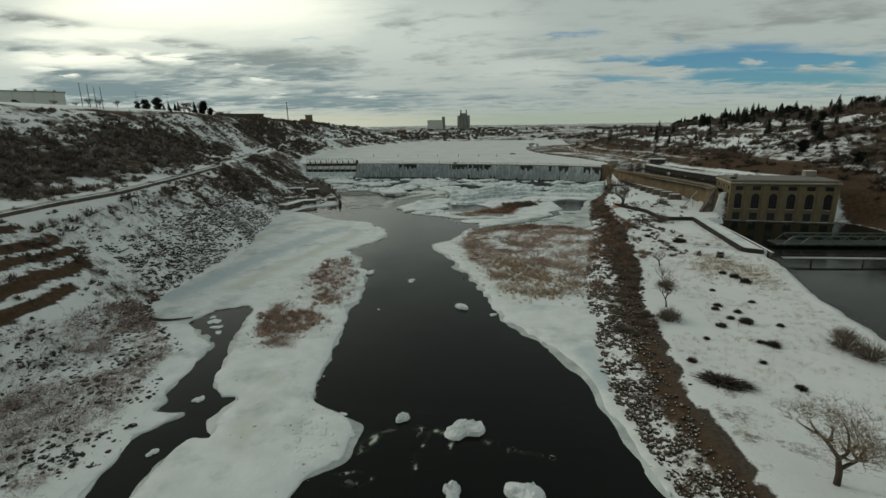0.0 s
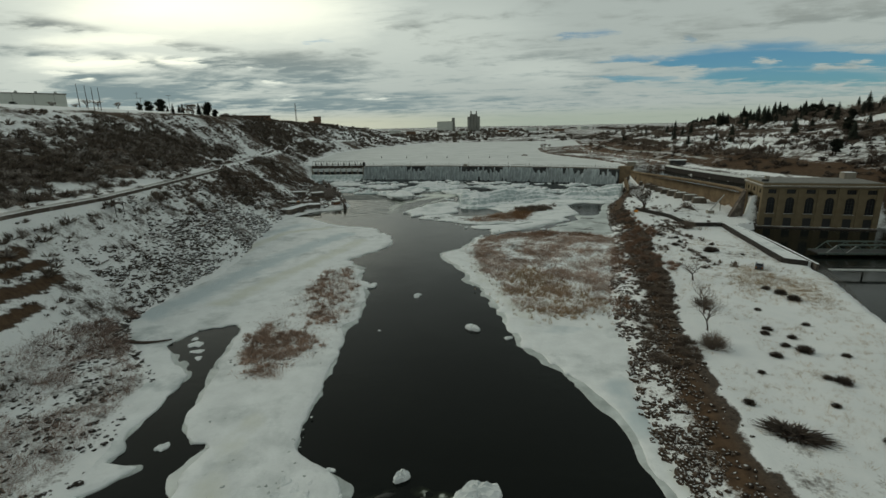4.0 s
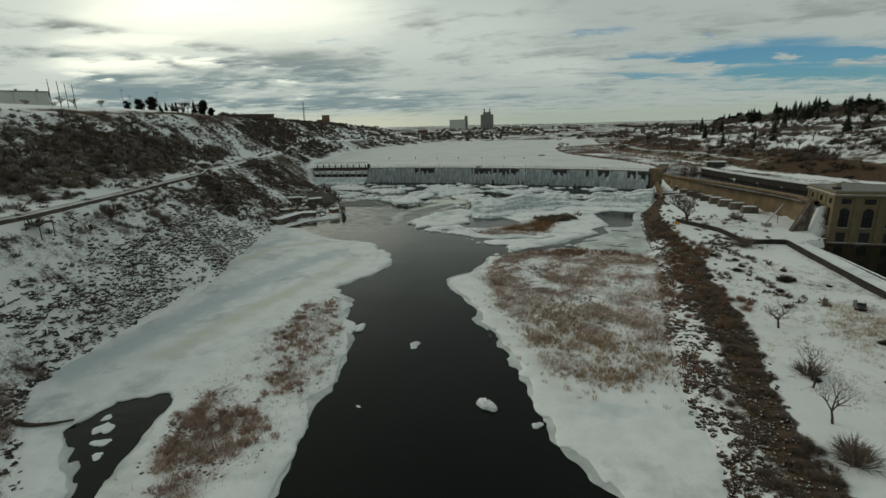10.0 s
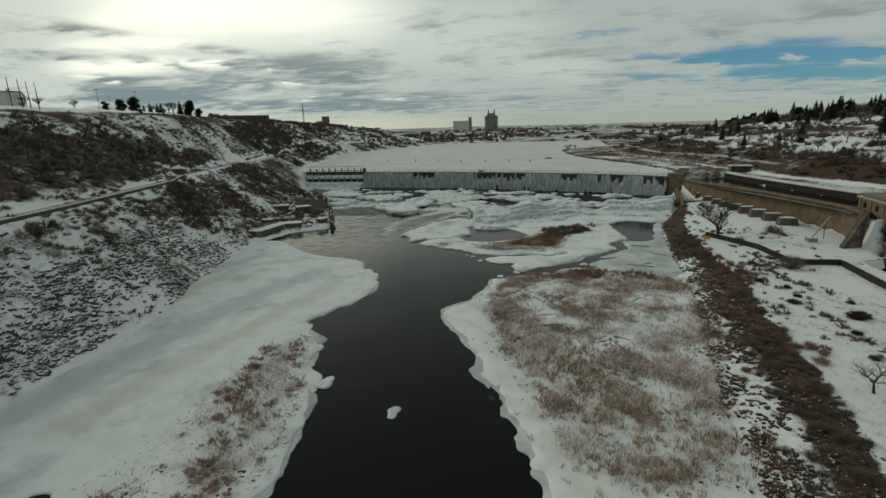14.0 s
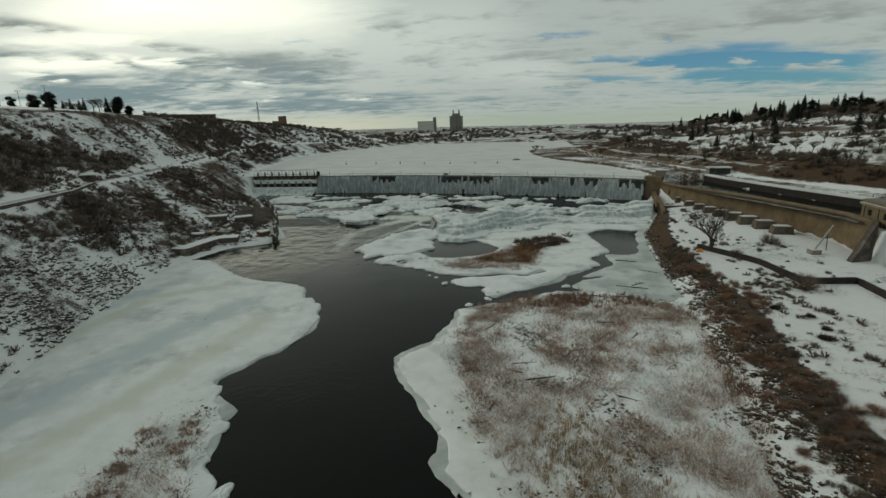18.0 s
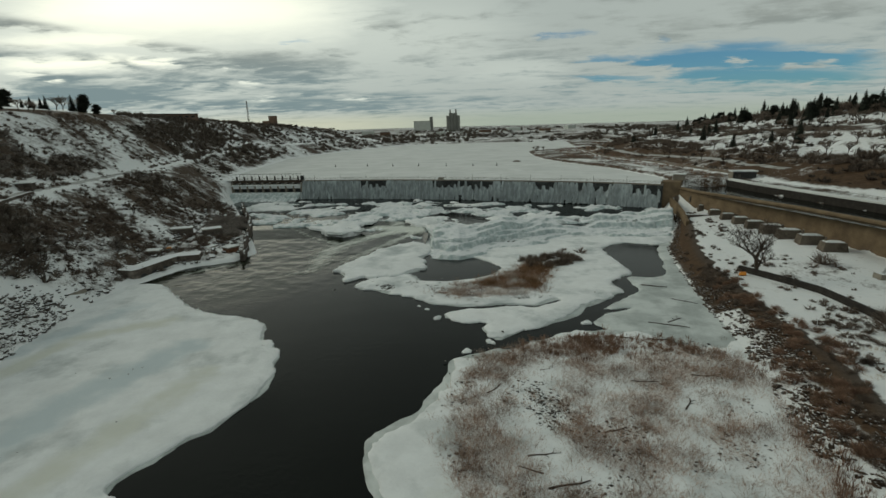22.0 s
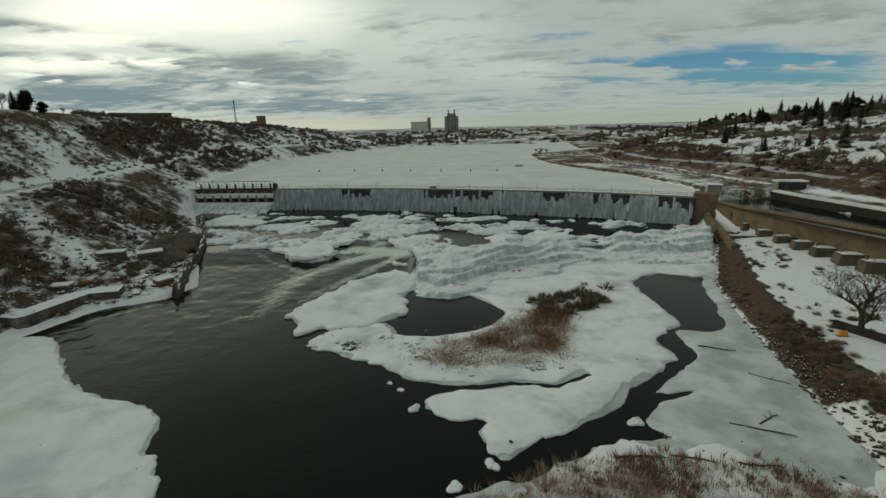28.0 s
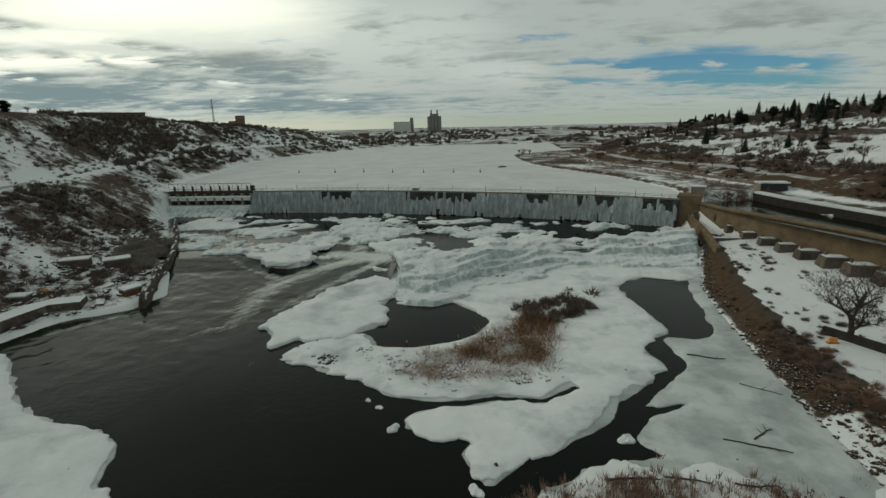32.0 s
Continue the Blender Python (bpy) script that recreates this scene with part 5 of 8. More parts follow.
x, y = strip(foot_r, bench_r, 140, 238, 340, 57, 0.08, 6, a=0.25, b=1.35)
strewn("bank_thicket", FINE, on_ground(x, y), rng.uniform(1.0, 2.5, len(x)), WILLOW, "grey-brown thicket along the top of the rubble bank", "thicket")
x, y = strip(road_l, toe_l, 160, 340, 1000, 58, 0.08, 10, a=0.03, b=0.6)
strewn("slope_thicket", BUSHES, on_ground(x, y), rng.uniform(1.2, 2.8, len(x)), TWIG, "dark red-brown leafless brush below the road", "brush")
x, y = strip(toe_l, foot_l, 250, 345, 420, 53, 0.05, 8, a=-0.1, b=0.8)
strewn("ruin_brush", FAT_BUSHES, on_ground(x, y), rng.uniform(1.0, 2.6, len(x)), TWIG, "grey-brown brush among the ruins beside the rapids", "brush")
x, y = fill([(-112, 330), (-104, 300), (-96, 290), (-88, 290), (-92, 306), (-100, 326)], 260, 54, -0.3, 8)
strewn("grey_thicket", FINE, on_ground(x, y), rng.uniform(2.2, 4.2, len(x)), GREY_TWIG, "dense grey thicket above the ruined wall", "thicket")
x, y = strip(toe_l, foot_l, 250, 350, 420, 55, -0.1, 6, a=-0.2, b=0.95)
strewn("ruin_rubble", ROCKS, on_ground(x, y, 0.1), rng.uniform(0.6, 2.0, len(x)), ROCK, "dark snow-dusted rubble among the ruins", "rubble", tilt=0.3)


def lone_bush(x, y, size, mat, label, name="bush"):
    v, f = DENSE[int(x * 7 + y) % len(DENSE)]
    ob = new(name, raw_mesh(name, v * size * 1.45, f, mat))
    ob.matrix_world = pose(x, y, float(ground_z(x, y)) - 0.05, 0, 0, x * 37 % 360)
    return tagged(ob, label, "bush", group="bushes on the snowy flat")


for bx, by, bs in ((67, 168, 2.6), (68.5, 168.5, 2.0), (66.5, 131, 2.0), (67, 127, 2.2), (65, 134, 1.4), (53, 91, 1.8), (51.5, 92, 1.1), (48.6, 76.5, 1.3), (53.7, 101, 2.0), (51.7, 103, 1.2), (55, 106.7, 1.2), (48, 99, 1.4), (51.2, 108.2, 1.2), (59.3, 99.7, 1.1), (52.7, 110.4, 1.3), (47.6, 84.3, 0.9), (36.5, 84.3, 1.2), (42.8, 93.3, 0.9), (62, 160, 1.4), (60, 176, 1.6), (63, 180, 1.3), (58, 150, 1.2), (71, 176, 1.2), (56, 120, 1.0), (61, 113, 1.1), (46, 120, 1.1), (75, 165, 0.9), (64, 186, 1.4), (60, 190, 1.6)):
    lone_bush(bx, by, bs * 0.76, DARK_TWIG, "small dark leafless bush standing in the snow")
mat_bush = new("juniper_bush", raw_mesh("juniper_bush", DENSE[1][0] * np.array([6.6, 3.6, 2.0]), DENSE[1][1], DARK_TWIG))
mat_bush.matrix_world = pose(38.4, 77.4, float(ground_z(38.4, 77.4)) - 0.05, 0, 0, -30)
tagged(mat_bush, "low spreading dark juniper bush in the snow", "bush", group="bushes on the snowy flat")
x, y = fill([(58, 124), (72, 122), (79, 138), (77, 154), (66, 152), (60, 140)], 2600, 59, -0.05, 8, 2.0)
strewn("straw_grass", SOFT_TUFTS, on_ground(x, y), rng.uniform(0.4, 0.9, len(x)), REED_PALE, "pale straw-coloured grass standing through the snow", "grass")


# ---- trees ----
def bare_tree(name, height, seed, spread=0.55, levels=5, trunk=0.035, mat=BARK, label="", forks=3, low=0.22, crown=TWIG, twig=0.018):
    """A leafless tree: trunk with its main limbs, and a crown of branches and twigs."""
    r = random.Random(seed)
    big, fine = bmesh.new(), ([], [])

    def sliver(a, b, w):
        s = (b - a).cross(Vector((r.gauss(0, 1), r.gauss(0, 1), r.gauss(0, 1)))).normalized() * w
        k = len(fine[0])
        fine[0].extend([a - s, a + s, b])
        fine[1].append((k, k + 1, k + 2))

    def grow(a, d, length, w, lev):
        mid = a + d * length * 0.5 + Vector((r.gauss(0, 1), r.gauss(0, 1), r.gauss(0, 0.5))) * length * 0.05
        d2 = (d + Vector((r.gauss(0, 0.14), r.gauss(0, 0.14), 0.05))).normalized()
        b = mid + d2 * length * 0.5
        if lev <= 2:
            rod(a, mid, w, big, w * 0.85, 6 if lev == 0 else 5)
            rod(mid, b, w * 0.85, big, w * 0.65, 6 if lev == 0 else 5)
        else:
            sliver(a, b, max(w, twig))
        if lev >= levels:
            return
        n = forks + (1 if lev in (1, 2) else 0)
        for i in range(n):
            az = 2 * math.pi * (i + r.random() * 0.7) / n
            out = Vector((math.cos(az), math.sin(az), 0))
            e = (d2 * (1.0 - spread * 0.4) + out * spread * r.uniform(0.7, 1.4) + Vector((0, 0, 0.12))).normalized()
            start = b if i < 2 else mid + (b - mid) * r.random()
            grow(start, e, length * r.uniform(0.62, 0.86), w * 0.62, lev + 1)

    grow(Vector((0, 0, -0.2)), Vector((0, 0, 1)), height * low, height * trunk, 0)
    tree = empty(name)
    part("trunk", big, mat, tree)
    ob = new("crown", raw_mesh("crown", np.array([tuple(p) for p in fine[0]]), np.array(fine[1]), crown))
    ob.parent = tree
    return tagged(tree, label, "tree")


def spruce(name, height, seed, label):
    r = random.Random(seed)
    v, f = [], []
    tiers = 13
    for t in range(tiers):
        u = t / (tiers - 1)
        z, rad = height * (0.06 + 0.88 * u), height * 0.30 * (1 - u) ** 0.7 + 0.12
        for i in range(13):
            a = 2 * math.pi * (i + r.random()) / 13
            rr, w = rad * r.uniform(0.65, 1.15), 0.34 * rad + 0.1
            tip = Vector((math.cos(a) * rr, math.sin(a) * rr, z - rr * r.uniform(0.15, 0.5)))
            side = Vector((-math.sin(a), math.cos(a), 0)) * w
            k = len(v)
            base = Vector((math.cos(a), math.sin(a), 0)) * 0.05 * rr + Vector((0, 0, z + height * 0.05))
            v += [base, tip * 0.62 + base * 0.38 - side, tip, tip * 0.62 + base * 0.38 + side]
            f += [(k, k + 1, k + 2), (k, k + 2, k + 3)]
    k = len(v)
    v += [Vector((0.1, 0, height * 0.85)), Vector((-0.1, 0.1, height * 0.85)), Vector((0, 0, height))]
    f.append((k, k + 1, k + 2))
    tree = empty(name)
    part("trunk", rod((0, 0, -0.3), (0, 0, height * 0.9), height * 0.016, None, 0.03), BARK, tree)
    ob = new("crown", raw_mesh("crown", np.array([tuple(p) for p in v]), np.array(f), NEEDLE))
    ob.parent = tree
    return tagged(tree, label, "tree")


def stand(tree, x, y, turn=0.0, scale=1.0, sink=0.1):
    tree.matrix_world = pose(x, y, float(ground_z(x, y)) - sink, 0, 0, turn) @ Matrix.Scale(scale, 4)
    return tree


stand(bare_tree("cottonwood_tree", 21, 5, 0.58, 7, 0.026, label="large leafless cottonwood beside the concrete parapet", forks=3, low=0.19, crown=DARK_TWIG, twig=0.03), 68.3, 234.4, 20)
stand(bare_tree("cottonwood_tree", 37.0, 9, 0.80, 7, 0.0105, label="wide leafless cottonwood on the snowy flat", forks=3, low=0.09, crown=TAN_TWIG, twig=0.017), 40.0, 56.8, 60)
stand(bare_tree("young_tree", 10.0, 12, 0.8, 5, 0.022, label="small leafless tree beside the rubble bank", low=0.2), 51.0, 139.5)
stand(bare_tree("young_tree", 8.5, 13, 0.5, 5, 0.02, label="slender leafless tree beside the rubble bank", low=0.25), 41.5, 109.0)
stand(bare_tree("young_tree", 9.0, 14, 0.45, 5, 0.018, label="slender leafless tree on the snowy flat", low=0.25), 44.5, 118)
for bx, by, bs in ((39.2, 101, 3.4), (40.0, 103, 2.8), (65.0, 91, 4.0), (66.2, 87, 4.2), (67.5, 95, 3.0), (69.5, 84, 3.0), (46, 122, 3.0), (73.3, 202, 4.2), (76, 206, 3.4), (88, 240, 4.0), (72, 228, 2.8)):
    v, f = FINE[int(bx) % 5]
    ob = new("tall_shrub", raw_mesh("tall_shrub", v * np.array([bs * 1.2, bs * 1.2, bs * 1.35]), f, TWIG))
    ob.matrix_world = pose(bx, by, float(ground_z(bx, by)) - 0.05, 0, 0, bx * 31 % 360)
    tagged(ob, "tall brown leafless shrub standing in the snow", "shrub", group="shrubs on the snowy flat")

BARE = [bare_tree("bare_tree", 9, 70 + k, 0.6, 4, 0.025, label="leafless grey-brown tree on the snowy slope", forks=4, low=0.24, twig=0.045) for k in range(3)]
SPRUCE = [spruce("spruce_tree", 11, 80 + k, "dark green spruce on the snowy hillside") for k in range(3)]


def round_pine(seed):
    tree = empty("pine_tree")
    part("trunk", rod((0, 0, -0.3), (0, 0, 6), 0.2, None, 0.08), BARK, tree)
    rs = np.random.RandomState(seed)
    V, F, n = [], [], 0
    for j in range(7):
        v, f = DENSE[j % 4]
        s_ = rs.uniform(2.6, 4.4)
        V.append(v * np.array([s_, s_, s_ * 1.2]) + np.array([rs.uniform(-1.4, 1.4), rs.uniform(-1.4, 1.4), 0.1 + j * 0.95]))
        F.append(f + n)
        n += len(v)
    ob = new("crown", raw_mesh("crown", np.concatenate(V), np.concatenate(F), NEEDLE))
    ob.parent = tree
    return tagged(tree, "dark round-headed pine on the snowy slope", "tree")


PINE = [round_pine(300 + k) for k in range(2)]
for k, t in enumerate(PINE):
    stand(t, 268 + 9 * k, 440 + 37 * k), tagged(t, group="trees on the hillside")
for k, t in enumerate(BARE):
    stand(t, 170 + 14 * k, 380 + 23 * k), tagged(t, group="trees on the hillside")
for k, t in enumerate(SPRUCE):
    stand(t, 262 + 9 * k, 520 + 27 * k), tagged(t, group="trees on the hillside")
r = random.Random(21)


def plant(src, x, y, s):
    t = copy_thing(src, pose(x, y, float(ground_z(x, y)) - 0.2, 0, 0, r.uniform(0, 360)))
    t.scale = (s, s, s * r.uniform(0.9, 1.2))
    return t


for k in range(190):                                    # the wood along the crest of the far slope
    yy = r.uniform(300, 860)
    xx = float(crest_r(yy)) + r.uniform(-32, 26)
    plant(r.choice(SPRUCE) if fbm(xx, yy, 60, 88) + r.uniform(-0.3, 0.3) > 0.22 else r.choice(PINE) if r.random() < 0.22 else r.choice(BARE), xx, yy, r.uniform(0.8, 1.6))
for k in range(210):                                    # trees down the slope
    yy = r.uniform(290, 780)
    u = r.random()
    xx = float(hill_r(yy)) * (1 - u) + float(crest_r(yy)) * u
    plant(r.choice(SPRUCE) if r.random() < 0.18 else r.choice(BARE), xx, yy, r.uniform(0.55, 1.25))
for k in range(46):                                    # behind the power station
    yy = r.uniform(222, 335)
    u = r.uniform(0.05, 1.0)
    plant(r.choice(BARE) if r.random() < 0.8 else r.choice(PINE), float(hill_r(yy)) * (1 - u) + float(crest_r(yy)) * u, yy, r.uniform(0.6, 1.2))
for k in range(26):                                    # along the embankment and the point
    yy = r.uniform(380, 800)
    plant(r.choice(BARE), float(tail_r(yy)) + r.uniform(4, 30), yy, r.uniform(0.45, 0.9))
for xx, yy, s in ((60, 560, 0.8), (66, 590, 0.9), (64, 612, 0.7), (72, 600, 0.8)):
    plant(BARE[1], xx, yy, s)
for xx, yy, s in ((-255, 272, 0.6), (-192, 323, 0.7), (-188, 326, 0.6), (-204, 315, 0.5), (-197, 320, 0.45), (-200, 318, 0.4), (-226, 330, 0.6), (-186, 331, 0.5)):
    plant(r.choice(PINE) if r.random() < 0.5 else r.choice(BARE), xx, yy, s * r.uniform(0.7, 1.2))
for xx, yy, s in ((-220, 303, 0.85), (-194, 330, 0.9), (-190, 328, 0.8), (-184, 335, 0.6), (-205, 262, 0.9), (-202, 266, 0.8), (-236, 290, 0.7), (-230, 268, 0.8)):
    plant(BARE[0], xx, yy, s)
for xx, yy, s, kind in ((-239, 357, 1.0, 1), (-230, 356, 1.1, 1), (-235, 371, 0.5, 2), (-233, 374, 0.6, 2), (-230, 377, 0.65, 2), (-228, 378, 0.6, 2), (-225, 381, 1.3, 0), (-223, 383, 1.2, 0), (-220, 386, 0.9, 2), (-217, 388, 1.4, 0), (-212, 384, 1.2, 1), (-214, 388, 1.2, 0), (-210, 391, 0.8, 1), (-204, 396, 0.6, 0)):
    plant((BARE, PINE, SPRUCE)[kind][int(xx) % 2], xx, yy, s)
x, y = np.array([r.uniform(-700, 500) for _ in range(2600)]), np.array([r.uniform(925, 1500) for _ in range(2600)])
ok = fbm(x, y, 90, 77) > -0.05
strewn("far_woods", [(v * np.array([1, 1, 1.2]), f) for v, f in FAT_BUSHES], on_ground(x[ok], y[ok], 0.3), rng.uniform(4, 9, int(ok.sum())), SAGE, "dark leafless woods beyond the head of the pool", "woods")
x, y = strip(foot_l, edge_l, 400, 930, 2200, 78, -0.05, 30, a=0.1, b=1.3)
strewn("shore_woods", [(v * np.array([1, 1, 1.2]), f) for v, f in FAT_BUSHES], on_ground(x, y, 0.2), rng.uniform(2, 5, len(x)), SAGE, "dark brush on the bank of the frozen pool", "brush")


# ---- the dam ----
DAM_LINE = [(-91, 378), (-60, 375), (-32, 370), (-7, 364), (17, 356), (40, 348.5), (60, 340), (81.5, 327)]
CREST = 14.1
WHITE_ICE = material("icicle_curtain", (0.43, 0.485, 0.50), 0.45, vary=0.35, scale=0.7, bump=0.5, bump_scale=3, second=(0.20, 0.225, 0.23), second_at=(0.46, 0.64), second_scale=0.9, per_object=0.3, stretch=0.14)
STEEL = material("weathered_steel", (0.10, 0.095, 0.085), 0.6, metal=0.6, vary=0.3, scale=2)
PALE_STEEL = material("galvanised_steel", (0.42, 0.43, 0.42), 0.5, metal=0.4, vary=0.15, scale=2)
WOOD = material("tarred_timber", (0.07, 0.055, 0.045), 0.9, vary=0.3, scale=2, bump=0.3)
STONE_DARK = material("stained_masonry", (0.12, 0.10, 0.085), 0.9, vary=0.35, scale=0.8, bump=0.5, second=(0.25, 0.22, 0.19), second_at=(0.55, 0.7), snow=0.85)
RUST = material("rusty_plate", (0.15, 0.075, 0.045), 0.85, vary=0.35, scale=1.2, snow=0.95)
ORANGE = material("orange_plastic", (0.80, 0.30, 0.04), 0.6, vary=0.12, scale=2)


def line_at(line, s):
    """Place and heading s metres along a line of corner points."""
    for (ax, ay), (bx, by) in zip(line, line[1:]):
        d = math.hypot(bx - ax, by - ay)
        if s <= d or (bx, by) == tuple(line[-1]):
            u = s / d
            return ax + (bx - ax) * u, ay + (by - ay) * u, math.atan2(by - ay, bx - ax)
        s -= d


def line_len(line):
    return sum(math.hypot(b[0] - a[0], b[1] - a[1]) for a, b in zip(line, line[1:]))


def ribbon(line, profile, step=2.0, jitter=0.0, seed=1):
    """A wall or strip: a profile of (out, height) points swept along a line; out is to the right of the way along it."""
    r = random.Random(seed)
    n = max(2, int(line_len(line) / step))
    v, f, m = [], [], len(profile)
    for i in range(n + 1):
        x, y, a = line_at(line, line_len(line) * i / n * 0.99999)
        for o, z in profile:
            o += r.uniform(-jitter, jitter)
            v.append((x + math.sin(a) * o, y - math.cos(a) * o, z))
    for i in range(n):
        for k in range(m - 1):
            q = i * m + k
            f.append((q, q + m, q + m + 1, q + 1))
    f += [tuple(range(m)), tuple(range(n * m, n * m + m))[::-1]]
    return v, f


def piece(name, v, f, mat, parent=None, label="", smooth=False):
    ob = new(name, mesh_of(name, [tuple(p) for p in v], f, mat, smooth))
    if parent:
        ob.parent = parent
    if label:
        tagged(ob, label)
    return ob


DRY_STRETCHES = ((-58, -43), (-19, 13), (31, 41), (48, 52), (56, 63), (71, 82))


def build_dam():
    dam = empty("spillway_dam")
    piece("dam_wall", *ribbon(DAM_LINE, [(3.4, 0.5), (2.6, 4.5), (1.7, 9.0), (1.1, 12.6), (0.9, 13.4), (0.4, 13.9), (-0.4, 13.9), (-1.0, 8.0)], 1.5, 0.12), DAM_FACE, dam)
    piece("crest_cap", *ribbon(DAM_LINE, [(1.1, 13.5), (1.1, 14.0), (0.9, CREST + 0.04), (-0.6, CREST + 0.04), (-0.7, 13.7)], 3.0), CONCRETE, dam, "snow-dusted concrete crest")
    L_ = line_len(DAM_LINE)
    r = random.Random(3)
    # curtains of ice and thin water on the face, with dark gaps
    s = 0.5
    while s < L_ - 0.5:
        w = r.uniform(0.7, 1.5)
        x, y, a = line_at(DAM_LINE, s)
        bare = any(lo < x < hi for lo, hi in DRY_STRETCHES)
        if r.random() < 0.96:
            # tops stop short: dark wall colour stands in for the crest's shadow line
            top = CREST - r.uniform(0.35, 0.8)
            if r.random() < (0.9 if bare else 0.08):
                top = CREST - (1.6 + 2.4 * abs(math.sin(x * 0.9)) + r.uniform(0, 1.2) if bare else r.uniform(1.5, 6.0))
            bot = r.uniform(3.4, 4.6) if r.random() < 0.8 else r.uniform(5, 7.5)
            v, f = [], []
            for lev in range(6):
                u = lev / 5
                z = top + (bot - top) * u
                face = 0.95 + (CREST - z) * 0.215
                half = w * (0.66 if lev else 0.40) * r.uniform(0.85, 1.15)
                lean = r.uniform(-0.12, 0.12)
                for o, d in ((-half, -0.05), (-half * 0.55, 0.10 + 0.25 * u), (0, 0.02 + 0.3 * u), (half * 0.55, 0.12 + 0.3 * u), (half, -0.05)):
                    out = face + d
                    o += lean
                    v.append((x + math.cos(a) * o + math.sin(a) * out, y + math.sin(a) * o - math.cos(a) * out, z))
            for lev in range(5):
                for c in range(4):
                    q = lev * 5 + c
                    f.append((q, q + 5, q + 6, q + 1))
            f.append((0, 1, 2, 3, 4))
            piece("ice_curtain", v, f, WHITE_ICE, dam, "", True)
        s += w * r.uniform(0.52, 0.72)
    # posts with a handrail along the crest
    post = mesh_of("post", *tube_mesh((0, 0, 0), (0, 0, 1.1), 0.05), STEEL)
    pole = mesh_of("pole", *tube_mesh((0, 0, -3.2), (0, 0, 2.6), 0.07), STEEL)
    s, k = 1.5, 0
    while s < L_:
        x, y, a = line_at(DAM_LINE, s)
        ob = new("pole" if k % 5 == 2 else "post", pole if k % 5 == 2 else post)
        out = 1.25 if k % 5 == 2 else 0.5
        ob.parent, ob.location = dam, (x + math.sin(a) * out, y - math.cos(a) * out, CREST)
        s, k = s + 2.9, k + 1
    for z in (CREST + 0.55, CREST + 1.08):
        piece("handrail", *ribbon(DAM_LINE, [(0.53, z - 0.04), (0.53, z + 0.04), (0.47, z + 0.04), (0.47, z - 0.04)], 3.0), STEEL, dam)
    hx, hy, a = line_at(DAM_LINE, L_ * 0.425)
    hb = part("instrument_box", box(2.6, 1.2, 1.1, 0, 0, 0, 0.05), CONCRETE, dam)
    hb.matrix_basis = pose(hx, hy, CREST + 0.04, 0, 0, math.degrees(a))
    return tagged(dam, "long curved spillway dam hung with ice, a handrail along its crest", "dam")


def tube_mesh(a, b, r, sides=6):
    bm = rod(a, b, r, None, None, sides)
    v, f = [tuple(w.co) for w in bm.verts], [tuple(w.index for w in fc.verts) for fc in bm.faces]
    bm.free()
    return v, f


build_dam()


def build_sluice():
    """The gate section at the end of the dam: piers, gates, deck and hoist frame."""
    g = empty("sluice_gates", -91.5, 378.2, 0, 175.7)
    n, w = 9, 4.45
    part("deck", box(n * w + 1, 4.0, 1.5, n * w / 2, -0.5, 12.6, 0.05), WOOD, g)
    part("snow_ledge", box(n * w, 1.6, 0.8, n * w / 2, 2.2, 11.2, 0.25), SNOW, g, "ledge of drifted snow")
    part("sill", box(n * w + 1, 3.2, 5.3, n * w / 2, 3.2, 2.5, 0.4, taper=0.98), FROZEN, g, "frozen spray over the sill")
    bm = bmesh.new()
    rs, rows_ = random.Random(4), []
    for i in range(45):
        rows_.append([bm.verts.new((i * n * w / 44, q + rs.uniform(-0.5, 0.5) * (q > 5), h + rs.uniform(-0.35, 0.35))) for q, h in ((4.2, 7.6), (5.6, 6.8), (7.5, 5.2), (10, 4.2), (13.5, 3.4), (17, 2.4))])
    for a_, b_ in zip(rows_, rows_[1:]):
        for k in range(5):
            bm.faces.new((a_[k], b_[k], b_[k + 1], a_[k + 1]))
    part("frozen_apron", bm, FALL_ICE, g, "sloping apron of frozen spray")
    for i in range(n + 1):
        part("pier", box(0.9, 3.4, 11.0, i * w, 0.6, 2.0, 0.05), CONCRETE, g)
    for i in range(n):
        part("gate", box(w - 0.95, 0.4, 5.0, (i + 0.5) * w, 0.4, 6.5), DARK, g)
        part("lintel", box(w - 0.9, 0.9, 1.7, (i + 0.5) * w, 1.7, 9.8, 0.2), SNOW, g)
    part("control_box", box(1.6, 1.6, 2.4, -0.2, 0, 14.1, 0.05), DARK, g)
    for i in range(2 * n + 1):
        part("frame_post", rod((i * w / 2, 0.9, 14.0), (i * w / 2, 0.9, 17.6), 0.07), STEEL, g)
    for z in (15.1, 17.6):
        part("frame_beam", box(n * w, 0.16, 0.18, n * w / 2, 0.9, z - 0.1), STEEL, g)
    for i in range(n):
        part("hoist", box(0.55, 0.7, 2.3, (i + 0.5) * w, 0.0, 14.1, 0.06), STEEL, g)
    return tagged(g, "row of iced-up sluice gates below a steel hoist frame", "sluice gates")


build_sluice()

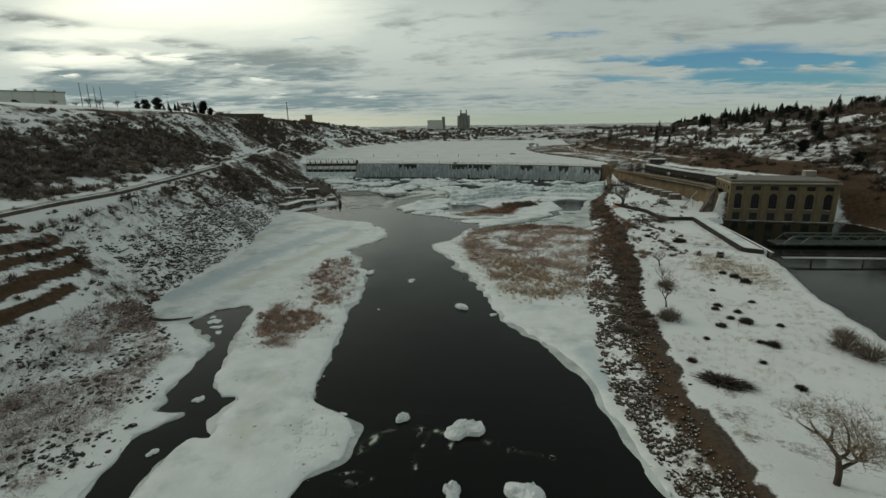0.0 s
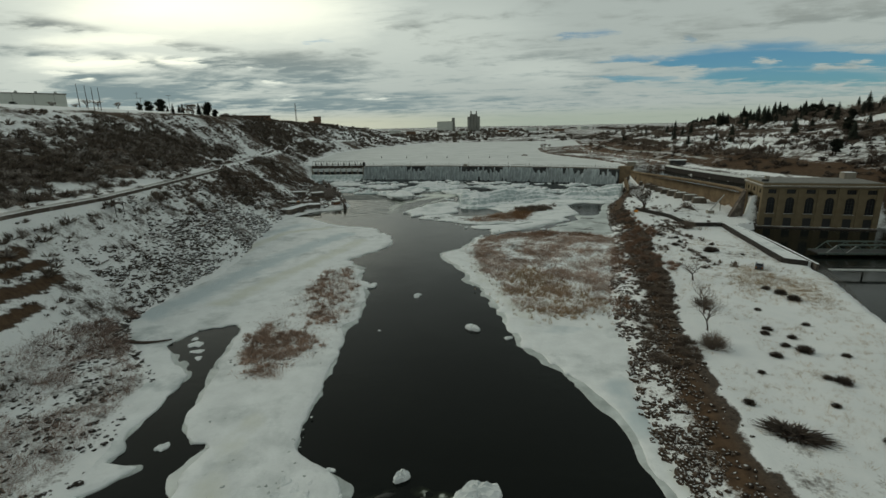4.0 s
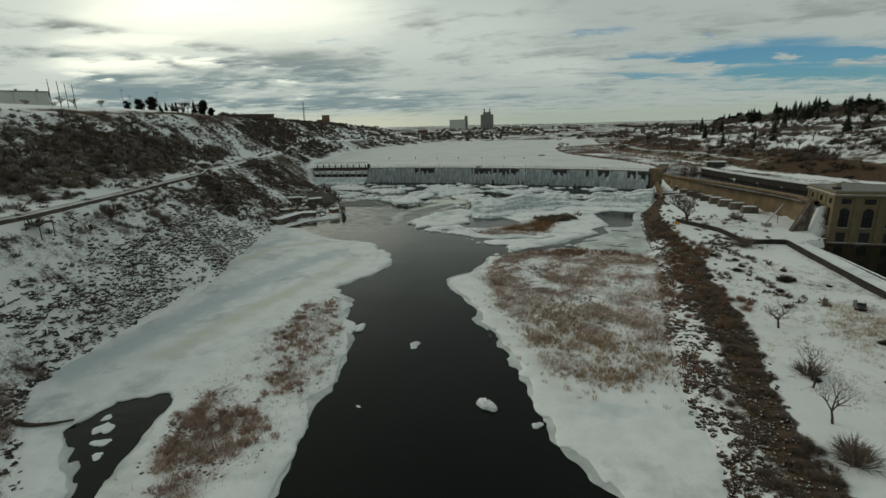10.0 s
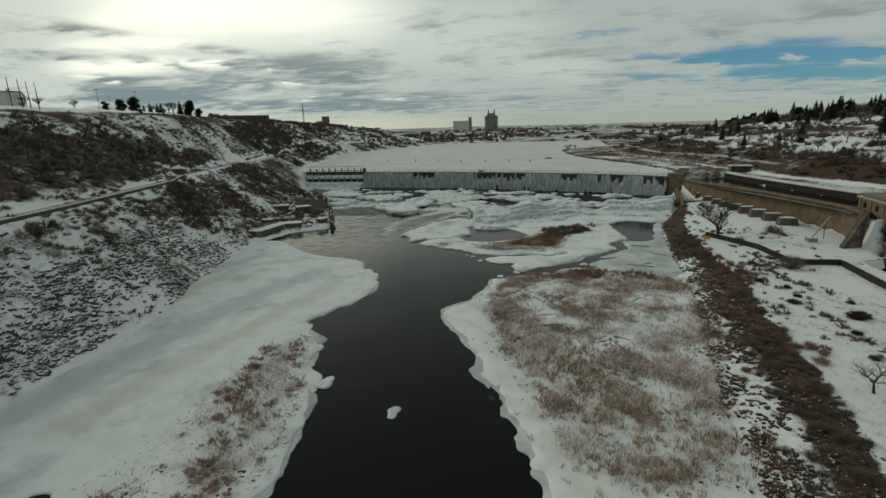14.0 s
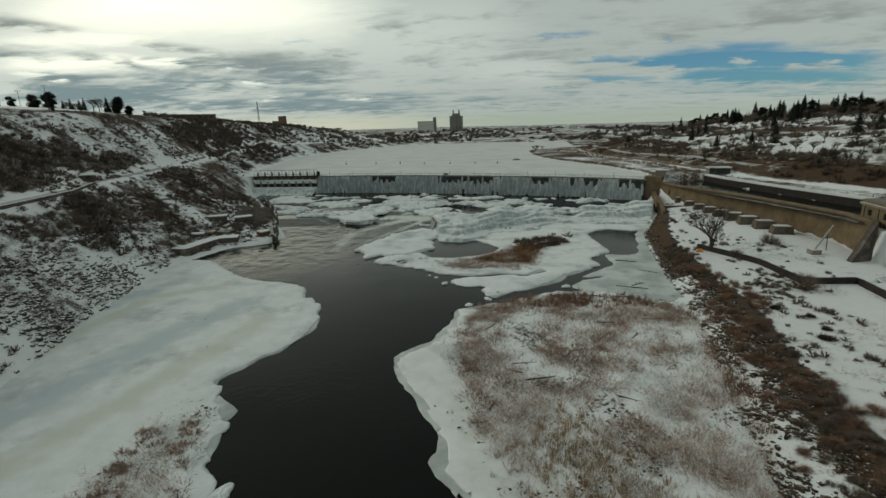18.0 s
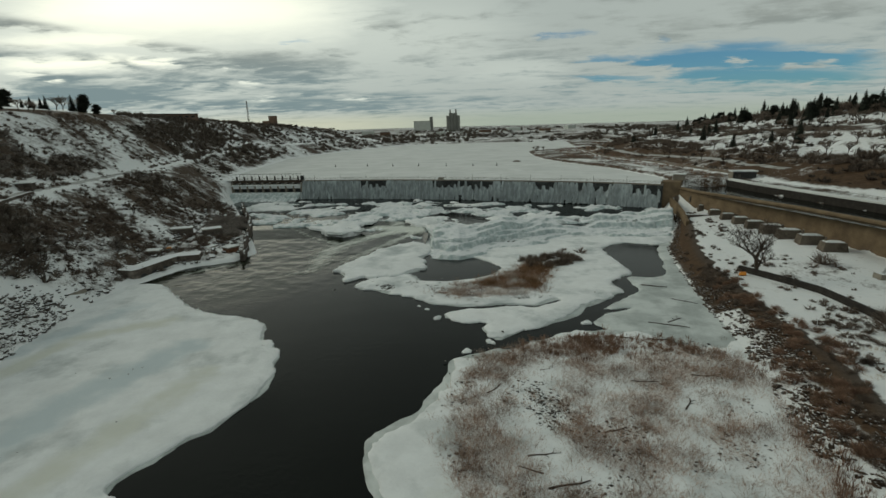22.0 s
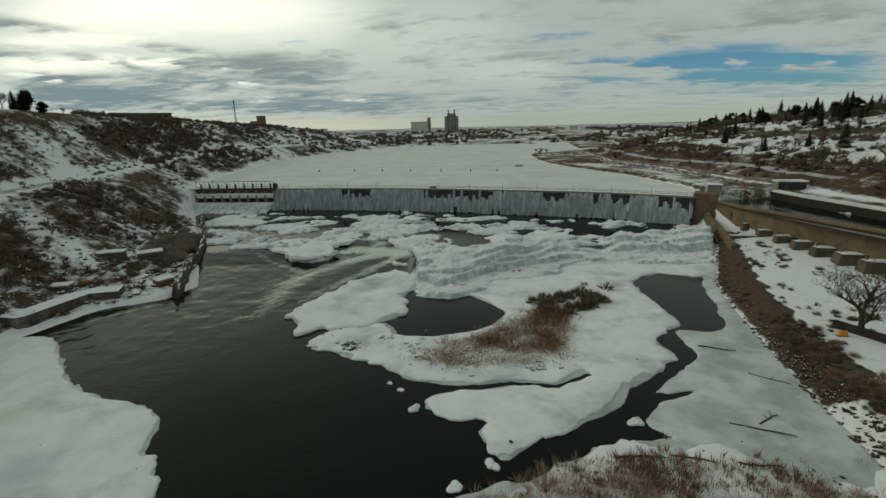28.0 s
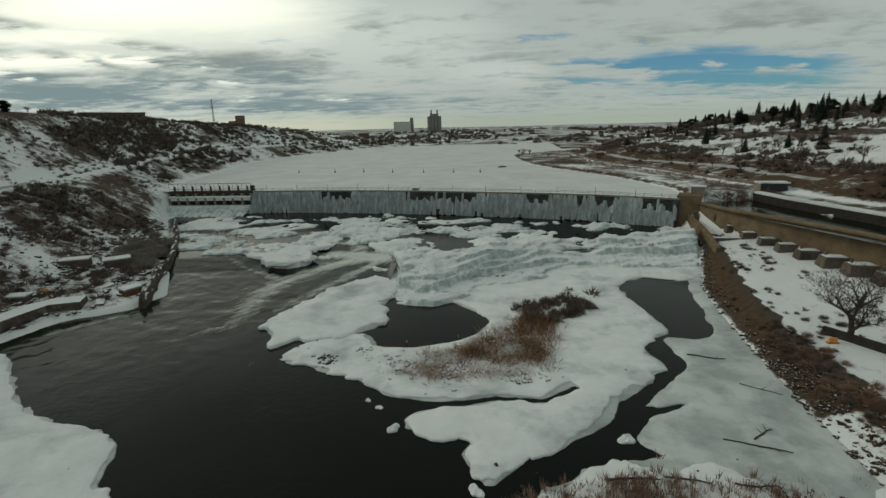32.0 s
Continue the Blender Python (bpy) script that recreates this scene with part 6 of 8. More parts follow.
# water above the falls, between the lip and the dam, and the rapids below it
def foam_material():
    """Dark water that turns murky and then white where 'foam' on the mesh is high, in streaks along the current."""
    m = water_material("foaming_water", (0.0025, 0.0035, 0.0027), 0.10, 0.07, (0.006, 0.008, 0.006))
    nt = m.node_tree
    N, L = nt.nodes.new, nt.links.new
    bsdf = nt.nodes["Principled BSDF"]
    base = bsdf.inputs["Base Color"].links[0].from_socket
    geo, turn, mp, n, n2 = N("ShaderNodeNewGeometry"), N("ShaderNodeMapping"), N("ShaderNodeMapping"), N("ShaderNodeTexNoise"), N("ShaderNodeTexNoise")
    turn.inputs["Rotation"].default_value = (0, 0, radians(33))
    mp.inputs["Scale"].default_value = (0.42, 0.085, 0.1)
    for q, sc in ((n, 1.3), (n2, 0.35)):
        q.inputs["Scale"].default_value, q.inputs["Detail"].default_value, q.inputs["Roughness"].default_value, q.inputs["Distortion"].default_value = sc, 9, 0.66, 0.9
    L(geo.outputs["Position"], turn.inputs[0]), L(turn.outputs[0], mp.inputs[0]), L(mp.outputs[0], n.inputs[0]), L(geo.outputs["Position"], n2.inputs[0])
    at = N("ShaderNodeAttribute")
    at.attribute_name = "foam"

    def op(kind, p, q, r_=None):
        k = N("ShaderNodeMath")
        k.operation = kind
        for i, v in enumerate((p, q, r_)):
            if v is None:
                continue
            if isinstance(v, (int, float)):
                k.inputs[i].default_value = v
            else:
                L(v, k.inputs[i])
        return k.outputs[0]

    def ramp(src, lo, hi):
        rg = N("ShaderNodeMapRange")
        rg.inputs[1].default_value, rg.inputs[2].default_value = lo, hi
        L(src, rg.inputs[0])
        return rg.outputs[0]

    def blend(f_, p, q):
        mx = N("ShaderNodeMix")
        mx.data_type = "RGBA"
        L(f_, mx.inputs[0]), L(p, mx.inputs[6])
        mx.inputs[7].default_value = (*q, 1)
        return mx.outputs[2]

    mixed = op("ADD", op("MULTIPLY", n.outputs[0], 0.65), op("MULTIPLY", n2.outputs[0], 0.35))
    murk = blend(ramp(op("ADD", op("MULTIPLY", at.outputs["Fac"], 1.2), op("MULTIPLY", mixed, 0.8)), 0.62, 1.35), base, (0.030, 0.036, 0.022))
    white = blend(ramp(op("MULTIPLY_ADD", at.outputs["Fac"], 0.70, mixed), 0.92, 1.25), murk, (0.62, 0.65, 0.60))
    L(white, bsdf.inputs["Base Color"])
    return m


FOAM = foam_material()
CURRENTS = (([(-19, 302), (-30, 299), (-38, 293), (-47, 280), (-48, 265), (-46, 255), (-53, 246)], 4.6, 1.15, 0.6), ([(-21, 297), (-27, 288), (-34, 274), (-41, 260), (-47, 250)], 3.0, 1.0, 0.55), ([(-92, 350), (-90, 330), (-85, 305), (-80, 280), (-72, 260), (-62, 248)], 5.0, 0.28, 0.3), ([(-84, 250), (-78, 256), (-72, 260)], 3.6, 0.7, 0.6), ([(-38, 306), (-30, 304), (-20, 299)], 4.5, 1.1, 1.2), ([(-73, 306), (-62, 294), (-50, 286), (-44, 278)], 2.6, 0.6, 0.8), ([(-34, 320), (-30, 310)], 4.0, 0.6, 0.9), ([(-9, 279), (-12, 271), (-13, 262)], 2.0, 0.8, 0.5), ([(-100, 355), (-70, 350), (-48, 352)], 5.0, 0.15, 0.1))


def foam_at(x, y):
    """How much the water foams at places x, y (arrays)."""
    x, y = np.asarray(x, float), np.asarray(y, float)
    out = np.zeros(np.shape(x))
    for line, wide, s0, s1 in CURRENTS:
        n = len(line) - 1
        for k in range(n):
            (ax, ay), (bx, by) = line[k], line[k + 1]
            dx, dy = bx - ax, by - ay
            t = np.clip(((x - ax) * dx + (y - ay) * dy) / (dx * dx + dy * dy), 0, 1)
            d = np.hypot(x - ax - t * dx, y - ay - t * dy)
            out = np.maximum(out, (s0 + (s1 - s0) * (k + t) / n) * np.exp(-(d / (wide * (1 + 0.5 * (k + t) / n))) ** 2))
    pool = np.clip((x + 96) / 8, 0, 1) * np.clip((-30 - x - np.clip(246 - y, 0, 40) * 0.5) / 20, 0, 1) * np.clip((y - 214) / 26, 0, 1) * np.clip((330 - y) / 20, 0, 1)
    return np.maximum(out, 0.46 * pool) * np.clip((y - 206) / 14, 0, 1)


def water_sheet(name, v, f, label, category):
    ob = piece(name, v, f, FOAM, None, "", True)
    p = np.array(v)
    at = ob.data.attributes.new("foam", "FLOAT", "POINT")
    at.data.foreach_set("value", foam_at(p[:, 0], p[:, 1]).astype(np.float32))
    return tagged(ob, label, category, kind="structure")


def build_upper_water():
    v, f, cols, rows = [], [], 150, 34
    for i in range(cols + 1):
        x = -124 + (88 + 124) * i / cols
        y0, y1 = float(lip_y(x)) + 0.6, float(dam_y(x)) - 1.5
        for j in range(rows + 1):
            v.append((x, y0 + (y1 - y0) * j / rows, 2.3 + UPPER_RISE * min(1.0, (0.6 + (y1 - y0) * j / rows) / (y1 - y0 + 2.1))))
    m = rows + 1
    f = [(i * m + j, (i + 1) * m + j, (i + 1) * m + j + 1, i * m + j + 1) for i in range(cols) for j in range(rows)]
    water_sheet("upper_water", v, f, "shallow dark water between ice below the dam", "water")


build_upper_water()


def build_rapids():
    drop = curve_of((-60, 0.0), (-46, 0.05), (-30, 0.3), (-12, 0.9), (-5, 1.7), (0, 2.25), (4, 2.3))
    right = curve_of((204, -50), (225, -44), (240, -36), (255, -32), (270, -27), (280, -21), (290, -16), (305, -15), (322, -18))
    rows, cols = 190, 100
    j, u = np.meshgrid(np.arange(rows + 1), np.arange(cols + 1) / cols, indexing="ij")
    y = np.full(u.shape, 204.0)
    for _ in range(4):
        x = foot_l(y) - 1 + (right(y) - foot_l(y) + 1) * u
        y = 204 + (lip_y(x) + 3.0 - 204) * j / rows
    rim = np.minimum(1, (1 - u) * 12) * np.minimum(1, j / 10)
    z = drop(y - lip_y(x)) + 0.018 - 0.03 * (1 - rim) + fbm(x * 0.9 + y * 0.4, y * 0.9, 2.8, 91) * (0.006 + 0.24 * foam_at(x, y)) * rim
    v = np.stack([x, y, z], -1).reshape(-1, 3).tolist()
    m = cols + 1
    f = [(j * m + i, j * m + i + 1, (j + 1) * m + i + 1, (j + 1) * m + i) for j in range(rows) for i in range(cols)]
    water_sheet("rapids", v, f, "green-grey rapids streaked with white foam below the falls", "rapids")


build_rapids()


RIFFLE_LINES = ((-9.8, 67.9, -12.1, 65.6, 0.7), (-12.1, 65.6, -13.7, 62.6, 0.9), (-7.0, 67.9, -2.7, 66.9, 0.8), (2.8, 65.4, 6.2, 63.9, 0.7), (6.2, 63.9, 11.4, 62.6, 0.55), (-13.9, 56.4, -11.1, 57.8, 0.5), (-15.7, 58.4, -12.4, 59.0, 0.4), (-6.8, 62.9, -6.0, 59.8, 0.35), (-5.0, 67.1, -5.4, 64.1, 0.5), (-1.5, 66.6, -2.2, 63.5, 0.4))


def build_riffle():
    """Shallow wedges of broken water behind the rocks near the start."""
    x, y = np.meshgrid(np.linspace(-20, 21, 150), np.linspace(51, 74, 90), indexing="ij")
    foam = np.zeros(x.shape)
    for ax, ay, bx, by, w in RIFFLE_LINES:
        t = np.clip(((x - ax) * (bx - ax) + (y - ay) * (by - ay)) / ((bx - ax) ** 2 + (by - ay) ** 2), 0, 1)
        d = np.hypot(x - ax - t * (bx - ax), y - ay - t * (by - ay))
        foam = np.maximum(foam, 0.72 * np.exp(-(d / w) ** 2))
    foam = np.clip(foam * (0.85 + 1.6 * fbm(x * 2, y, 1.6, 45)), 0, 1)
    rim = np.clip(np.minimum(np.minimum(x + 20, 21 - x), np.minimum(y - 51, 74 - y)) / 3, 0, 1)
    z = 0.02 - 0.035 * (1 - rim) + fbm(x, y, 1.6, 44) * (0.012 + 0.12 * foam) * rim
    n = x.shape[1]
    f = [(i * n + j, (i + 1) * n + j, (i + 1) * n + j + 1, i * n + j + 1) for i in range(x.shape[0] - 1) for j in range(n - 1)]
    ob = piece("riffle", np.stack([x, y, z], -1).reshape(-1, 3).tolist(), f, FOAM, None, "", True)
    at = ob.data.attributes.new("foam", "FLOAT", "POINT")
    at.data.foreach_set("value", (foam * rim).ravel().astype(np.float32))
    tagged(ob, "riffle of broken water behind dark rocks", "riffle", kind="structure")


build_riffle()
PILLAR_ICE = material("ribbed_fall_ice", (0.50, 0.55, 0.545), 0.35, vary=0.3, scale=0.9, bump=0.6, bump_scale=4, second=(0.70, 0.73, 0.73), second_at=(0.42, 0.6), second_scale=0.5, per_object=0.2)


def build_falls():
    """Frozen curtains along the lip of the ledge, with pillars of ice before them."""
    falls = empty("frozen_falls")
    r = random.Random(9)
    x = -18.5
    while x < 80:
        strong = 0.55 + 0.5 * float(fbm(x, 1.0, 9, 27)) + (0.45 if x > 44 else -0.2)
        if strong > 0.42:
            y = float(lip_y(x)) + 1.3 * float(fbm(x, 3.0, 6, 15)) - r.uniform(0.2, 1.2)
            top = max(2.0, float(ground_z(x, y + 3.0, False))) + r.uniform(-0.1, 0.6) * strong
            wide = r.uniform(0.45, 0.95) * min(1.3, strong)
            v, f, sides, lev = [], [], 9, 7
            for k in range(lev):
                u = k / (lev - 1)
                rad = wide * (0.35 + 0.65 * math.sin(math.pi * min(0.5, u * 1.4))) * (1.0 if u < 0.8 else 1.25) if u > 0 else wide * 0.3
                for i in range(sides):
                    t = 2 * math.pi * i / sides
                    q = rad * (1 + 0.28 * math.cos(3 * t + x) + r.uniform(-0.1, 0.1))
                    v.append((x + q * math.cos(t), y - 0.5 * u + q * math.sin(t) * 0.8, top + (-0.2 - top) * u))
            f = [(k * sides + i, k * sides + (i + 1) % sides, (k + 1) * sides + (i + 1) % sides, (k + 1) * sides + i) for k in range(lev - 1) for i in range(sides)] + [tuple(range(sides))]
            piece("ice_pillar", v, f, PILLAR_ICE, falls, "", True)
        x += r.uniform(0.55, 1.5)
    return tagged(falls, "low frozen waterfall with ribbed blue-white ice curtains along a rock ledge", "frozen waterfall")


build_falls()

# lumps of ice and snow on the shelf above and below the falls
def lump_shape(seed):
    bm = bmesh.new()
    bmesh.ops.create_icosphere(bm, subdivisions=2, radius=0.5)
    r = random.Random(seed)
    o = Vector((r.random() * 50, r.random() * 50, r.random() * 50))
    for v in bm.verts:
        n = noise.noise(v.co * 2.6 + o) * 0.22
        v.co *= 1 + n
        v.co.z = max(v.co.z, -0.12) * 0.62 + 0.07
    v = np.array([tuple(w.co) for w in bm.verts])
    f = np.array([[w.index for w in fc.verts] for fc in bm.faces])
    bm.free()
    return v, f


LUMPS = [lump_shape(s) for s in range(6)]
r2 = np.random.RandomState(5)


def build_ice_field():
    """The stepped mass of ice over the falls and the broken ice above them."""
    step = 0.5
    gx, gs = np.arange(-112, 81, step), np.arange(-19, 62, step)
    x, s_ = np.meshgrid(gx, gs)
    y = lip_y(x) + s_
    room = dam_y(x) - lip_y(x)
    across = np.clip(s_ / room, 0, 1)
    level = np.where(s_ > -1, 2.3 + UPPER_RISE * across, 0.0)
    fine_, flute = fbm(x, y, 2.6, 203, 3), np.abs(fbm(x, y * 0.2, 1.9, 202, 2))
    fall = np.interp(s_ + 3.5 * fbm(x, y, 14, 201), (-18, -13, -6), (-0.6, 0.25, 0.55))
    for k, (s0, rise, seed) in enumerate(((-9.5, 0.7, 210), (-6.0, 1.2, 211), (-3.0, 1.1, 212), (0.5, 1.3, 213), (4.5, 0.9, 214), (7.5, 0.6, 215))):
        strong = np.clip(0.75 + 1.1 * fbm(x, y * 0.3, 15, seed + 20, 3), 0.1, 1.5)
        slope = np.clip(1.2 + 5.0 * fbm(x, y * 0.3, 11, seed + 40, 2), 0.35, 5.0)
        line = s_ - s0 + 6.5 * fbm(x, y * 0.5, 20, seed, 3) + (1.8 * flute + 0.9 * fine_) * np.clip(1.6 - 0.3 * slope, 0.2, 1)
        fall = fall + rise * strong * np.clip(line / slope + 0.5, 0, 1)
    right_ = np.clip((x - 42) / 6, 0, 1)
    fall = np.where(s_ > -4, fall + 0.9 * right_ * np.clip((s_ + 2.5 + 2.4 * flute + 2 * fbm(x, y, 8, 216)) / 0.7, 0, 1), fall - 0.5 * right_)
    fall = fall - np.clip((s_ - 9 + 5 * fbm(x, y, 9, 217)) / 5, 0, 1) * 4
    fall = np.where(x < -13, fall - np.clip((-13 - x) / 4, 0, 1) * 5, fall)
    isles = fbm(x, y * 1.5, 12, 8, 5) - 0.10 - 0.30 * np.clip((across - 0.72) / 0.2, 0, 1) - 0.10 * np.clip((-36 - x) / 14, 0, 1)
    broken = np.clip(0.55 * np.round(1.8 * np.abs(fbm(x, y, 3.4, 204, 3)) * 2) / 2 + 0.25 * fine_, -0.3, 1.0)
    isle = 2.3 + UPPER_RISE * across + 0.75 * np.tanh(isles * 5) + broken * (isles > -0.1) - 2.0 * (s_ < 2.5)
    z = np.maximum(fall + 0.30 * fine_ + 0.32 * np.clip(broken, 0, 1), isle)
    z = z - np.clip((-14.5 - s_) / 3.5, 0, 1) * 3.0
    z = np.where((s_ > room - 7) | (x < foot_l(y) + 3) | (x > foot_r(y) - 1.0), -2.0, z)
    v = np.stack([x, y, z], -1).reshape(-1, 3)
    nx = len(gx)
    i = np.arange(x.size).reshape(x.shape)
    f = np.stack([i[:-1, :-1], i[:-1, 1:], i[1:, 1:], i[1:, :-1]], -1).reshape(-1, 4)
    keep = (z > level - 0.35).ravel()[f].any(1)
    ob = new("falls_ice", raw_mesh("falls_ice", v, f[keep], FALL_ICE, True))
    tagged(ob, "stepped white and blue-grey ice over the frozen falls and the shallows above", "ice", kind="structure")


build_ice_field()
x = r2.uniform(-16, 78, 130)
y = lip_y(x) - r2.uniform(0.5, 9, 130)
ok = x < foot_r(y) - 1
x, y = x[ok], y[ok]
strewn("fall_lumps", LUMPS, np.stack([x, y, np.maximum(ground_z(x, y), 0.1) - 0.05], -1), r2.uniform(0.7, 2.6, len(x)), FROZEN, "lumps of frozen spray below the falls", "ice lumps", squash=0.6, smooth=True)
x, y = r2.uniform(-30, 74, 160), r2.uniform(272, 312, 160)
ok = np.abs(y - lip_y(x)) < 7
strewn("ledge_rocks", ROCKS, np.stack([x[ok], y[ok], np.maximum(ground_z(x[ok], y[ok]), 0.1)], -1), r2.uniform(0.4, 1.3, int(ok.sum())), ROCK, "dark rocks showing through the ice at the ledge", "rocks", tilt=0.3)

x = r2.uniform(-17, 79, 40)
y = lip_y(x) + r2.uniform(-2.5, 3.5, 40)
ok = x < foot_r(y) - 1
x, y = x[ok], y[ok]
strewn("fall_mounds", LUMPS, np.stack([x, y, np.maximum(ground_z(x, y), 0.6) - 0.5], -1), r2.uniform(2.2, 6.0, len(x)), PILLAR_ICE, "swollen mounds of ice along the frozen ledge", "ice mounds", squash=0.62, smooth=True)
SNOW_ISLANDS = (((-112, 353), (-104, 343), (-94, 340), (-82, 346), (-77, 356), (-86, 366), (-104, 366)), ((-79, 337), (-70, 331), (-62, 337), (-52, 342), (-58, 349), (-70, 346)), ((-45, 350), (-36, 344), (-22, 342), (-15, 346), (-21, 353), (-35, 355)), ((-11, 343), (-4, 340), (5, 342), (2, 347), (-8, 348)), ((-74, 320), (-68, 312), (-65, 303), (-58, 300), (-53, 293), (-47, 292), (-42, 298), (-44, 306), (-40, 313), (-38, 324), (-44, 327), (-50, 336), (-58, 331), (-66, 334)), ((-27, 312), (-18, 301), (-9, 298), (-5, 307), (-8, 316), (-16, 320), (-24, 317)), ((8, 312), (14, 300), (22, 301), (28, 306), (40, 309), (44, 316), (34, 317), (38, 326), (26, 324), (20, 316), (14, 319)), ((50, 314), (60, 309), (72, 311), (66, 316), (58, 316)))
for k, pts in enumerate(SNOW_ISLANDS):
    cx, cy = np.mean(np.array(pts), 0)
    shelf("snow_island", pts, 2.6 + UPPER_RISE * float((cy - lip_y(cx)) / (dam_y(cx) - lip_y(cx))), SNOW, 70 + k, 1.6, "low snow-covered ice island in the shallow water below the dam", "ice island", rim=0.01, rough=1.1, slab=2.9, jagged=1.7, grid=1.1).children[0].location.z = 2.2


def floe_shape(seed, size, tall):
    """A broken plate or lump of ice: uneven outline, rough snowy top, undercut edge."""
    rs = np.random.RandomState(seed + 500)
    sides, rings = 22, 5
    ang = np.linspace(0, 2 * np.pi, sides, endpoint=False)
    rad = 0.5 * (1 + 0.22 * np.cos(2 * ang + rs.uniform(0, 6)) + 0.14 * np.cos(3 * ang + rs.uniform(0, 6)) + 0.08 * np.cos(5 * ang + rs.uniform(0, 6)) + rs.uniform(-0.05, 0.05, sides))
    v, f = [], []
    for share, h in ((0.93, -0.3), (1.0, 0.12), (0.93, 0.62), (0.66, 0.92), (0.34, 1.0)):
        for k in range(sides):
            q = rad[k] * share * size
            top = tall * size * 0.55 * h * (1 + (rs.uniform(-0.3, 0.3) if h > 0.5 else 0))
            v.append((q * np.cos(ang[k]), q * np.sin(ang[k]) * 0.8, top))
    v.append((0, 0, tall * size * 0.55))
    for j in range(rings - 1):
        for k in range(sides):
            m = (k + 1) % sides
            f.append((j * sides + k, j * sides + m, (j + 1) * sides + m, (j + 1) * sides + k))
    f += [((rings - 1) * sides + k, (rings - 1) * sides + (k + 1) % sides, rings * sides) for k in range(sides)]
    return v, f


def floe(x, y, size, seed, z=0.0, label="loose snow-topped ice floe in the dark water", mat=None, tall=0.5):
    ob = new("ice_floe", mesh_of("ice_floe", *floe_shape(seed, size, tall), mat or SNOW))
    ob.matrix_world = pose(x, y, z, 0, 0, seed * 47)
    return tagged(ob, label, "ice floe", group="ice floes in the river")


for k, (fx, fy, fs, ft) in enumerate(((-9.1, 69.9, 2.0, 0.7), (-0.2, 67.6, 5.0, 0.35), (-16.3, 132.8, 2.6, 0.25), (-2.2, 113.5, 2.9, 0.5), (4.9, 109.2, 1.5, 0.4), (-29.2, 139.8, 3.2, 0.3), (-30.6, 137.9, 1.6, 0.3), (-21.1, 111.8, 0.7, 0.3), (6.9, 56.0, 4.2, 0.5), (-1.3, 56.0, 2.6, 0.7), (-55.5, 103.5, 3.0, 0.15), (-51.6, 98.0, 1.6, 0.2), (-53.4, 100.6, 2.2, 0.15), (-40.3, 61.0, 1.4, 0.4), (-41.4, 73.4, 1.9, 0.25), (-37.6, 60.8, 0.8, 0.3), (-7.8, 215.2, 1.9, 0.4), (22.9, 212.3, 2.3, 0.3), (2.9, 203.4, 2.0, 0.3), (-1.5, 199.6, 2.0, 0.25), (-10.5, 220.5, 1.2, 0.3), (-12.5, 222.5, 1.0, 0.3), (-15.5, 66, 1.4, 0.4), (-18, 70.6, 1.1, 0.4), (-57.2, 106, 1.6, 0.15))):
    floe(fx, fy, fs, k, tall=ft)
for k in range(16):                                    # broken crust pushed up along the tip of the shelf
    a_ = k * 2.4
    floe(-20.5 + 3.6 * math.cos(a_) * (0.3 + 0.05 * k), 64.5 + 4.4 * math.sin(a_) * (0.3 + 0.05 * k), 0.8 + 0.09 * (k * 7 % 11), 60 + k, 0.36, "small broken plate of crusted ice lying on the shelf", None, 0.16)
x, y = fill([(-34, 62), (-22, 52), (-17, 60), (-22, 74), (-28, 90), (-36, 84)], 420, 29, 0.05, 6)
strewn("crust_chips", SMALL_ROCKS, on_ice(x, y, 0.33), r2.uniform(0.15, 0.6, len(x)), SLUSH, "grey chips of broken crust on the shelf ice", "ice chips", squash=0.35)
WET_ROCK = material("wet_river_rock", (0.03, 0.028, 0.025), 0.3, vary=0.3, scale=1.0, bump=0.4)
for k, (fx, fy, fs) in enumerate(((-13.5, 63.5, 1.1), (-10.5, 67.0, 1.6), (-6.4, 66.4, 1.4), (5.5, 63.9, 1.2), (9.7, 63.0, 1.0), (-13.3, 56.9, 1.6), (-6.5, 61.1, 0.9), (3.6, 64.6, 1.0), (-35.3, 234.7, 1.3))):
    v, f = ROCKS[k % 6]
    ob = new("river_rock", raw_mesh("river_rock", v * np.array([fs * 1.5, fs * 0.8, fs * 0.5]), f, WET_ROCK))
    ob.matrix_world = pose(fx, fy, -0.18, 0, 0, 30 * k)
    tagged(ob, "dark wet rock breaking the river surface", "rock", group="rocks in the river")


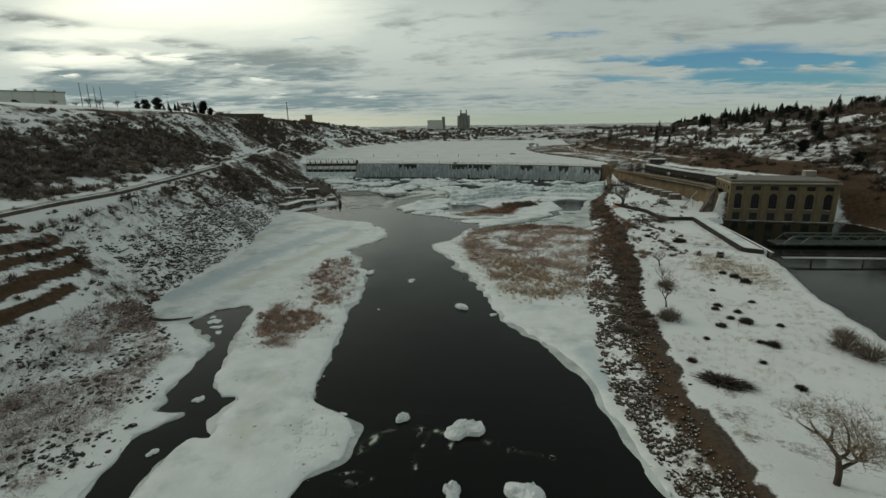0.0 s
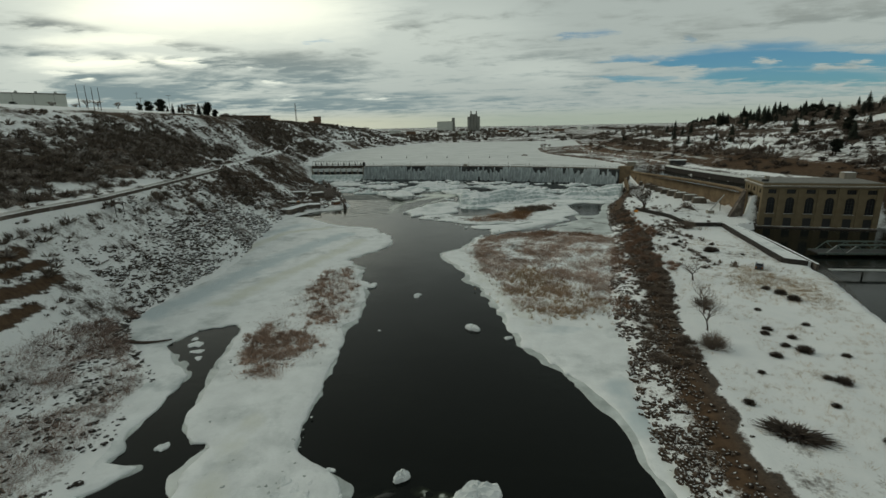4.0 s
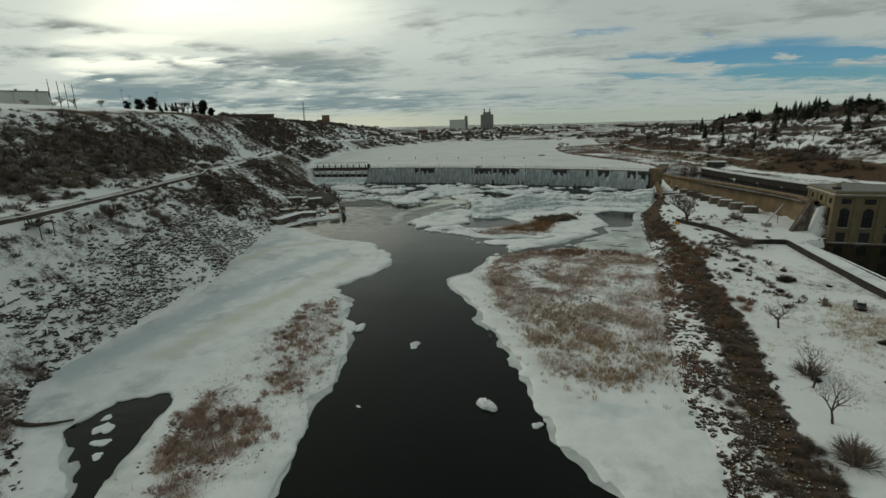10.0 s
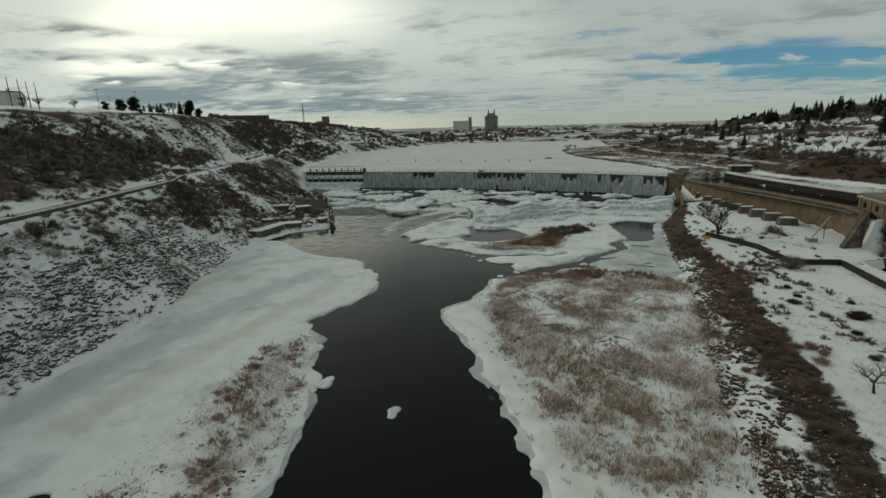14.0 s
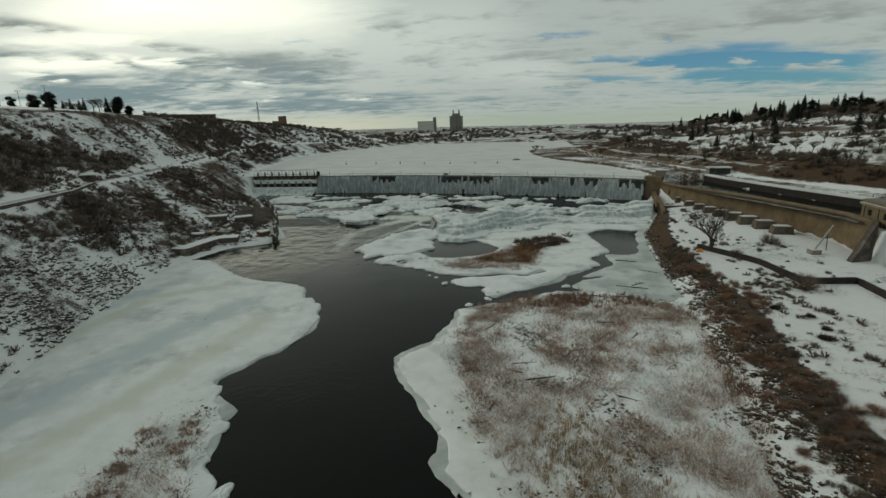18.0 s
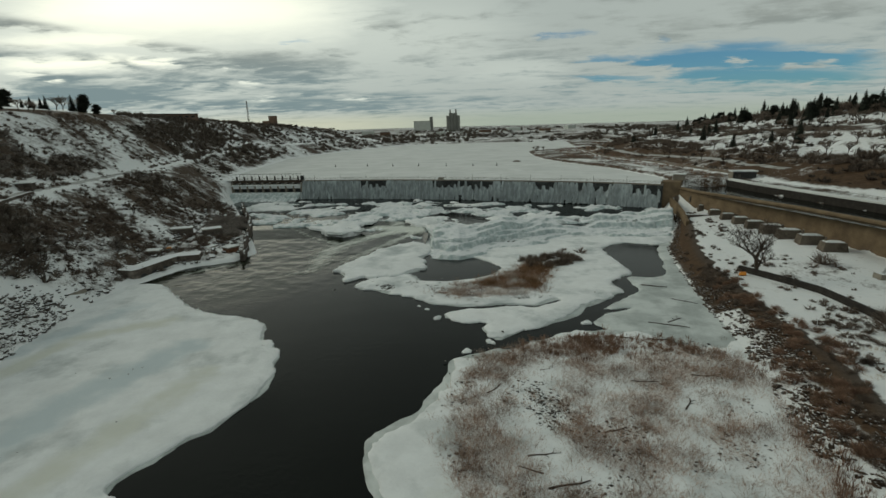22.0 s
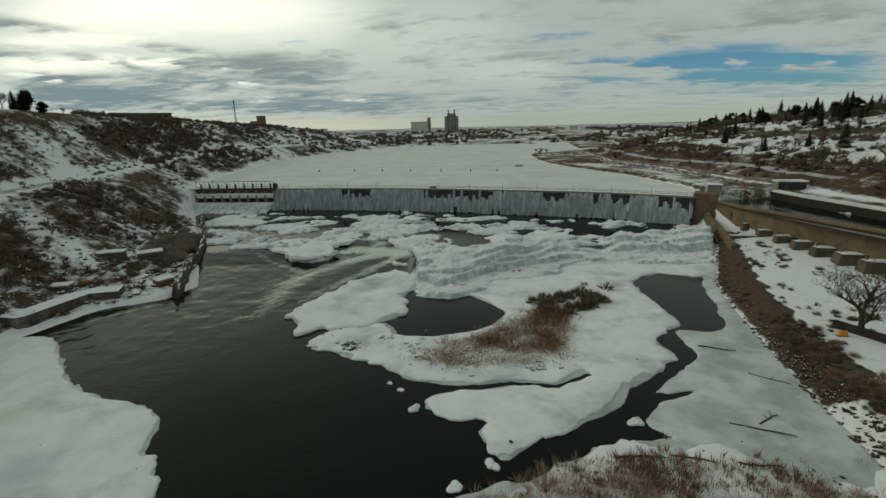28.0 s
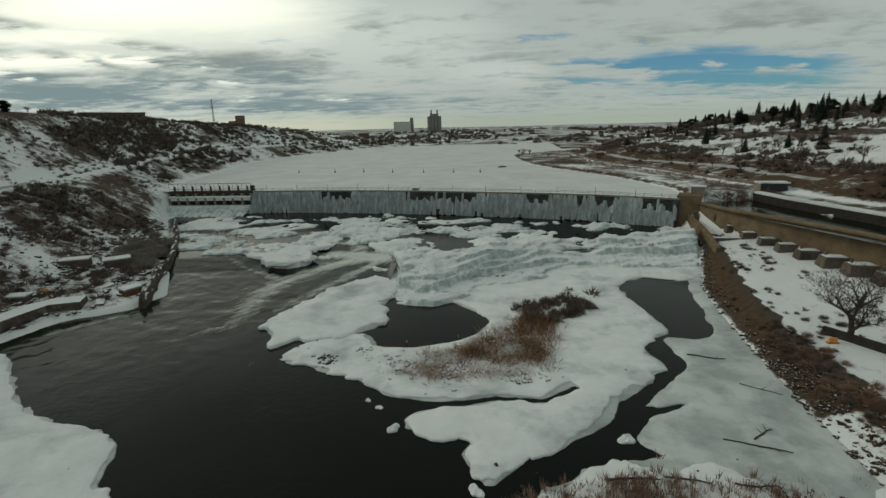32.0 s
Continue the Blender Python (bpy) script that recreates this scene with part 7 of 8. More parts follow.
# ---- the power station ----
def build_power_station():
    ps = empty("power_station", 106.0, 216.5, 0, -10.5)
    L_, D_, H_ = 38.6, 21.0, 16.6
    part("core_wall", box(L_ - 1.2, D_ - 1.2, H_ - 0.4, L_ / 2, D_ / 2, 0.0), BRICK, ps)
    part("plinth", box(L_ + 0.5, D_ + 0.5, 3.2, L_ / 2, D_ / 2, -2.6, 0.1), STONE_DARK, ps, "dark stained masonry plinth")
    bay = L_ / 6
    # front
    for i in range(7):
        part("pilaster", box(1.9, 0.7, H_ - 0.6, min(max(i * bay, 0.95), L_ - 0.95), 0.3, 0.6, 0.04), BRICK, ps)
    part("cornice", box(L_ + 1.0, D_ + 1.0, 0.7, L_ / 2, D_ / 2, H_ - 1.0, 0.12), CONCRETE, ps)
    part("parapet", box(L_ + 0.3, D_ + 0.3, 0.8, L_ / 2, D_ / 2, H_ - 0.3, 0.05), BRICK, ps)
    part("roof", box(L_ - 0.6, D_ - 0.6, 0.25, L_ / 2, D_ / 2, H_ + 0.5), ROOF_GREY, ps)
    for i in range(6):
        cx = (i + 0.5) * bay
        w = bay - 1.9
        part("spandrel", box(w, 0.36, 1.2, cx, 0.42, 4.2), BRICK, ps)
        part("spandrel", box(w, 0.36, 1.1, cx, 0.42, 12.0), BRICK, ps)
        part("spandrel", box(w, 0.36, 1.4, cx, 0.42, 14.8), BRICK, ps)
        arched_window(ps, cx, 0.5, 5.5, 2.9, 6.3, w)
        flat_window(ps, cx, 0.5, 13.2, 3.0, 1.4, w)
        part("bay_door", box(2.8, 0.14, 3.2, cx, 0.55, 0.6), DARK, ps, "dark lower doorway")
        part("door_jamb", box((w - 2.8) / 2, 0.36, 3.6, cx - (w + 2.8) / 4, 0.42, 0.6), BRICK, ps)
        part("door_jamb", box((w - 2.8) / 2, 0.36, 3.6, cx + (w + 2.8) / 4, 0.42, 0.6), BRICK, ps)
    # the end that faces the river
    end = empty("end_wall", 0, 0, 0)
    end.parent, end.matrix_basis = ps, pose(0, D_, 0, 0, 0, -90)
    for i in range(4):
        part("pilaster", box(1.2, 0.6, H_ - 0.6, min(max(i * D_ / 3, 0.6), D_ - 0.6), 0.3, 0.6, 0.04), BRICK, end)
    for i in range(3):
        cx, w = (i + 0.5) * D_ / 3, D_ / 3 - 1.2
        part("spandrel", box(w, 0.36, 4.6, cx, 0.42, 0.6), BRICK, end)
        part("spandrel", box(w, 0.36, 1.3, cx, 0.42, 11.6), BRICK, end)
        part("spandrel", box(w, 0.36, 1.6, cx, 0.42, 14.6), BRICK, end)
        arched_window(end, cx, 0.5, 5.2, 1.9, 6.4, w)
        flat_window(end, cx, 0.5, 12.9, 1.8, 1.7, w)
    part("chimney", box(1.4, 1.4, 1.8, 4.0, 9.5, H_ + 0.6, 0.05), CONCRETE, ps)
    part("roof_vent", box(2.2, 1.2, 1.0, 1.6, 4.0, H_ + 0.6, 0.05), DARK, ps)
    part("stair_head", box(4.0, 4.0, 2.6, L_ - 4, D_ - 3, H_ + 0.6, 0.05), CONCRETE, ps)
    return tagged(ps, "old ochre brick power station with tall arched windows beside the tailrace", "power station")


def arched_window(parent, cx, y, z, w, h, bay_w):
    """A tall window with a round head, set back in the wall: reveal, pane, mullions."""
    spring, rad, top = z + h - w / 2, w / 2, z + h + 0.25
    bm = box((bay_w - w) / 2, 0.36, top - z, cx - (bay_w + w) / 4, y - 0.08, z)
    box((bay_w - w) / 2, 0.36, top - z, cx + (bay_w + w) / 4, y - 0.08, z, bm=bm)
    arc = [(-rad * math.cos(a * math.pi / 10), spring + rad * math.sin(a * math.pi / 10)) for a in range(11)]
    for (ax, az), (bx, bz) in zip(arc, arc[1:]):
        q = [bm.verts.new((cx + px, py, pz)) for px, py, pz in ((ax, y - 0.26, az), (bx, y - 0.26, bz), (bx, y - 0.26, top), (ax, y - 0.26, top), (ax, y + 0.1, az), (bx, y + 0.1, bz))]
        bm.faces.new((q[0], q[1], q[2], q[3]))
        bm.faces.new((q[0], q[4], q[5], q[1]))
    part("window_surround", bm, BRICK, parent)
    win = part("window", box(w + 0.1, 0.06, h, cx, y + 0.06, z), GLASS, parent, "tall dark arched window")
    for k in (-1, 1):
        part("mullion", box(0.12, 0.1, h - 0.4, cx + k * w / 6, y, z), DARK, win)
    for k in range(1, 5):
        part("glazing_bar", box(w, 0.08, 0.09, cx, y + 0.01, z + k * h / 5.4), DARK, win)
    part("sill", box(w + 0.5, 0.5, 0.25, cx, y - 0.25, z - 0.2, 0.03), CONCRETE, win)


def flat_window(parent, cx, y, z, w, h, bay_w):
    for k in (-1, 1):
        part("window_surround", box((bay_w - w) / 2, 0.36, h + 0.2, cx + k * (bay_w + w) / 4, y - 0.08, z - 0.1), BRICK, parent)
    win = part("window", box(w, 0.06, h + 0.2, cx, y + 0.06, z - 0.1), GLASS, parent, "low dark upper window")
    for k in (-0.25, 0, 0.25):
        part("mullion", box(0.1, 0.1, h + 0.2, cx + k * w, y, z - 0.1), DARK, win)


build_power_station()


# ---- canal wall, piers and the right abutment ----
CANAL = [(86.5, 331), (88.6, 311), (95, 292), (101, 272), (107, 238), (104, 224.5)]
wall = tagged(piece("canal_wall", *ribbon(CANAL[::-1], [(-0.6, 1.0), (-0.6, 12.7), (0.0, 13.0), (0.8, 13.0), (1.2, 8.0), (1.2, 1.0)], 2.0, 0.04), TAN_CONCRETE), "long tan-stained concrete canal wall above the snowy slope", "canal wall", kind="structure")
tagged(piece("canal_water", *ribbon([(98.5, 329), (100, 312), (104, 293), (108.5, 273), (115, 240), (115, 228)], [(-13, 12.2), (0, 12.25), (13, 12.2)], 4.0), RIVER), "dark strip of canal water behind the wall", "water", kind="structure")
for k, (px, py, s) in enumerate(((89.0, 315, 0.8), (89.6, 308, 0.9), (90.4, 300.5, 1.0), (91.3, 293, 1.1), (92.0, 286, 1.2), (92.8, 279, 1.3), (94.0, 272, 1.45), (95.2, 265.5, 1.5), (96.6, 258.5, 1.5), (97.6, 251, 1.4))):
    p = empty("pier_stub", px, py, float(ground_z(px, py)) - 1.0, 78)
    part("block", box(2.9 * s, 4.6 * s, 1.6 * s + 1.2, 0, 0, 0, 0.16, taper=0.8), PIER, p)
    part("snow_cap", box(1.9 * s, 3.1 * s, 0.22, 0, 0, 1.6 * s + 1.2, 0.09, taper=0.8), SNOW, p, "cap of snow")
    part("broken_stem", box(0.5 * s, 0.4 * s, 0.9 * s, 0.3 * s, 1.2 * s, 1.6 * s + 1.15, 0.08, taper=0.6), PIER, p)
    tagged(p, "tapering concrete pier stub with a cap of snow", "pier", group="piers below the canal wall")
low = tagged(piece("wing_wall", *ribbon([(84.5, 329), (82.8, 316), (80.5, 304), (77.0, 292)], [(0.5, 0.5), (0.5, 9.0), (0.0, 9.1), (-0.6, 9.1), (-0.6, 0.5)], 2.0), TAN_CONCRETE), "sloping tan concrete wing wall beside the falls", "wing wall", kind="structure")
for vtx in low.data.vertices:
    if vtx.co.z > 2:
        vtx.co.z -= max(0, (329 - vtx.co.y)) * 0.115
ob = tagged(part("rock_sill", box(10, 1.6, 1.6, 0, 0, 0, 0.25), STONE_DARK, None), "low masonry sill across the snowy slope", "sill")
ob.matrix_world = pose(84.5, 301.5, 4.0, 0, 0, -8)
ab = empty("abutment", 85.5, 328.5, 0, -30)
part("block", box(7.5, 8.0, 15.2, 0, 0, 0, 0.15), TAN_CONCRETE, ab)
part("gatehouse", box(4.4, 3.0, 2.4, 2.2, 3.5, 15.2, 0.06), CONCRETE, ab)
part("gatehouse_roof", box(5.0, 3.6, 0.35, 2.2, 3.5, 17.6, 0.08), SNOW, ab, "snow on the roof")
tagged(ab, "stained concrete abutment with a small gatehouse beside the dam", "abutment")
hut = empty("canal_hut", 117, 333.5, float(ground_z(117, 333.5)) - 0.2, -8)
part("wall", box(9.0, 4.2, 3.0, 0, 0, 0, 0.03), DARK, hut)
part("roof", box(10.0, 5.2, 0.5, 0, 0, 3.0, 0.1), SNOW, hut, "flat roof under snow")
part("end_wall", box(0.3, 4.3, 2.9, -4.6, 0, 0, 0.03), CONCRETE, hut)
part("door", box(1.0, 0.08, 2.0, -2.0, -2.12, 0.1), STEEL, hut)
tagged(hut, "low dark hut with a snow-covered flat roof beside the canal", "hut")
WALKLINE = [(110, 331), (110.5, 314), (113, 296), (116, 276), (121, 250), (125, 234)]
tagged(piece("canal_path", *ribbon(WALKLINE, [(0.4, 11.5), (0.4, 15.2), (0.0, 15.35), (-2.2, 15.35), (-3.0, 14.0)], 3.0), POOL_ICE), "snow-covered path along the canal", "path", kind="structure")
tagged(piece("canal_bank_wall", *ribbon(WALKLINE, [(0.9, 11.0), (0.9, 14.7), (0.5, 14.7), (0.5, 11.0)], 3.0), PARAPET_STONE), "dark stained wall along the far side of the canal", "wall", kind="structure")


def railing(name, line, z, gap, height, mat, label, rails=(0.5, 1.0), lean=0.0, follow=False):
    rail = empty(name)
    L_ = line_len(line)
    post = mesh_of("post", *tube_mesh((0, 0, -0.2), (lean, 0, height), 0.06), mat)
    n = int(L_ / gap)
    pts = []
    for i in range(n + 1):
        x, y, a = line_at(line, L_ * i / n * 0.99999)
        zz = float(ground_z(x, y)) if follow else z
        ob = new("post", post)
        ob.parent, ob.matrix_basis = rail, pose(x, y, zz, 0, 0, math.degrees(a) + 90)
        pts.append(Vector((x, y, zz)))
    for h in rails:
        bm = bmesh.new()
        for p, q in zip(pts, pts[1:]):
            rod(p + Vector((0, 0, h * height)), q + Vector((0, 0, h * height)), 0.045, bm, None, 5)
        part("rail", bm, mat, rail)
    return tagged(rail, label, "railing")


railing("canal_railing", [(111.6, 329), (112.2, 314), (114.6, 296), (117.6, 276), (122.6, 250)], 15.3, 4.0, 1.1, STEEL, "steel railing along the snowy canal path")
railing("tailrace_railing", [(87.5, 154), (84.6, 142), (80.2, 123), (77.6, 113), (74.6, 97), (72.5, 80), (70.8, 62)], 2.0, 2.6, 1.25, STEEL, "bent steel railing along the edge of the tailrace", (0.35, 0.68, 1.0), 0.35, True)
PARAPET = [(65.7, 237), (70, 229), (74, 221), (75.5, 206), (88, 206.5), (84.3, 180), (81.6, 157), (86.5, 154.5)]
def build_parapet():
    v, f = ribbon(PARAPET, [(0.35, -0.6), (0.35, 1.0), (-0.35, 1.0), (-0.35, -0.6)], 1.5)
    v = [(a, b, c + float(ground_z(a, b, False)) + (0.35 if c > 0 else 0)) for a, b, c in v]
    w = tagged(piece("parapet_wall", v, f, PARAPET_STONE), "dark zigzag concrete parapet round the snowy terrace", "parapet", kind="structure")
build_parapet()
# the terrace and tailrace beside the power station
tagged(piece("terrace", *ribbon([(87.6, 206), (86.8, 190), (84.4, 172), (83.0, 157)], [(-5.6, 0.2), (-5.6, 2.5), (-5.4, 2.6), (-0.6, 2.6)], 3.0), SNOW), "narrow snowy terrace above the tailrace", "terrace", kind="structure")
tagged(piece("quay_wall", *ribbon([(103.5, 213), (94, 209), (93.4, 190), (91.6, 172), (89.6, 154.5)], [(0.1, -1.6), (0.1, 2.55), (0.8, 2.55), (0.8, -1.6)][::-1], 3.0), STONE_DARK), "dark quay wall of the tailrace", "quay wall", kind="structure")
foot = empty("footbridge", 90.5, 152.0, 1.6, -1.6)
part("deck", box(60, 1.6, 0.25, 30, 0, 0, 0.03), PALE_STEEL, foot)
for k in range(16):
    part("post", rod((k * 4, -0.7, 0.2), (k * 4, -0.7, 1.3), 0.04), STEEL, foot)
part("rail", rod((0, -0.7, 1.3), (60, -0.7, 1.3), 0.04), STEEL, foot)
for k in range(4):
    part("pile", rod((8 + k * 14, 0, -3.4), (8 + k * 14, 0, 0), 0.22), STEEL, foot)
tagged(foot, "long narrow steel footbridge low over the tailrace", "footbridge")
truss = empty("truss_bridge", 100, 171.5, 0.8, -1.0)
TRUSS_PAINT = material("grey_green_steel_paint", (0.10, 0.13, 0.115), 0.6, vary=0.25, scale=1.5)
for yy in (0, 5.0):
    part("bottom_chord", box(52, 0.4, 0.5, 26, yy, 0), TRUSS_PAINT, truss)
    part("top_chord", box(44, 0.35, 0.4, 27, yy, 2.7), TRUSS_PAINT, truss)
    for k in range(9):
        a, b = 2 + k * 5.5, 4.75 + k * 5.5
        part("brace", rod((a, yy, 0.3), (b, yy, 2.8), 0.14), PALE_STEEL if k < 2 and yy == 0 else TRUSS_PAINT, truss)
        part("brace", rod((b, yy, 2.8), (b + 2.75, yy, 0.3), 0.12), TRUSS_PAINT, truss)
part("deck", box(52, 5.0, 0.3, 26, 2.5, 0.1), DARK, truss)
for k in range(4):
    part("pile", rod((4 + k * 15, 2.5, -3), (4 + k * 15, 2.5, 0.1), 0.35), CONCRETE, truss)
tagged(truss, "grey-green steel truss bridge across the tailrace", "truss bridge")
but = empty("buttress", 100.5, 221.5, 2, 10)
bm = bmesh.new()
q = [bm.verts.new(p) for p in ((-4, 0, 0), (2.2, 0, 0), (2.2, 0, 11.5), (-4, 1.6, 0), (2.2, 1.6, 0), (2.2, 1.6, 11.5))]
for fc in ((0, 1, 2), (5, 4, 3), (0, 3, 4, 1), (1, 4, 5, 2), (2, 5, 3, 0)):
    bm.faces.new([q[i] for i in fc])
part("web", bm, STONE_DARK, but)
part("foot", box(7.4, 2.2, 0.8, -0.9, 0.8, -0.4, 0.06), CONCRETE, but)
tagged(but, "dark triangular concrete buttress beside the power station", "buttress")
boom = empty("loading_boom", 96.5, 231, float(ground_z(96.5, 231)))
part("arm", rod((-3.4, -2.0, 1.0), (3.4, 2.0, 7.0), 0.28, None, 0.2, 8), PALE_STEEL, boom)
part("base", box(2.4, 2.4, 1.4, -3.4, -2.0, -0.2, 0.08), CONCRETE, boom)
part("strut", rod((1.6, 1.0, 5.4), (2.2, 1.4, -1.0), 0.12), STEEL, boom)
tagged(boom, "pale inclined steel boom on a concrete base", "boom")


def build_car():
    car = empty("car", 72.4, 151.2, float(ground_z(72.4, 151.2)), 62)
    paint = material("dark_blue_grey_paint", (0.05, 0.06, 0.075), 0.35, metal=0.3, vary=0.1, scale=1)
    rubber = material("tyre_rubber", (0.02, 0.02, 0.02), 0.9, vary=0.2, scale=4)
    bm = box(4.6, 1.85, 0.72, 0, 0, 0.42, 0.16)
    part("body", bm, paint, car)
    cab = part("cabin", box(2.9, 1.62, 0.62, -0.35, 0, 1.12, 0.14, taper=0.84), paint, car)
    part("windscreen", box(0.05, 1.3, 0.42, 0.96, 0, 1.2), GLASS, cab)
    part("rear_window", box(0.05, 1.25, 0.4, -1.70, 0, 1.2), GLASS, cab)
    for k in (-1, 1):
        part("side_window", box(2.1, 0.05, 0.4, -0.35, k * 0.74, 1.2), GLASS, cab)
        part("headlight", box(0.06, 0.36, 0.16, 2.29, k * 0.66, 0.78, 0.02), PALE_STEEL, car)
        part("tail_light", box(0.06, 0.3, 0.2, -2.29, k * 0.68, 0.78, 0.02), ORANGE, car)
        for xx in (-1.4, 1.42):
            wheel = part("wheel", rod((xx, k * 0.93, 0.34), (xx, k * 0.70, 0.34), 0.34, None, None, 18), rubber, car)
            part("rim", rod((xx, k * 0.945, 0.34), (xx, k * 0.92, 0.34), 0.2, None, None, 14), PALE_STEEL, wheel)
    part("roof_snow", box(2.1, 1.2, 0.08, -0.35, 0, 1.74, 0.03), SNOW, car, "thin snow on the roof")
    for xx in (-2.32, 2.32):
        part("bumper", box(0.12, 1.7, 0.22, xx, 0, 0.45, 0.04), rubber, car)
    tagged(car, "dark blue-grey car parked on the snowy flat", "car")


build_car()
for bx, by, rz in ((64.6, 233.2, 0), (-99.4, 267.7, 40)):
    b = empty("safety_barrier", bx, by, float(ground_z(bx, by)) - 0.05, rz)
    part("panel", box(1.7, 0.5, 0.95, 0, 0, 0.05, 0.14, taper=0.8), ORANGE, b)
    part("foot", box(1.9, 0.7, 0.14, 0, 0, 0, 0.03), DARK, b)
    tagged(b, "bright orange plastic barrier standing in the snow", "barrier")

# ---- the old works on the far bank of the rapids ----
QUAY = [(-102, 244.5), (-94.2, 243.2), (-93, 250.6), (-91.2, 258.5), (-85, 260.4)]
qw = tagged(piece("arched_quay", *ribbon(QUAY, [(0.6, -1.5), (0.6, 2.9), (0.5, 3.3), (-3.6, 3.6), (-3.6, -1.5)], 1.2), STONE_DARK), "dark masonry quay wall with low arched openings", "quay wall", kind="structure")
# no holes: solid dark blocks paint the shade inside the arches
for k in range(4):
    cx, cy, a = line_at(QUAY, 10.2 + k * 3.9)
    bm = bmesh.new()
    pts = [(-1.4, -0.2), (1.4, -0.2)] + [(1.4 * math.cos(t * math.pi / 8), 0.5 + 1.2 * math.sin(t * math.pi / 8)) for t in range(9)]
    fr, bk = [bm.verts.new((px, -0.66, pz)) for px, pz in pts], [bm.verts.new((px, 0.2, pz)) for px, pz in pts]
    bm.faces.new(fr), bm.faces.new(bk[::-1])
    for i in range(len(pts)):
        j = (i + 1) % len(pts)
        bm.faces.new((fr[i], bk[i], bk[j], fr[j]))
    ob = part("arch", bm, DARK, qw, "dark arched block painted as a shaded opening")
    ob.matrix_basis = pose(cx, cy, 0, 0, 0, math.degrees(a))
RUIN = [(-73, 263), (-75.5, 272), (-80, 281), (-85, 296), (-95, 318), (-106, 337), (-116, 356)]
rw = tagged(piece("ruined_wall", *ribbon(RUIN, [(-0.6, -1.0), (-0.6, 4.4), (0.0, 4.8), (0.7, 4.6), (0.9, -1.0)], 1.6, 0.18, 5), STONE_DARK), "broken dark masonry wall along the rapids", "ruined wall", kind="structure")
rr = random.Random(8)
for vtx in rw.data.vertices:
    if vtx.co.z > 3:
        vtx.co.z += rr.uniform(-1.6, 0.3) - max(0, (280 - vtx.co.y)) * 0.11 + max(0, vtx.co.y - 300) * 0.03
for k, (sx, sy, w, d, h, rz) in enumerate(((-106.2, 287, 7.5, 4.0, 2.2, 20), (-97.2, 291, 7.0, 4.5, 2.6, 35), (-79.5, 269.5, 4.5, 3.4, 1.8, 60), (-101, 262, 5.0, 3.2, 1.2, 10))):
    s = empty("concrete_ruin", sx, sy, float(ground_z(sx, sy)) - 0.4, rz)
    part("wall", box(w * 0.9, d * 0.86, h, 0, 0, 0, 0.08), RUST if k == 2 else STONE_DARK, s)
    part("slab", box(w, d, 0.35, 0, 0, h, 0.06), CONCRETE, s)
    part("snow_cover", box(w * 0.96, d * 0.95, 0.22, 0, 0, h + 0.35, 0.08), SNOW, s, "snow on the slab")
    tagged(s, "low ruined concrete chamber with a snow-covered slab", "ruin", group="ruins beside the rapids")
for k, (sx, sy, rz) in enumerate(((-89, 262.5, 30), (-86, 266, 75), (-93, 264, 10), (-83, 263.5, 120), (-104, 252, 25), (-88, 273, 50), (-82, 286, 20), (-91, 280, 80))):
    ob = part("fallen_slab", box(3.4, 1.8, 0.5, 0, 0, 0, 0.08), CONCRETE, None)
    ob.matrix_world = pose(sx, sy, float(ground_z(sx, sy)) - 0.05, 6, -8, rz)
    tagged(ob, "tilted slab of broken concrete under snow", "slab", group="slabs beside the rapids")
for wl in ([(-99.5, 203), (-97.4, 214), (-96.2, 228)],):
    tagged(piece("toe_wall", *ribbon(wl, [(0.35, 0.5), (0.35, 3.4), (-0.35, 3.4), (-0.35, 0.5)], 2.0), CONCRETE), "low concrete wall above the riprap", "wall", kind="structure")


# ---- the road on the hillside ----
def ground_ribbon(name, mid, width, y0, y1, lift, mat, label, category, step=3.0):
    v, f = [], []
    ys = np.arange(y0, y1, step)
    for yv in ys:
        c = float(mid(yv))
        for k in range(5):
            xx = c + width * (k / 4 - 0.5)
            v.append((xx, float(yv), float(ground_z(xx, yv)) + (lift if 0 < k < 4 else -0.15)))
    f = [(j * 5 + i, j * 5 + i + 1, (j + 1) * 5 + i + 1, (j + 1) * 5 + i) for j in range(len(ys) - 1) for i in range(4)]
    return tagged(piece(name, v, f, mat, None, "", True), label, category, kind="structure")


ROAD_GREY = material("packed_snow_road", (0.46, 0.46, 0.45), 0.9, vary=0.15, scale=0.4, second=(0.24, 0.23, 0.21), second_at=(0.5, 0.64), bump=0.2)
BALLAST = material("railway_ballast", (0.20, 0.165, 0.13), 0.95, vary=0.25, scale=0.6, bump=0.4, second=(0.5, 0.5, 0.5), second_at=(0.58, 0.7))
ground_ribbon("hillside_road", lambda yv: road_l(yv) - 1.9, 3.6, 20, 330, 0.12, ROAD_GREY, "narrow snow-packed road cut into the hillside", "road")
v, f = [], []
ys = np.arange(30, 262, 2.0)
for yv in ys:
    xx = float(road_l(yv)) + 0.2
    zz = float(ground_z(xx, yv))
    v += [(xx - 0.3, yv, zz - 0.6), (xx - 0.3, yv, zz + 0.55), (xx + 0.3, yv, zz + 0.55), (xx + 0.35, yv, zz - 1.0)]
f = [(j * 4 + i, j * 4 + i + 1, (j + 1) * 4 + i + 1, (j + 1) * 4 + i) for j in range(len(ys) - 1) for i in range(3)]
tagged(piece("road_kerb", v, f, STONE_DARK), "dark stone kerb along the outer edge of the road", "kerb", kind="structure")
ground_ribbon("railway_bed", lambda yv: tail_r(yv) + 3, 4.0, 335, 700, 0.25, BALLAST, "brown railway bed with snow between its stones", "railway")
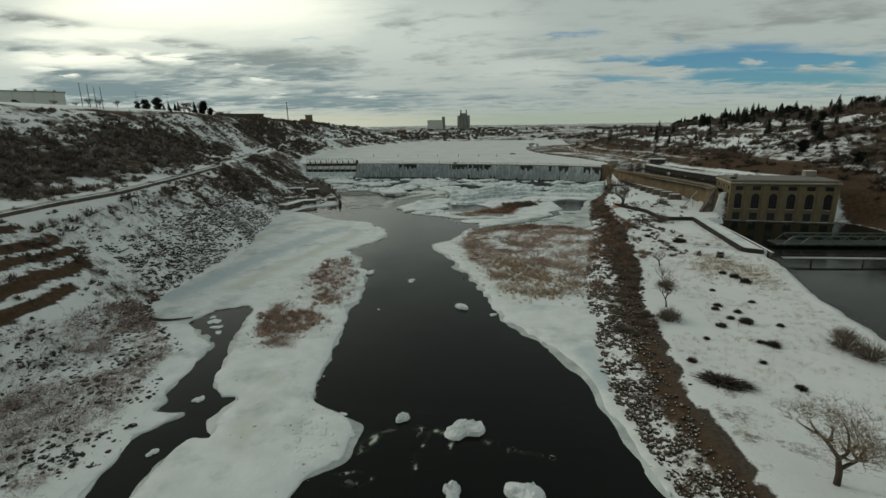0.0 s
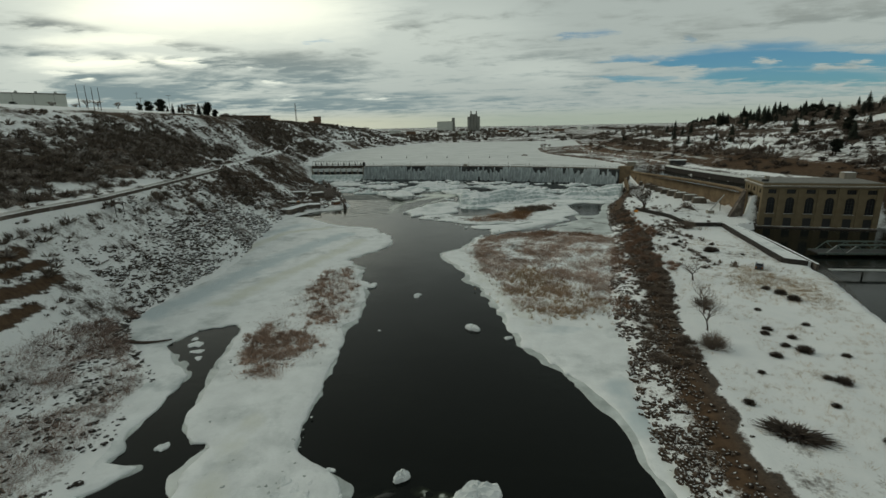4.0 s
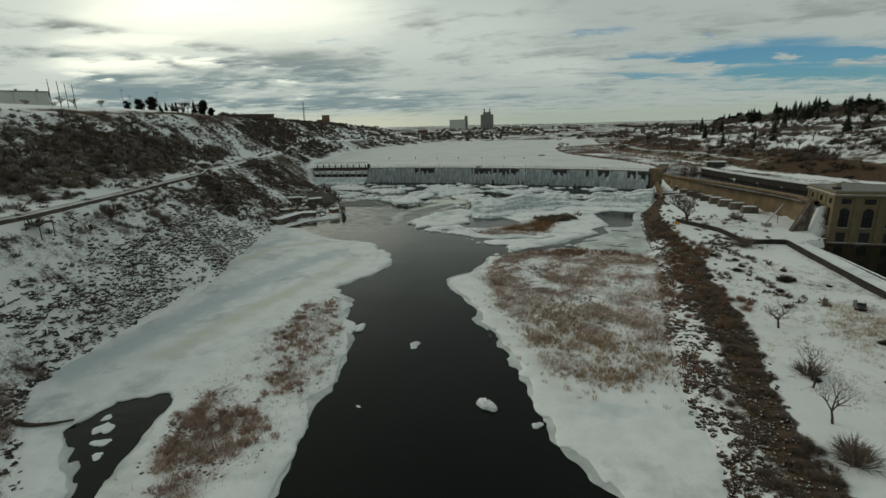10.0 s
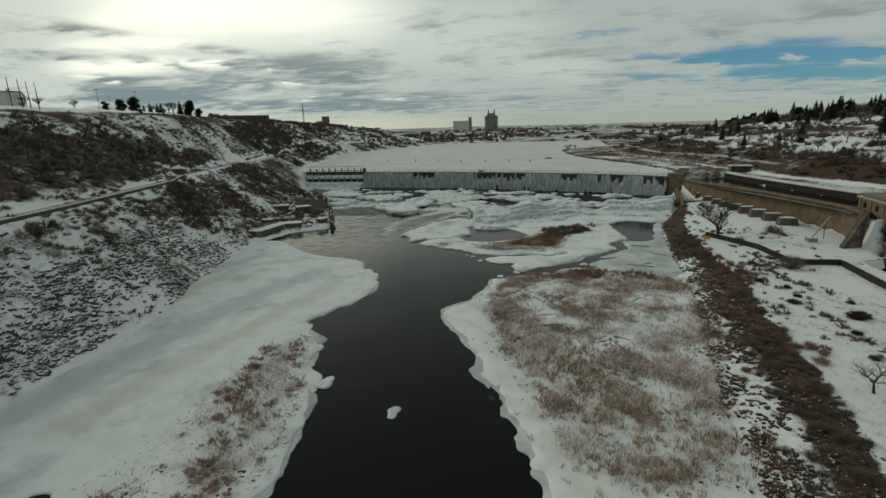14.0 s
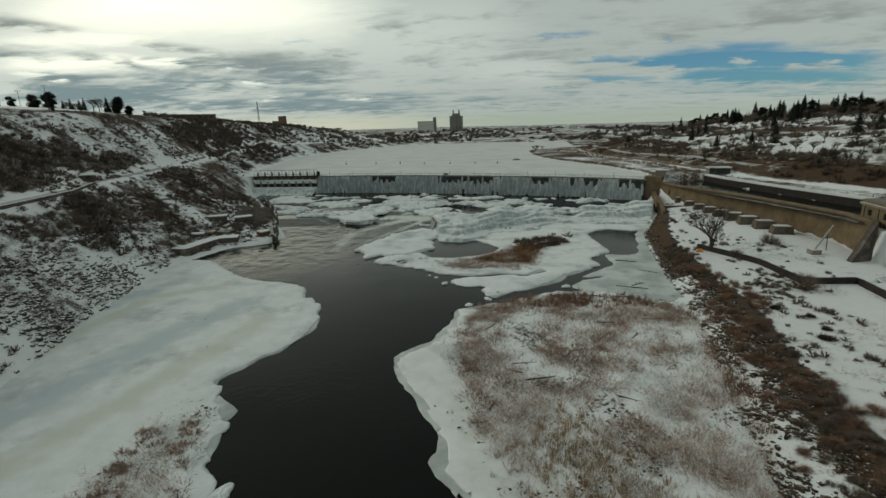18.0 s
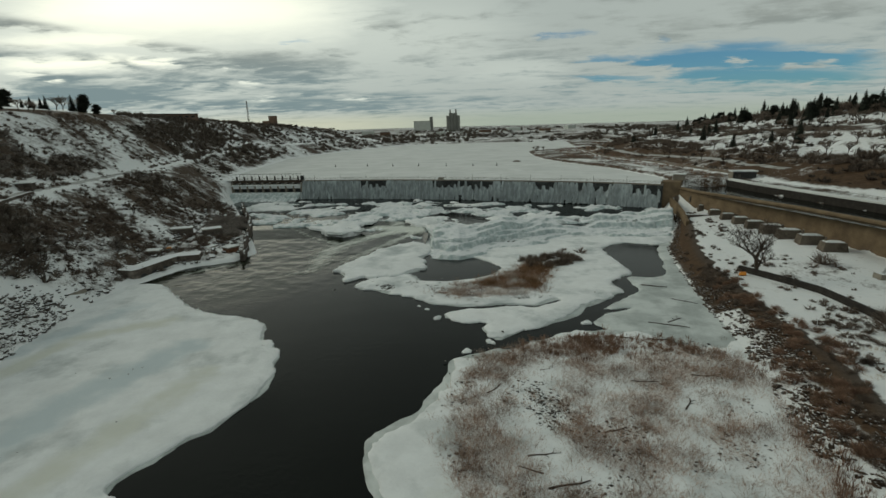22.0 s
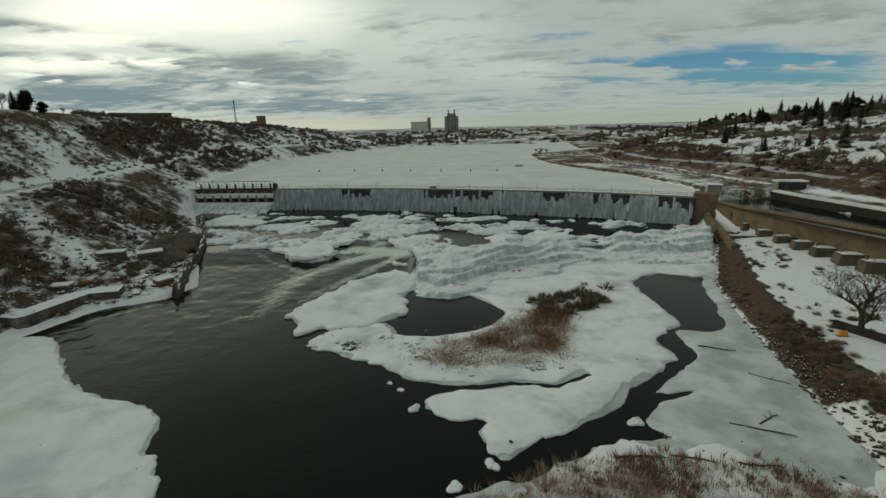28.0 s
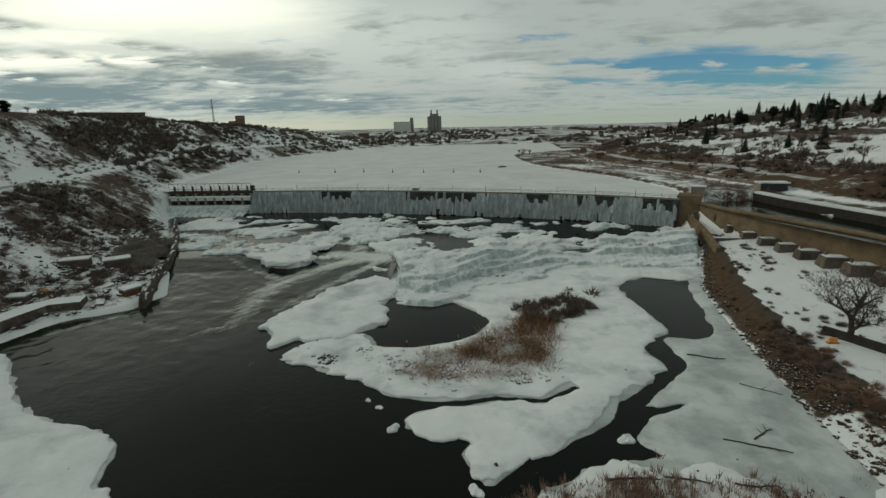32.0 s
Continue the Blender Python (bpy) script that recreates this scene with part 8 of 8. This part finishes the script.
ground_ribbon("river_road", lambda yv: tail_r(yv) + 17, 5.0, 335, 720, 0.2, ROAD_GREY, "grey winter road along the embankment", "road")
cabin = empty("roadside_hut", -139.4, 263.3, float(ground_z(-139.4, 263.3)) - 0.1, 20)
part("wall", box(4.2, 3.0, 2.2, 0, 0, 0, 0.04), STONE_DARK, cabin)
part("roof", box(5.2, 4.0, 0.35, 0, 0, 2.2, 0.08), SNOW, cabin, "flat roof under snow")
part("door", box(0.9, 0.08, 1.9, 0.6, -1.52, 0.1), WOOD, cabin)
tagged(cabin, "small dark hut with a snowy flat roof beside the hillside road", "hut")
deck = empty("viewing_platform", -98.6, 139.5, float(ground_z(-98.6, 139.5)), 12)
part("floor", box(3.0, 4.4, 0.2, 1.0, 0, 0.9), WOOD, deck)
for xx in (-0.3, 2.3):
    for yy in (-2, 2):
        part("leg", rod((xx, yy, -2.4), (xx, yy, 0.9), 0.09), WOOD, deck)
        part("rail_post", rod((xx, yy, 1.0), (xx, yy, 2.1), 0.05), WOOD, deck)
part("rail", box(0.1, 4.4, 0.12, 2.3, 0, 2.05), WOOD, deck)
tagged(deck, "small timber platform beside the hillside road", "platform")


# ---- on the plateau and beyond ----
WHITE_CLAD = material("pale_metal_cladding", (0.52, 0.54, 0.50), 0.6, vary=0.08, scale=0.2, second=(0.42, 0.43, 0.40), second_at=(0.5, 0.8))
BROWN_BRICK = material("brown_brick", (0.16, 0.105, 0.075), 0.9, vary=0.2, scale=0.4)
FAR_CONCRETE = material("grey_silo_concrete", (0.24, 0.24, 0.22), 0.9, vary=0.15, scale=0.06)
wh = empty("warehouse", -266, 318, 55.0, 225)
part("wall", box(110, 46, 11.5, 55, -23, -1), WHITE_CLAD, wh)
part("roof", box(111, 47, 0.6, 55, -23, 10.5), ROOF_GREY, wh)
for k in range(11):
    part("roof_vent", box(1.4, 1.4, 1.1, 5 + k * 9.5, -1.4, 11.1, 0.1), PALE_STEEL, wh)
for k in range(10):
    part("panel_seam", box(0.16, 0.1, 11.0, 6 + k * 10, 0.05, -0.5), FAR_CONCRETE, wh)
tagged(wh, "long pale metal-clad warehouse with small roof vents", "warehouse")


def pole_thing(name, x, y, h, label, arms=1, r=0.16):
    p = empty(name, x, y, float(ground_z(x, y)) - 0.3, 25)
    part("shaft", rod((0, 0, 0), (0, 0, h), r, None, r * 0.6, 7), WOOD, p)
    for k in range(arms):
        part("crossarm", box(2.6, 0.16, 0.16, 0, 0, h - 0.7 - k * 1.1), WOOD, p)
        for s in (-1.1, 0.0, 1.1):
            part("insulator", rod((s, 0, h - 0.55 - k * 1.1), (s, 0, h - 0.25 - k * 1.1), 0.06), PALE_STEEL, p)
    return tagged(p, label, "pole", group=name + " row")


for px, py, h in ((-201.6, 253.8, 11.8), (-199.1, 255.9, 11.5), (-197.1, 257.6, 11.0), (-195.0, 259.3, 11.4)):
    pole_thing("utility_pole", px, py, h, "dark timber utility pole at the edge of the plateau", 0, 0.2)
for px, py, h in ((-212, 309.5, 11), (-198, 319, 11.5), (-236, 345, 10), (-250, 420, 10)):
    pole_thing("street_lamp", px, py, h, "tall thin lamp pole on the snowy plateau", 1, 0.12)
lb = empty("low_building", -246, 518, 52.2, 34)
part("wall", box(40, 14, 5.2, 0, 0, -1), BROWN_BRICK, lb)
part("roof", box(41, 15, 0.5, 0, 0, 4.2), DARK, lb)
for k in range(8):
    part("window", box(2.6, 0.2, 1.2, -16 + k * 4.6, -7.02, 1.6), GLASS, lb)
tagged(lb, "long low brown building with a flat roof on the plateau", "building")
ms = empty("lattice_mast", -309, 803, 47)
for a in range(3):
    c, s = math.cos(a * 2.094), math.sin(a * 2.094)
    part("leg", rod((c * 1.6, s * 1.6, 0), (c * 0.5, s * 0.5, 37), 0.28, None, 0.2), STEEL, ms)
for k in range(9):
    part("brace", rod((1.4 - k * 0.1, 0, 2 + k * 4), (-0.7 + k * 0.05, 1.1 - k * 0.08, 5 + k * 4), 0.16), STEEL, ms)
part("antenna_ring", box(3.6, 3.6, 0.5, 0, 0, 27), STEEL, ms)
tagged(ms, "tall steel lattice mast on the skyline", "mast")
st = empty("brick_tower", -272, 798, 48)
part("wall", box(9, 8, 14, 0, 0, 0), BROWN_BRICK, st)
part("roof", box(9.6, 8.6, 0.6, 0, 0, 14), DARK, st)
part("lower_wing", box(9, 8, 8, -9, 0, 0), BROWN_BRICK, st)
tagged(st, "square brown brick tower on the skyline", "tower")
el = empty("grain_elevator", -36.5, 1333, 33)
for i in range(4):
    part("silo", rod((-12 + i * 8, 0, 0), (-12 + i * 8, 0, 36), 4.6, None, None, 16), FAR_CONCRETE, el)
part("headhouse", box(20, 9, 6, 0, 0, 36), FAR_CONCRETE, el)
for xx in (-7, 7):
    part("leg_tower", box(3.2, 4, 8.5, xx, 0, 42), FAR_CONCRETE, el)
tagged(el, "tall grey concrete grain elevator on the horizon", "grain elevator")
ml = empty("flour_mill", -108, 1328, 36)
part("wall", box(40, 20, 21, -4, 0, 0), WHITE_CLAD, ml)
part("roof", box(41, 21, 1, -4, 0, 21), ROOF_GREY, ml)
part("head_tower", box(9, 10, 31, 18, 0, 0, taper=0.8), FAR_CONCRETE, ml)
tagged(ml, "pale mill building with a grey tower on the horizon", "mill")
for k, (hx, hy, w, h) in enumerate(((-190, 1240, 22, 7), (-240, 1290, 30, 8), (40, 1280, 26, 6), (110, 1330, 34, 7), (180, 1290, 24, 6), (250, 1350, 30, 8), (-320, 1250, 40, 9), (-60, 1200, 18, 6))):
    b = empty("town_building", hx, hy, float(ground_z(hx, hy)) - 1, 8 * k)
    part("wall", box(w, 12, h + 1, 0, 0, 0), WHITE_CLAD if k % 2 else BROWN_BRICK, b)
    part("roof", box(w + 1, 13, 0.8, 0, 0, h + 1), SNOW, b)
    tagged(b, "low building with a snowy roof far off on the horizon", "building", group="far town")
BUOY = material("dark_buoy_paint", (0.05, 0.045, 0.04), 0.7, vary=0.2, scale=2)
for k, (bx, by) in enumerate(((-98, 470), (-74, 468), (-54.6, 463.6), (-35.7, 459), (-16, 452), (2.3, 450), (18.2, 447))):
    b = empty("buoy", bx, by, 14.0)
    part("float", rod((0, 0, 0), (0, 0, 0.9), 0.45, None, 0.35, 10), BUOY, b)
    part("staff", rod((0, 0, 0.9), (0, 0, 2.2), 0.12), BUOY, b)
    tagged(b, "dark marker buoy frozen into the pool ice", "buoy", group="line of buoys")
v, f = LUMPS[2]
ob = new("snag", raw_mesh("snag", v * np.array([6, 2.4, 3.0]), f, SAGE, True))
ob.matrix_world = pose(34.6, 479, 14.0)
tagged(ob, "dark snag of driftwood frozen in the pool", "snag")
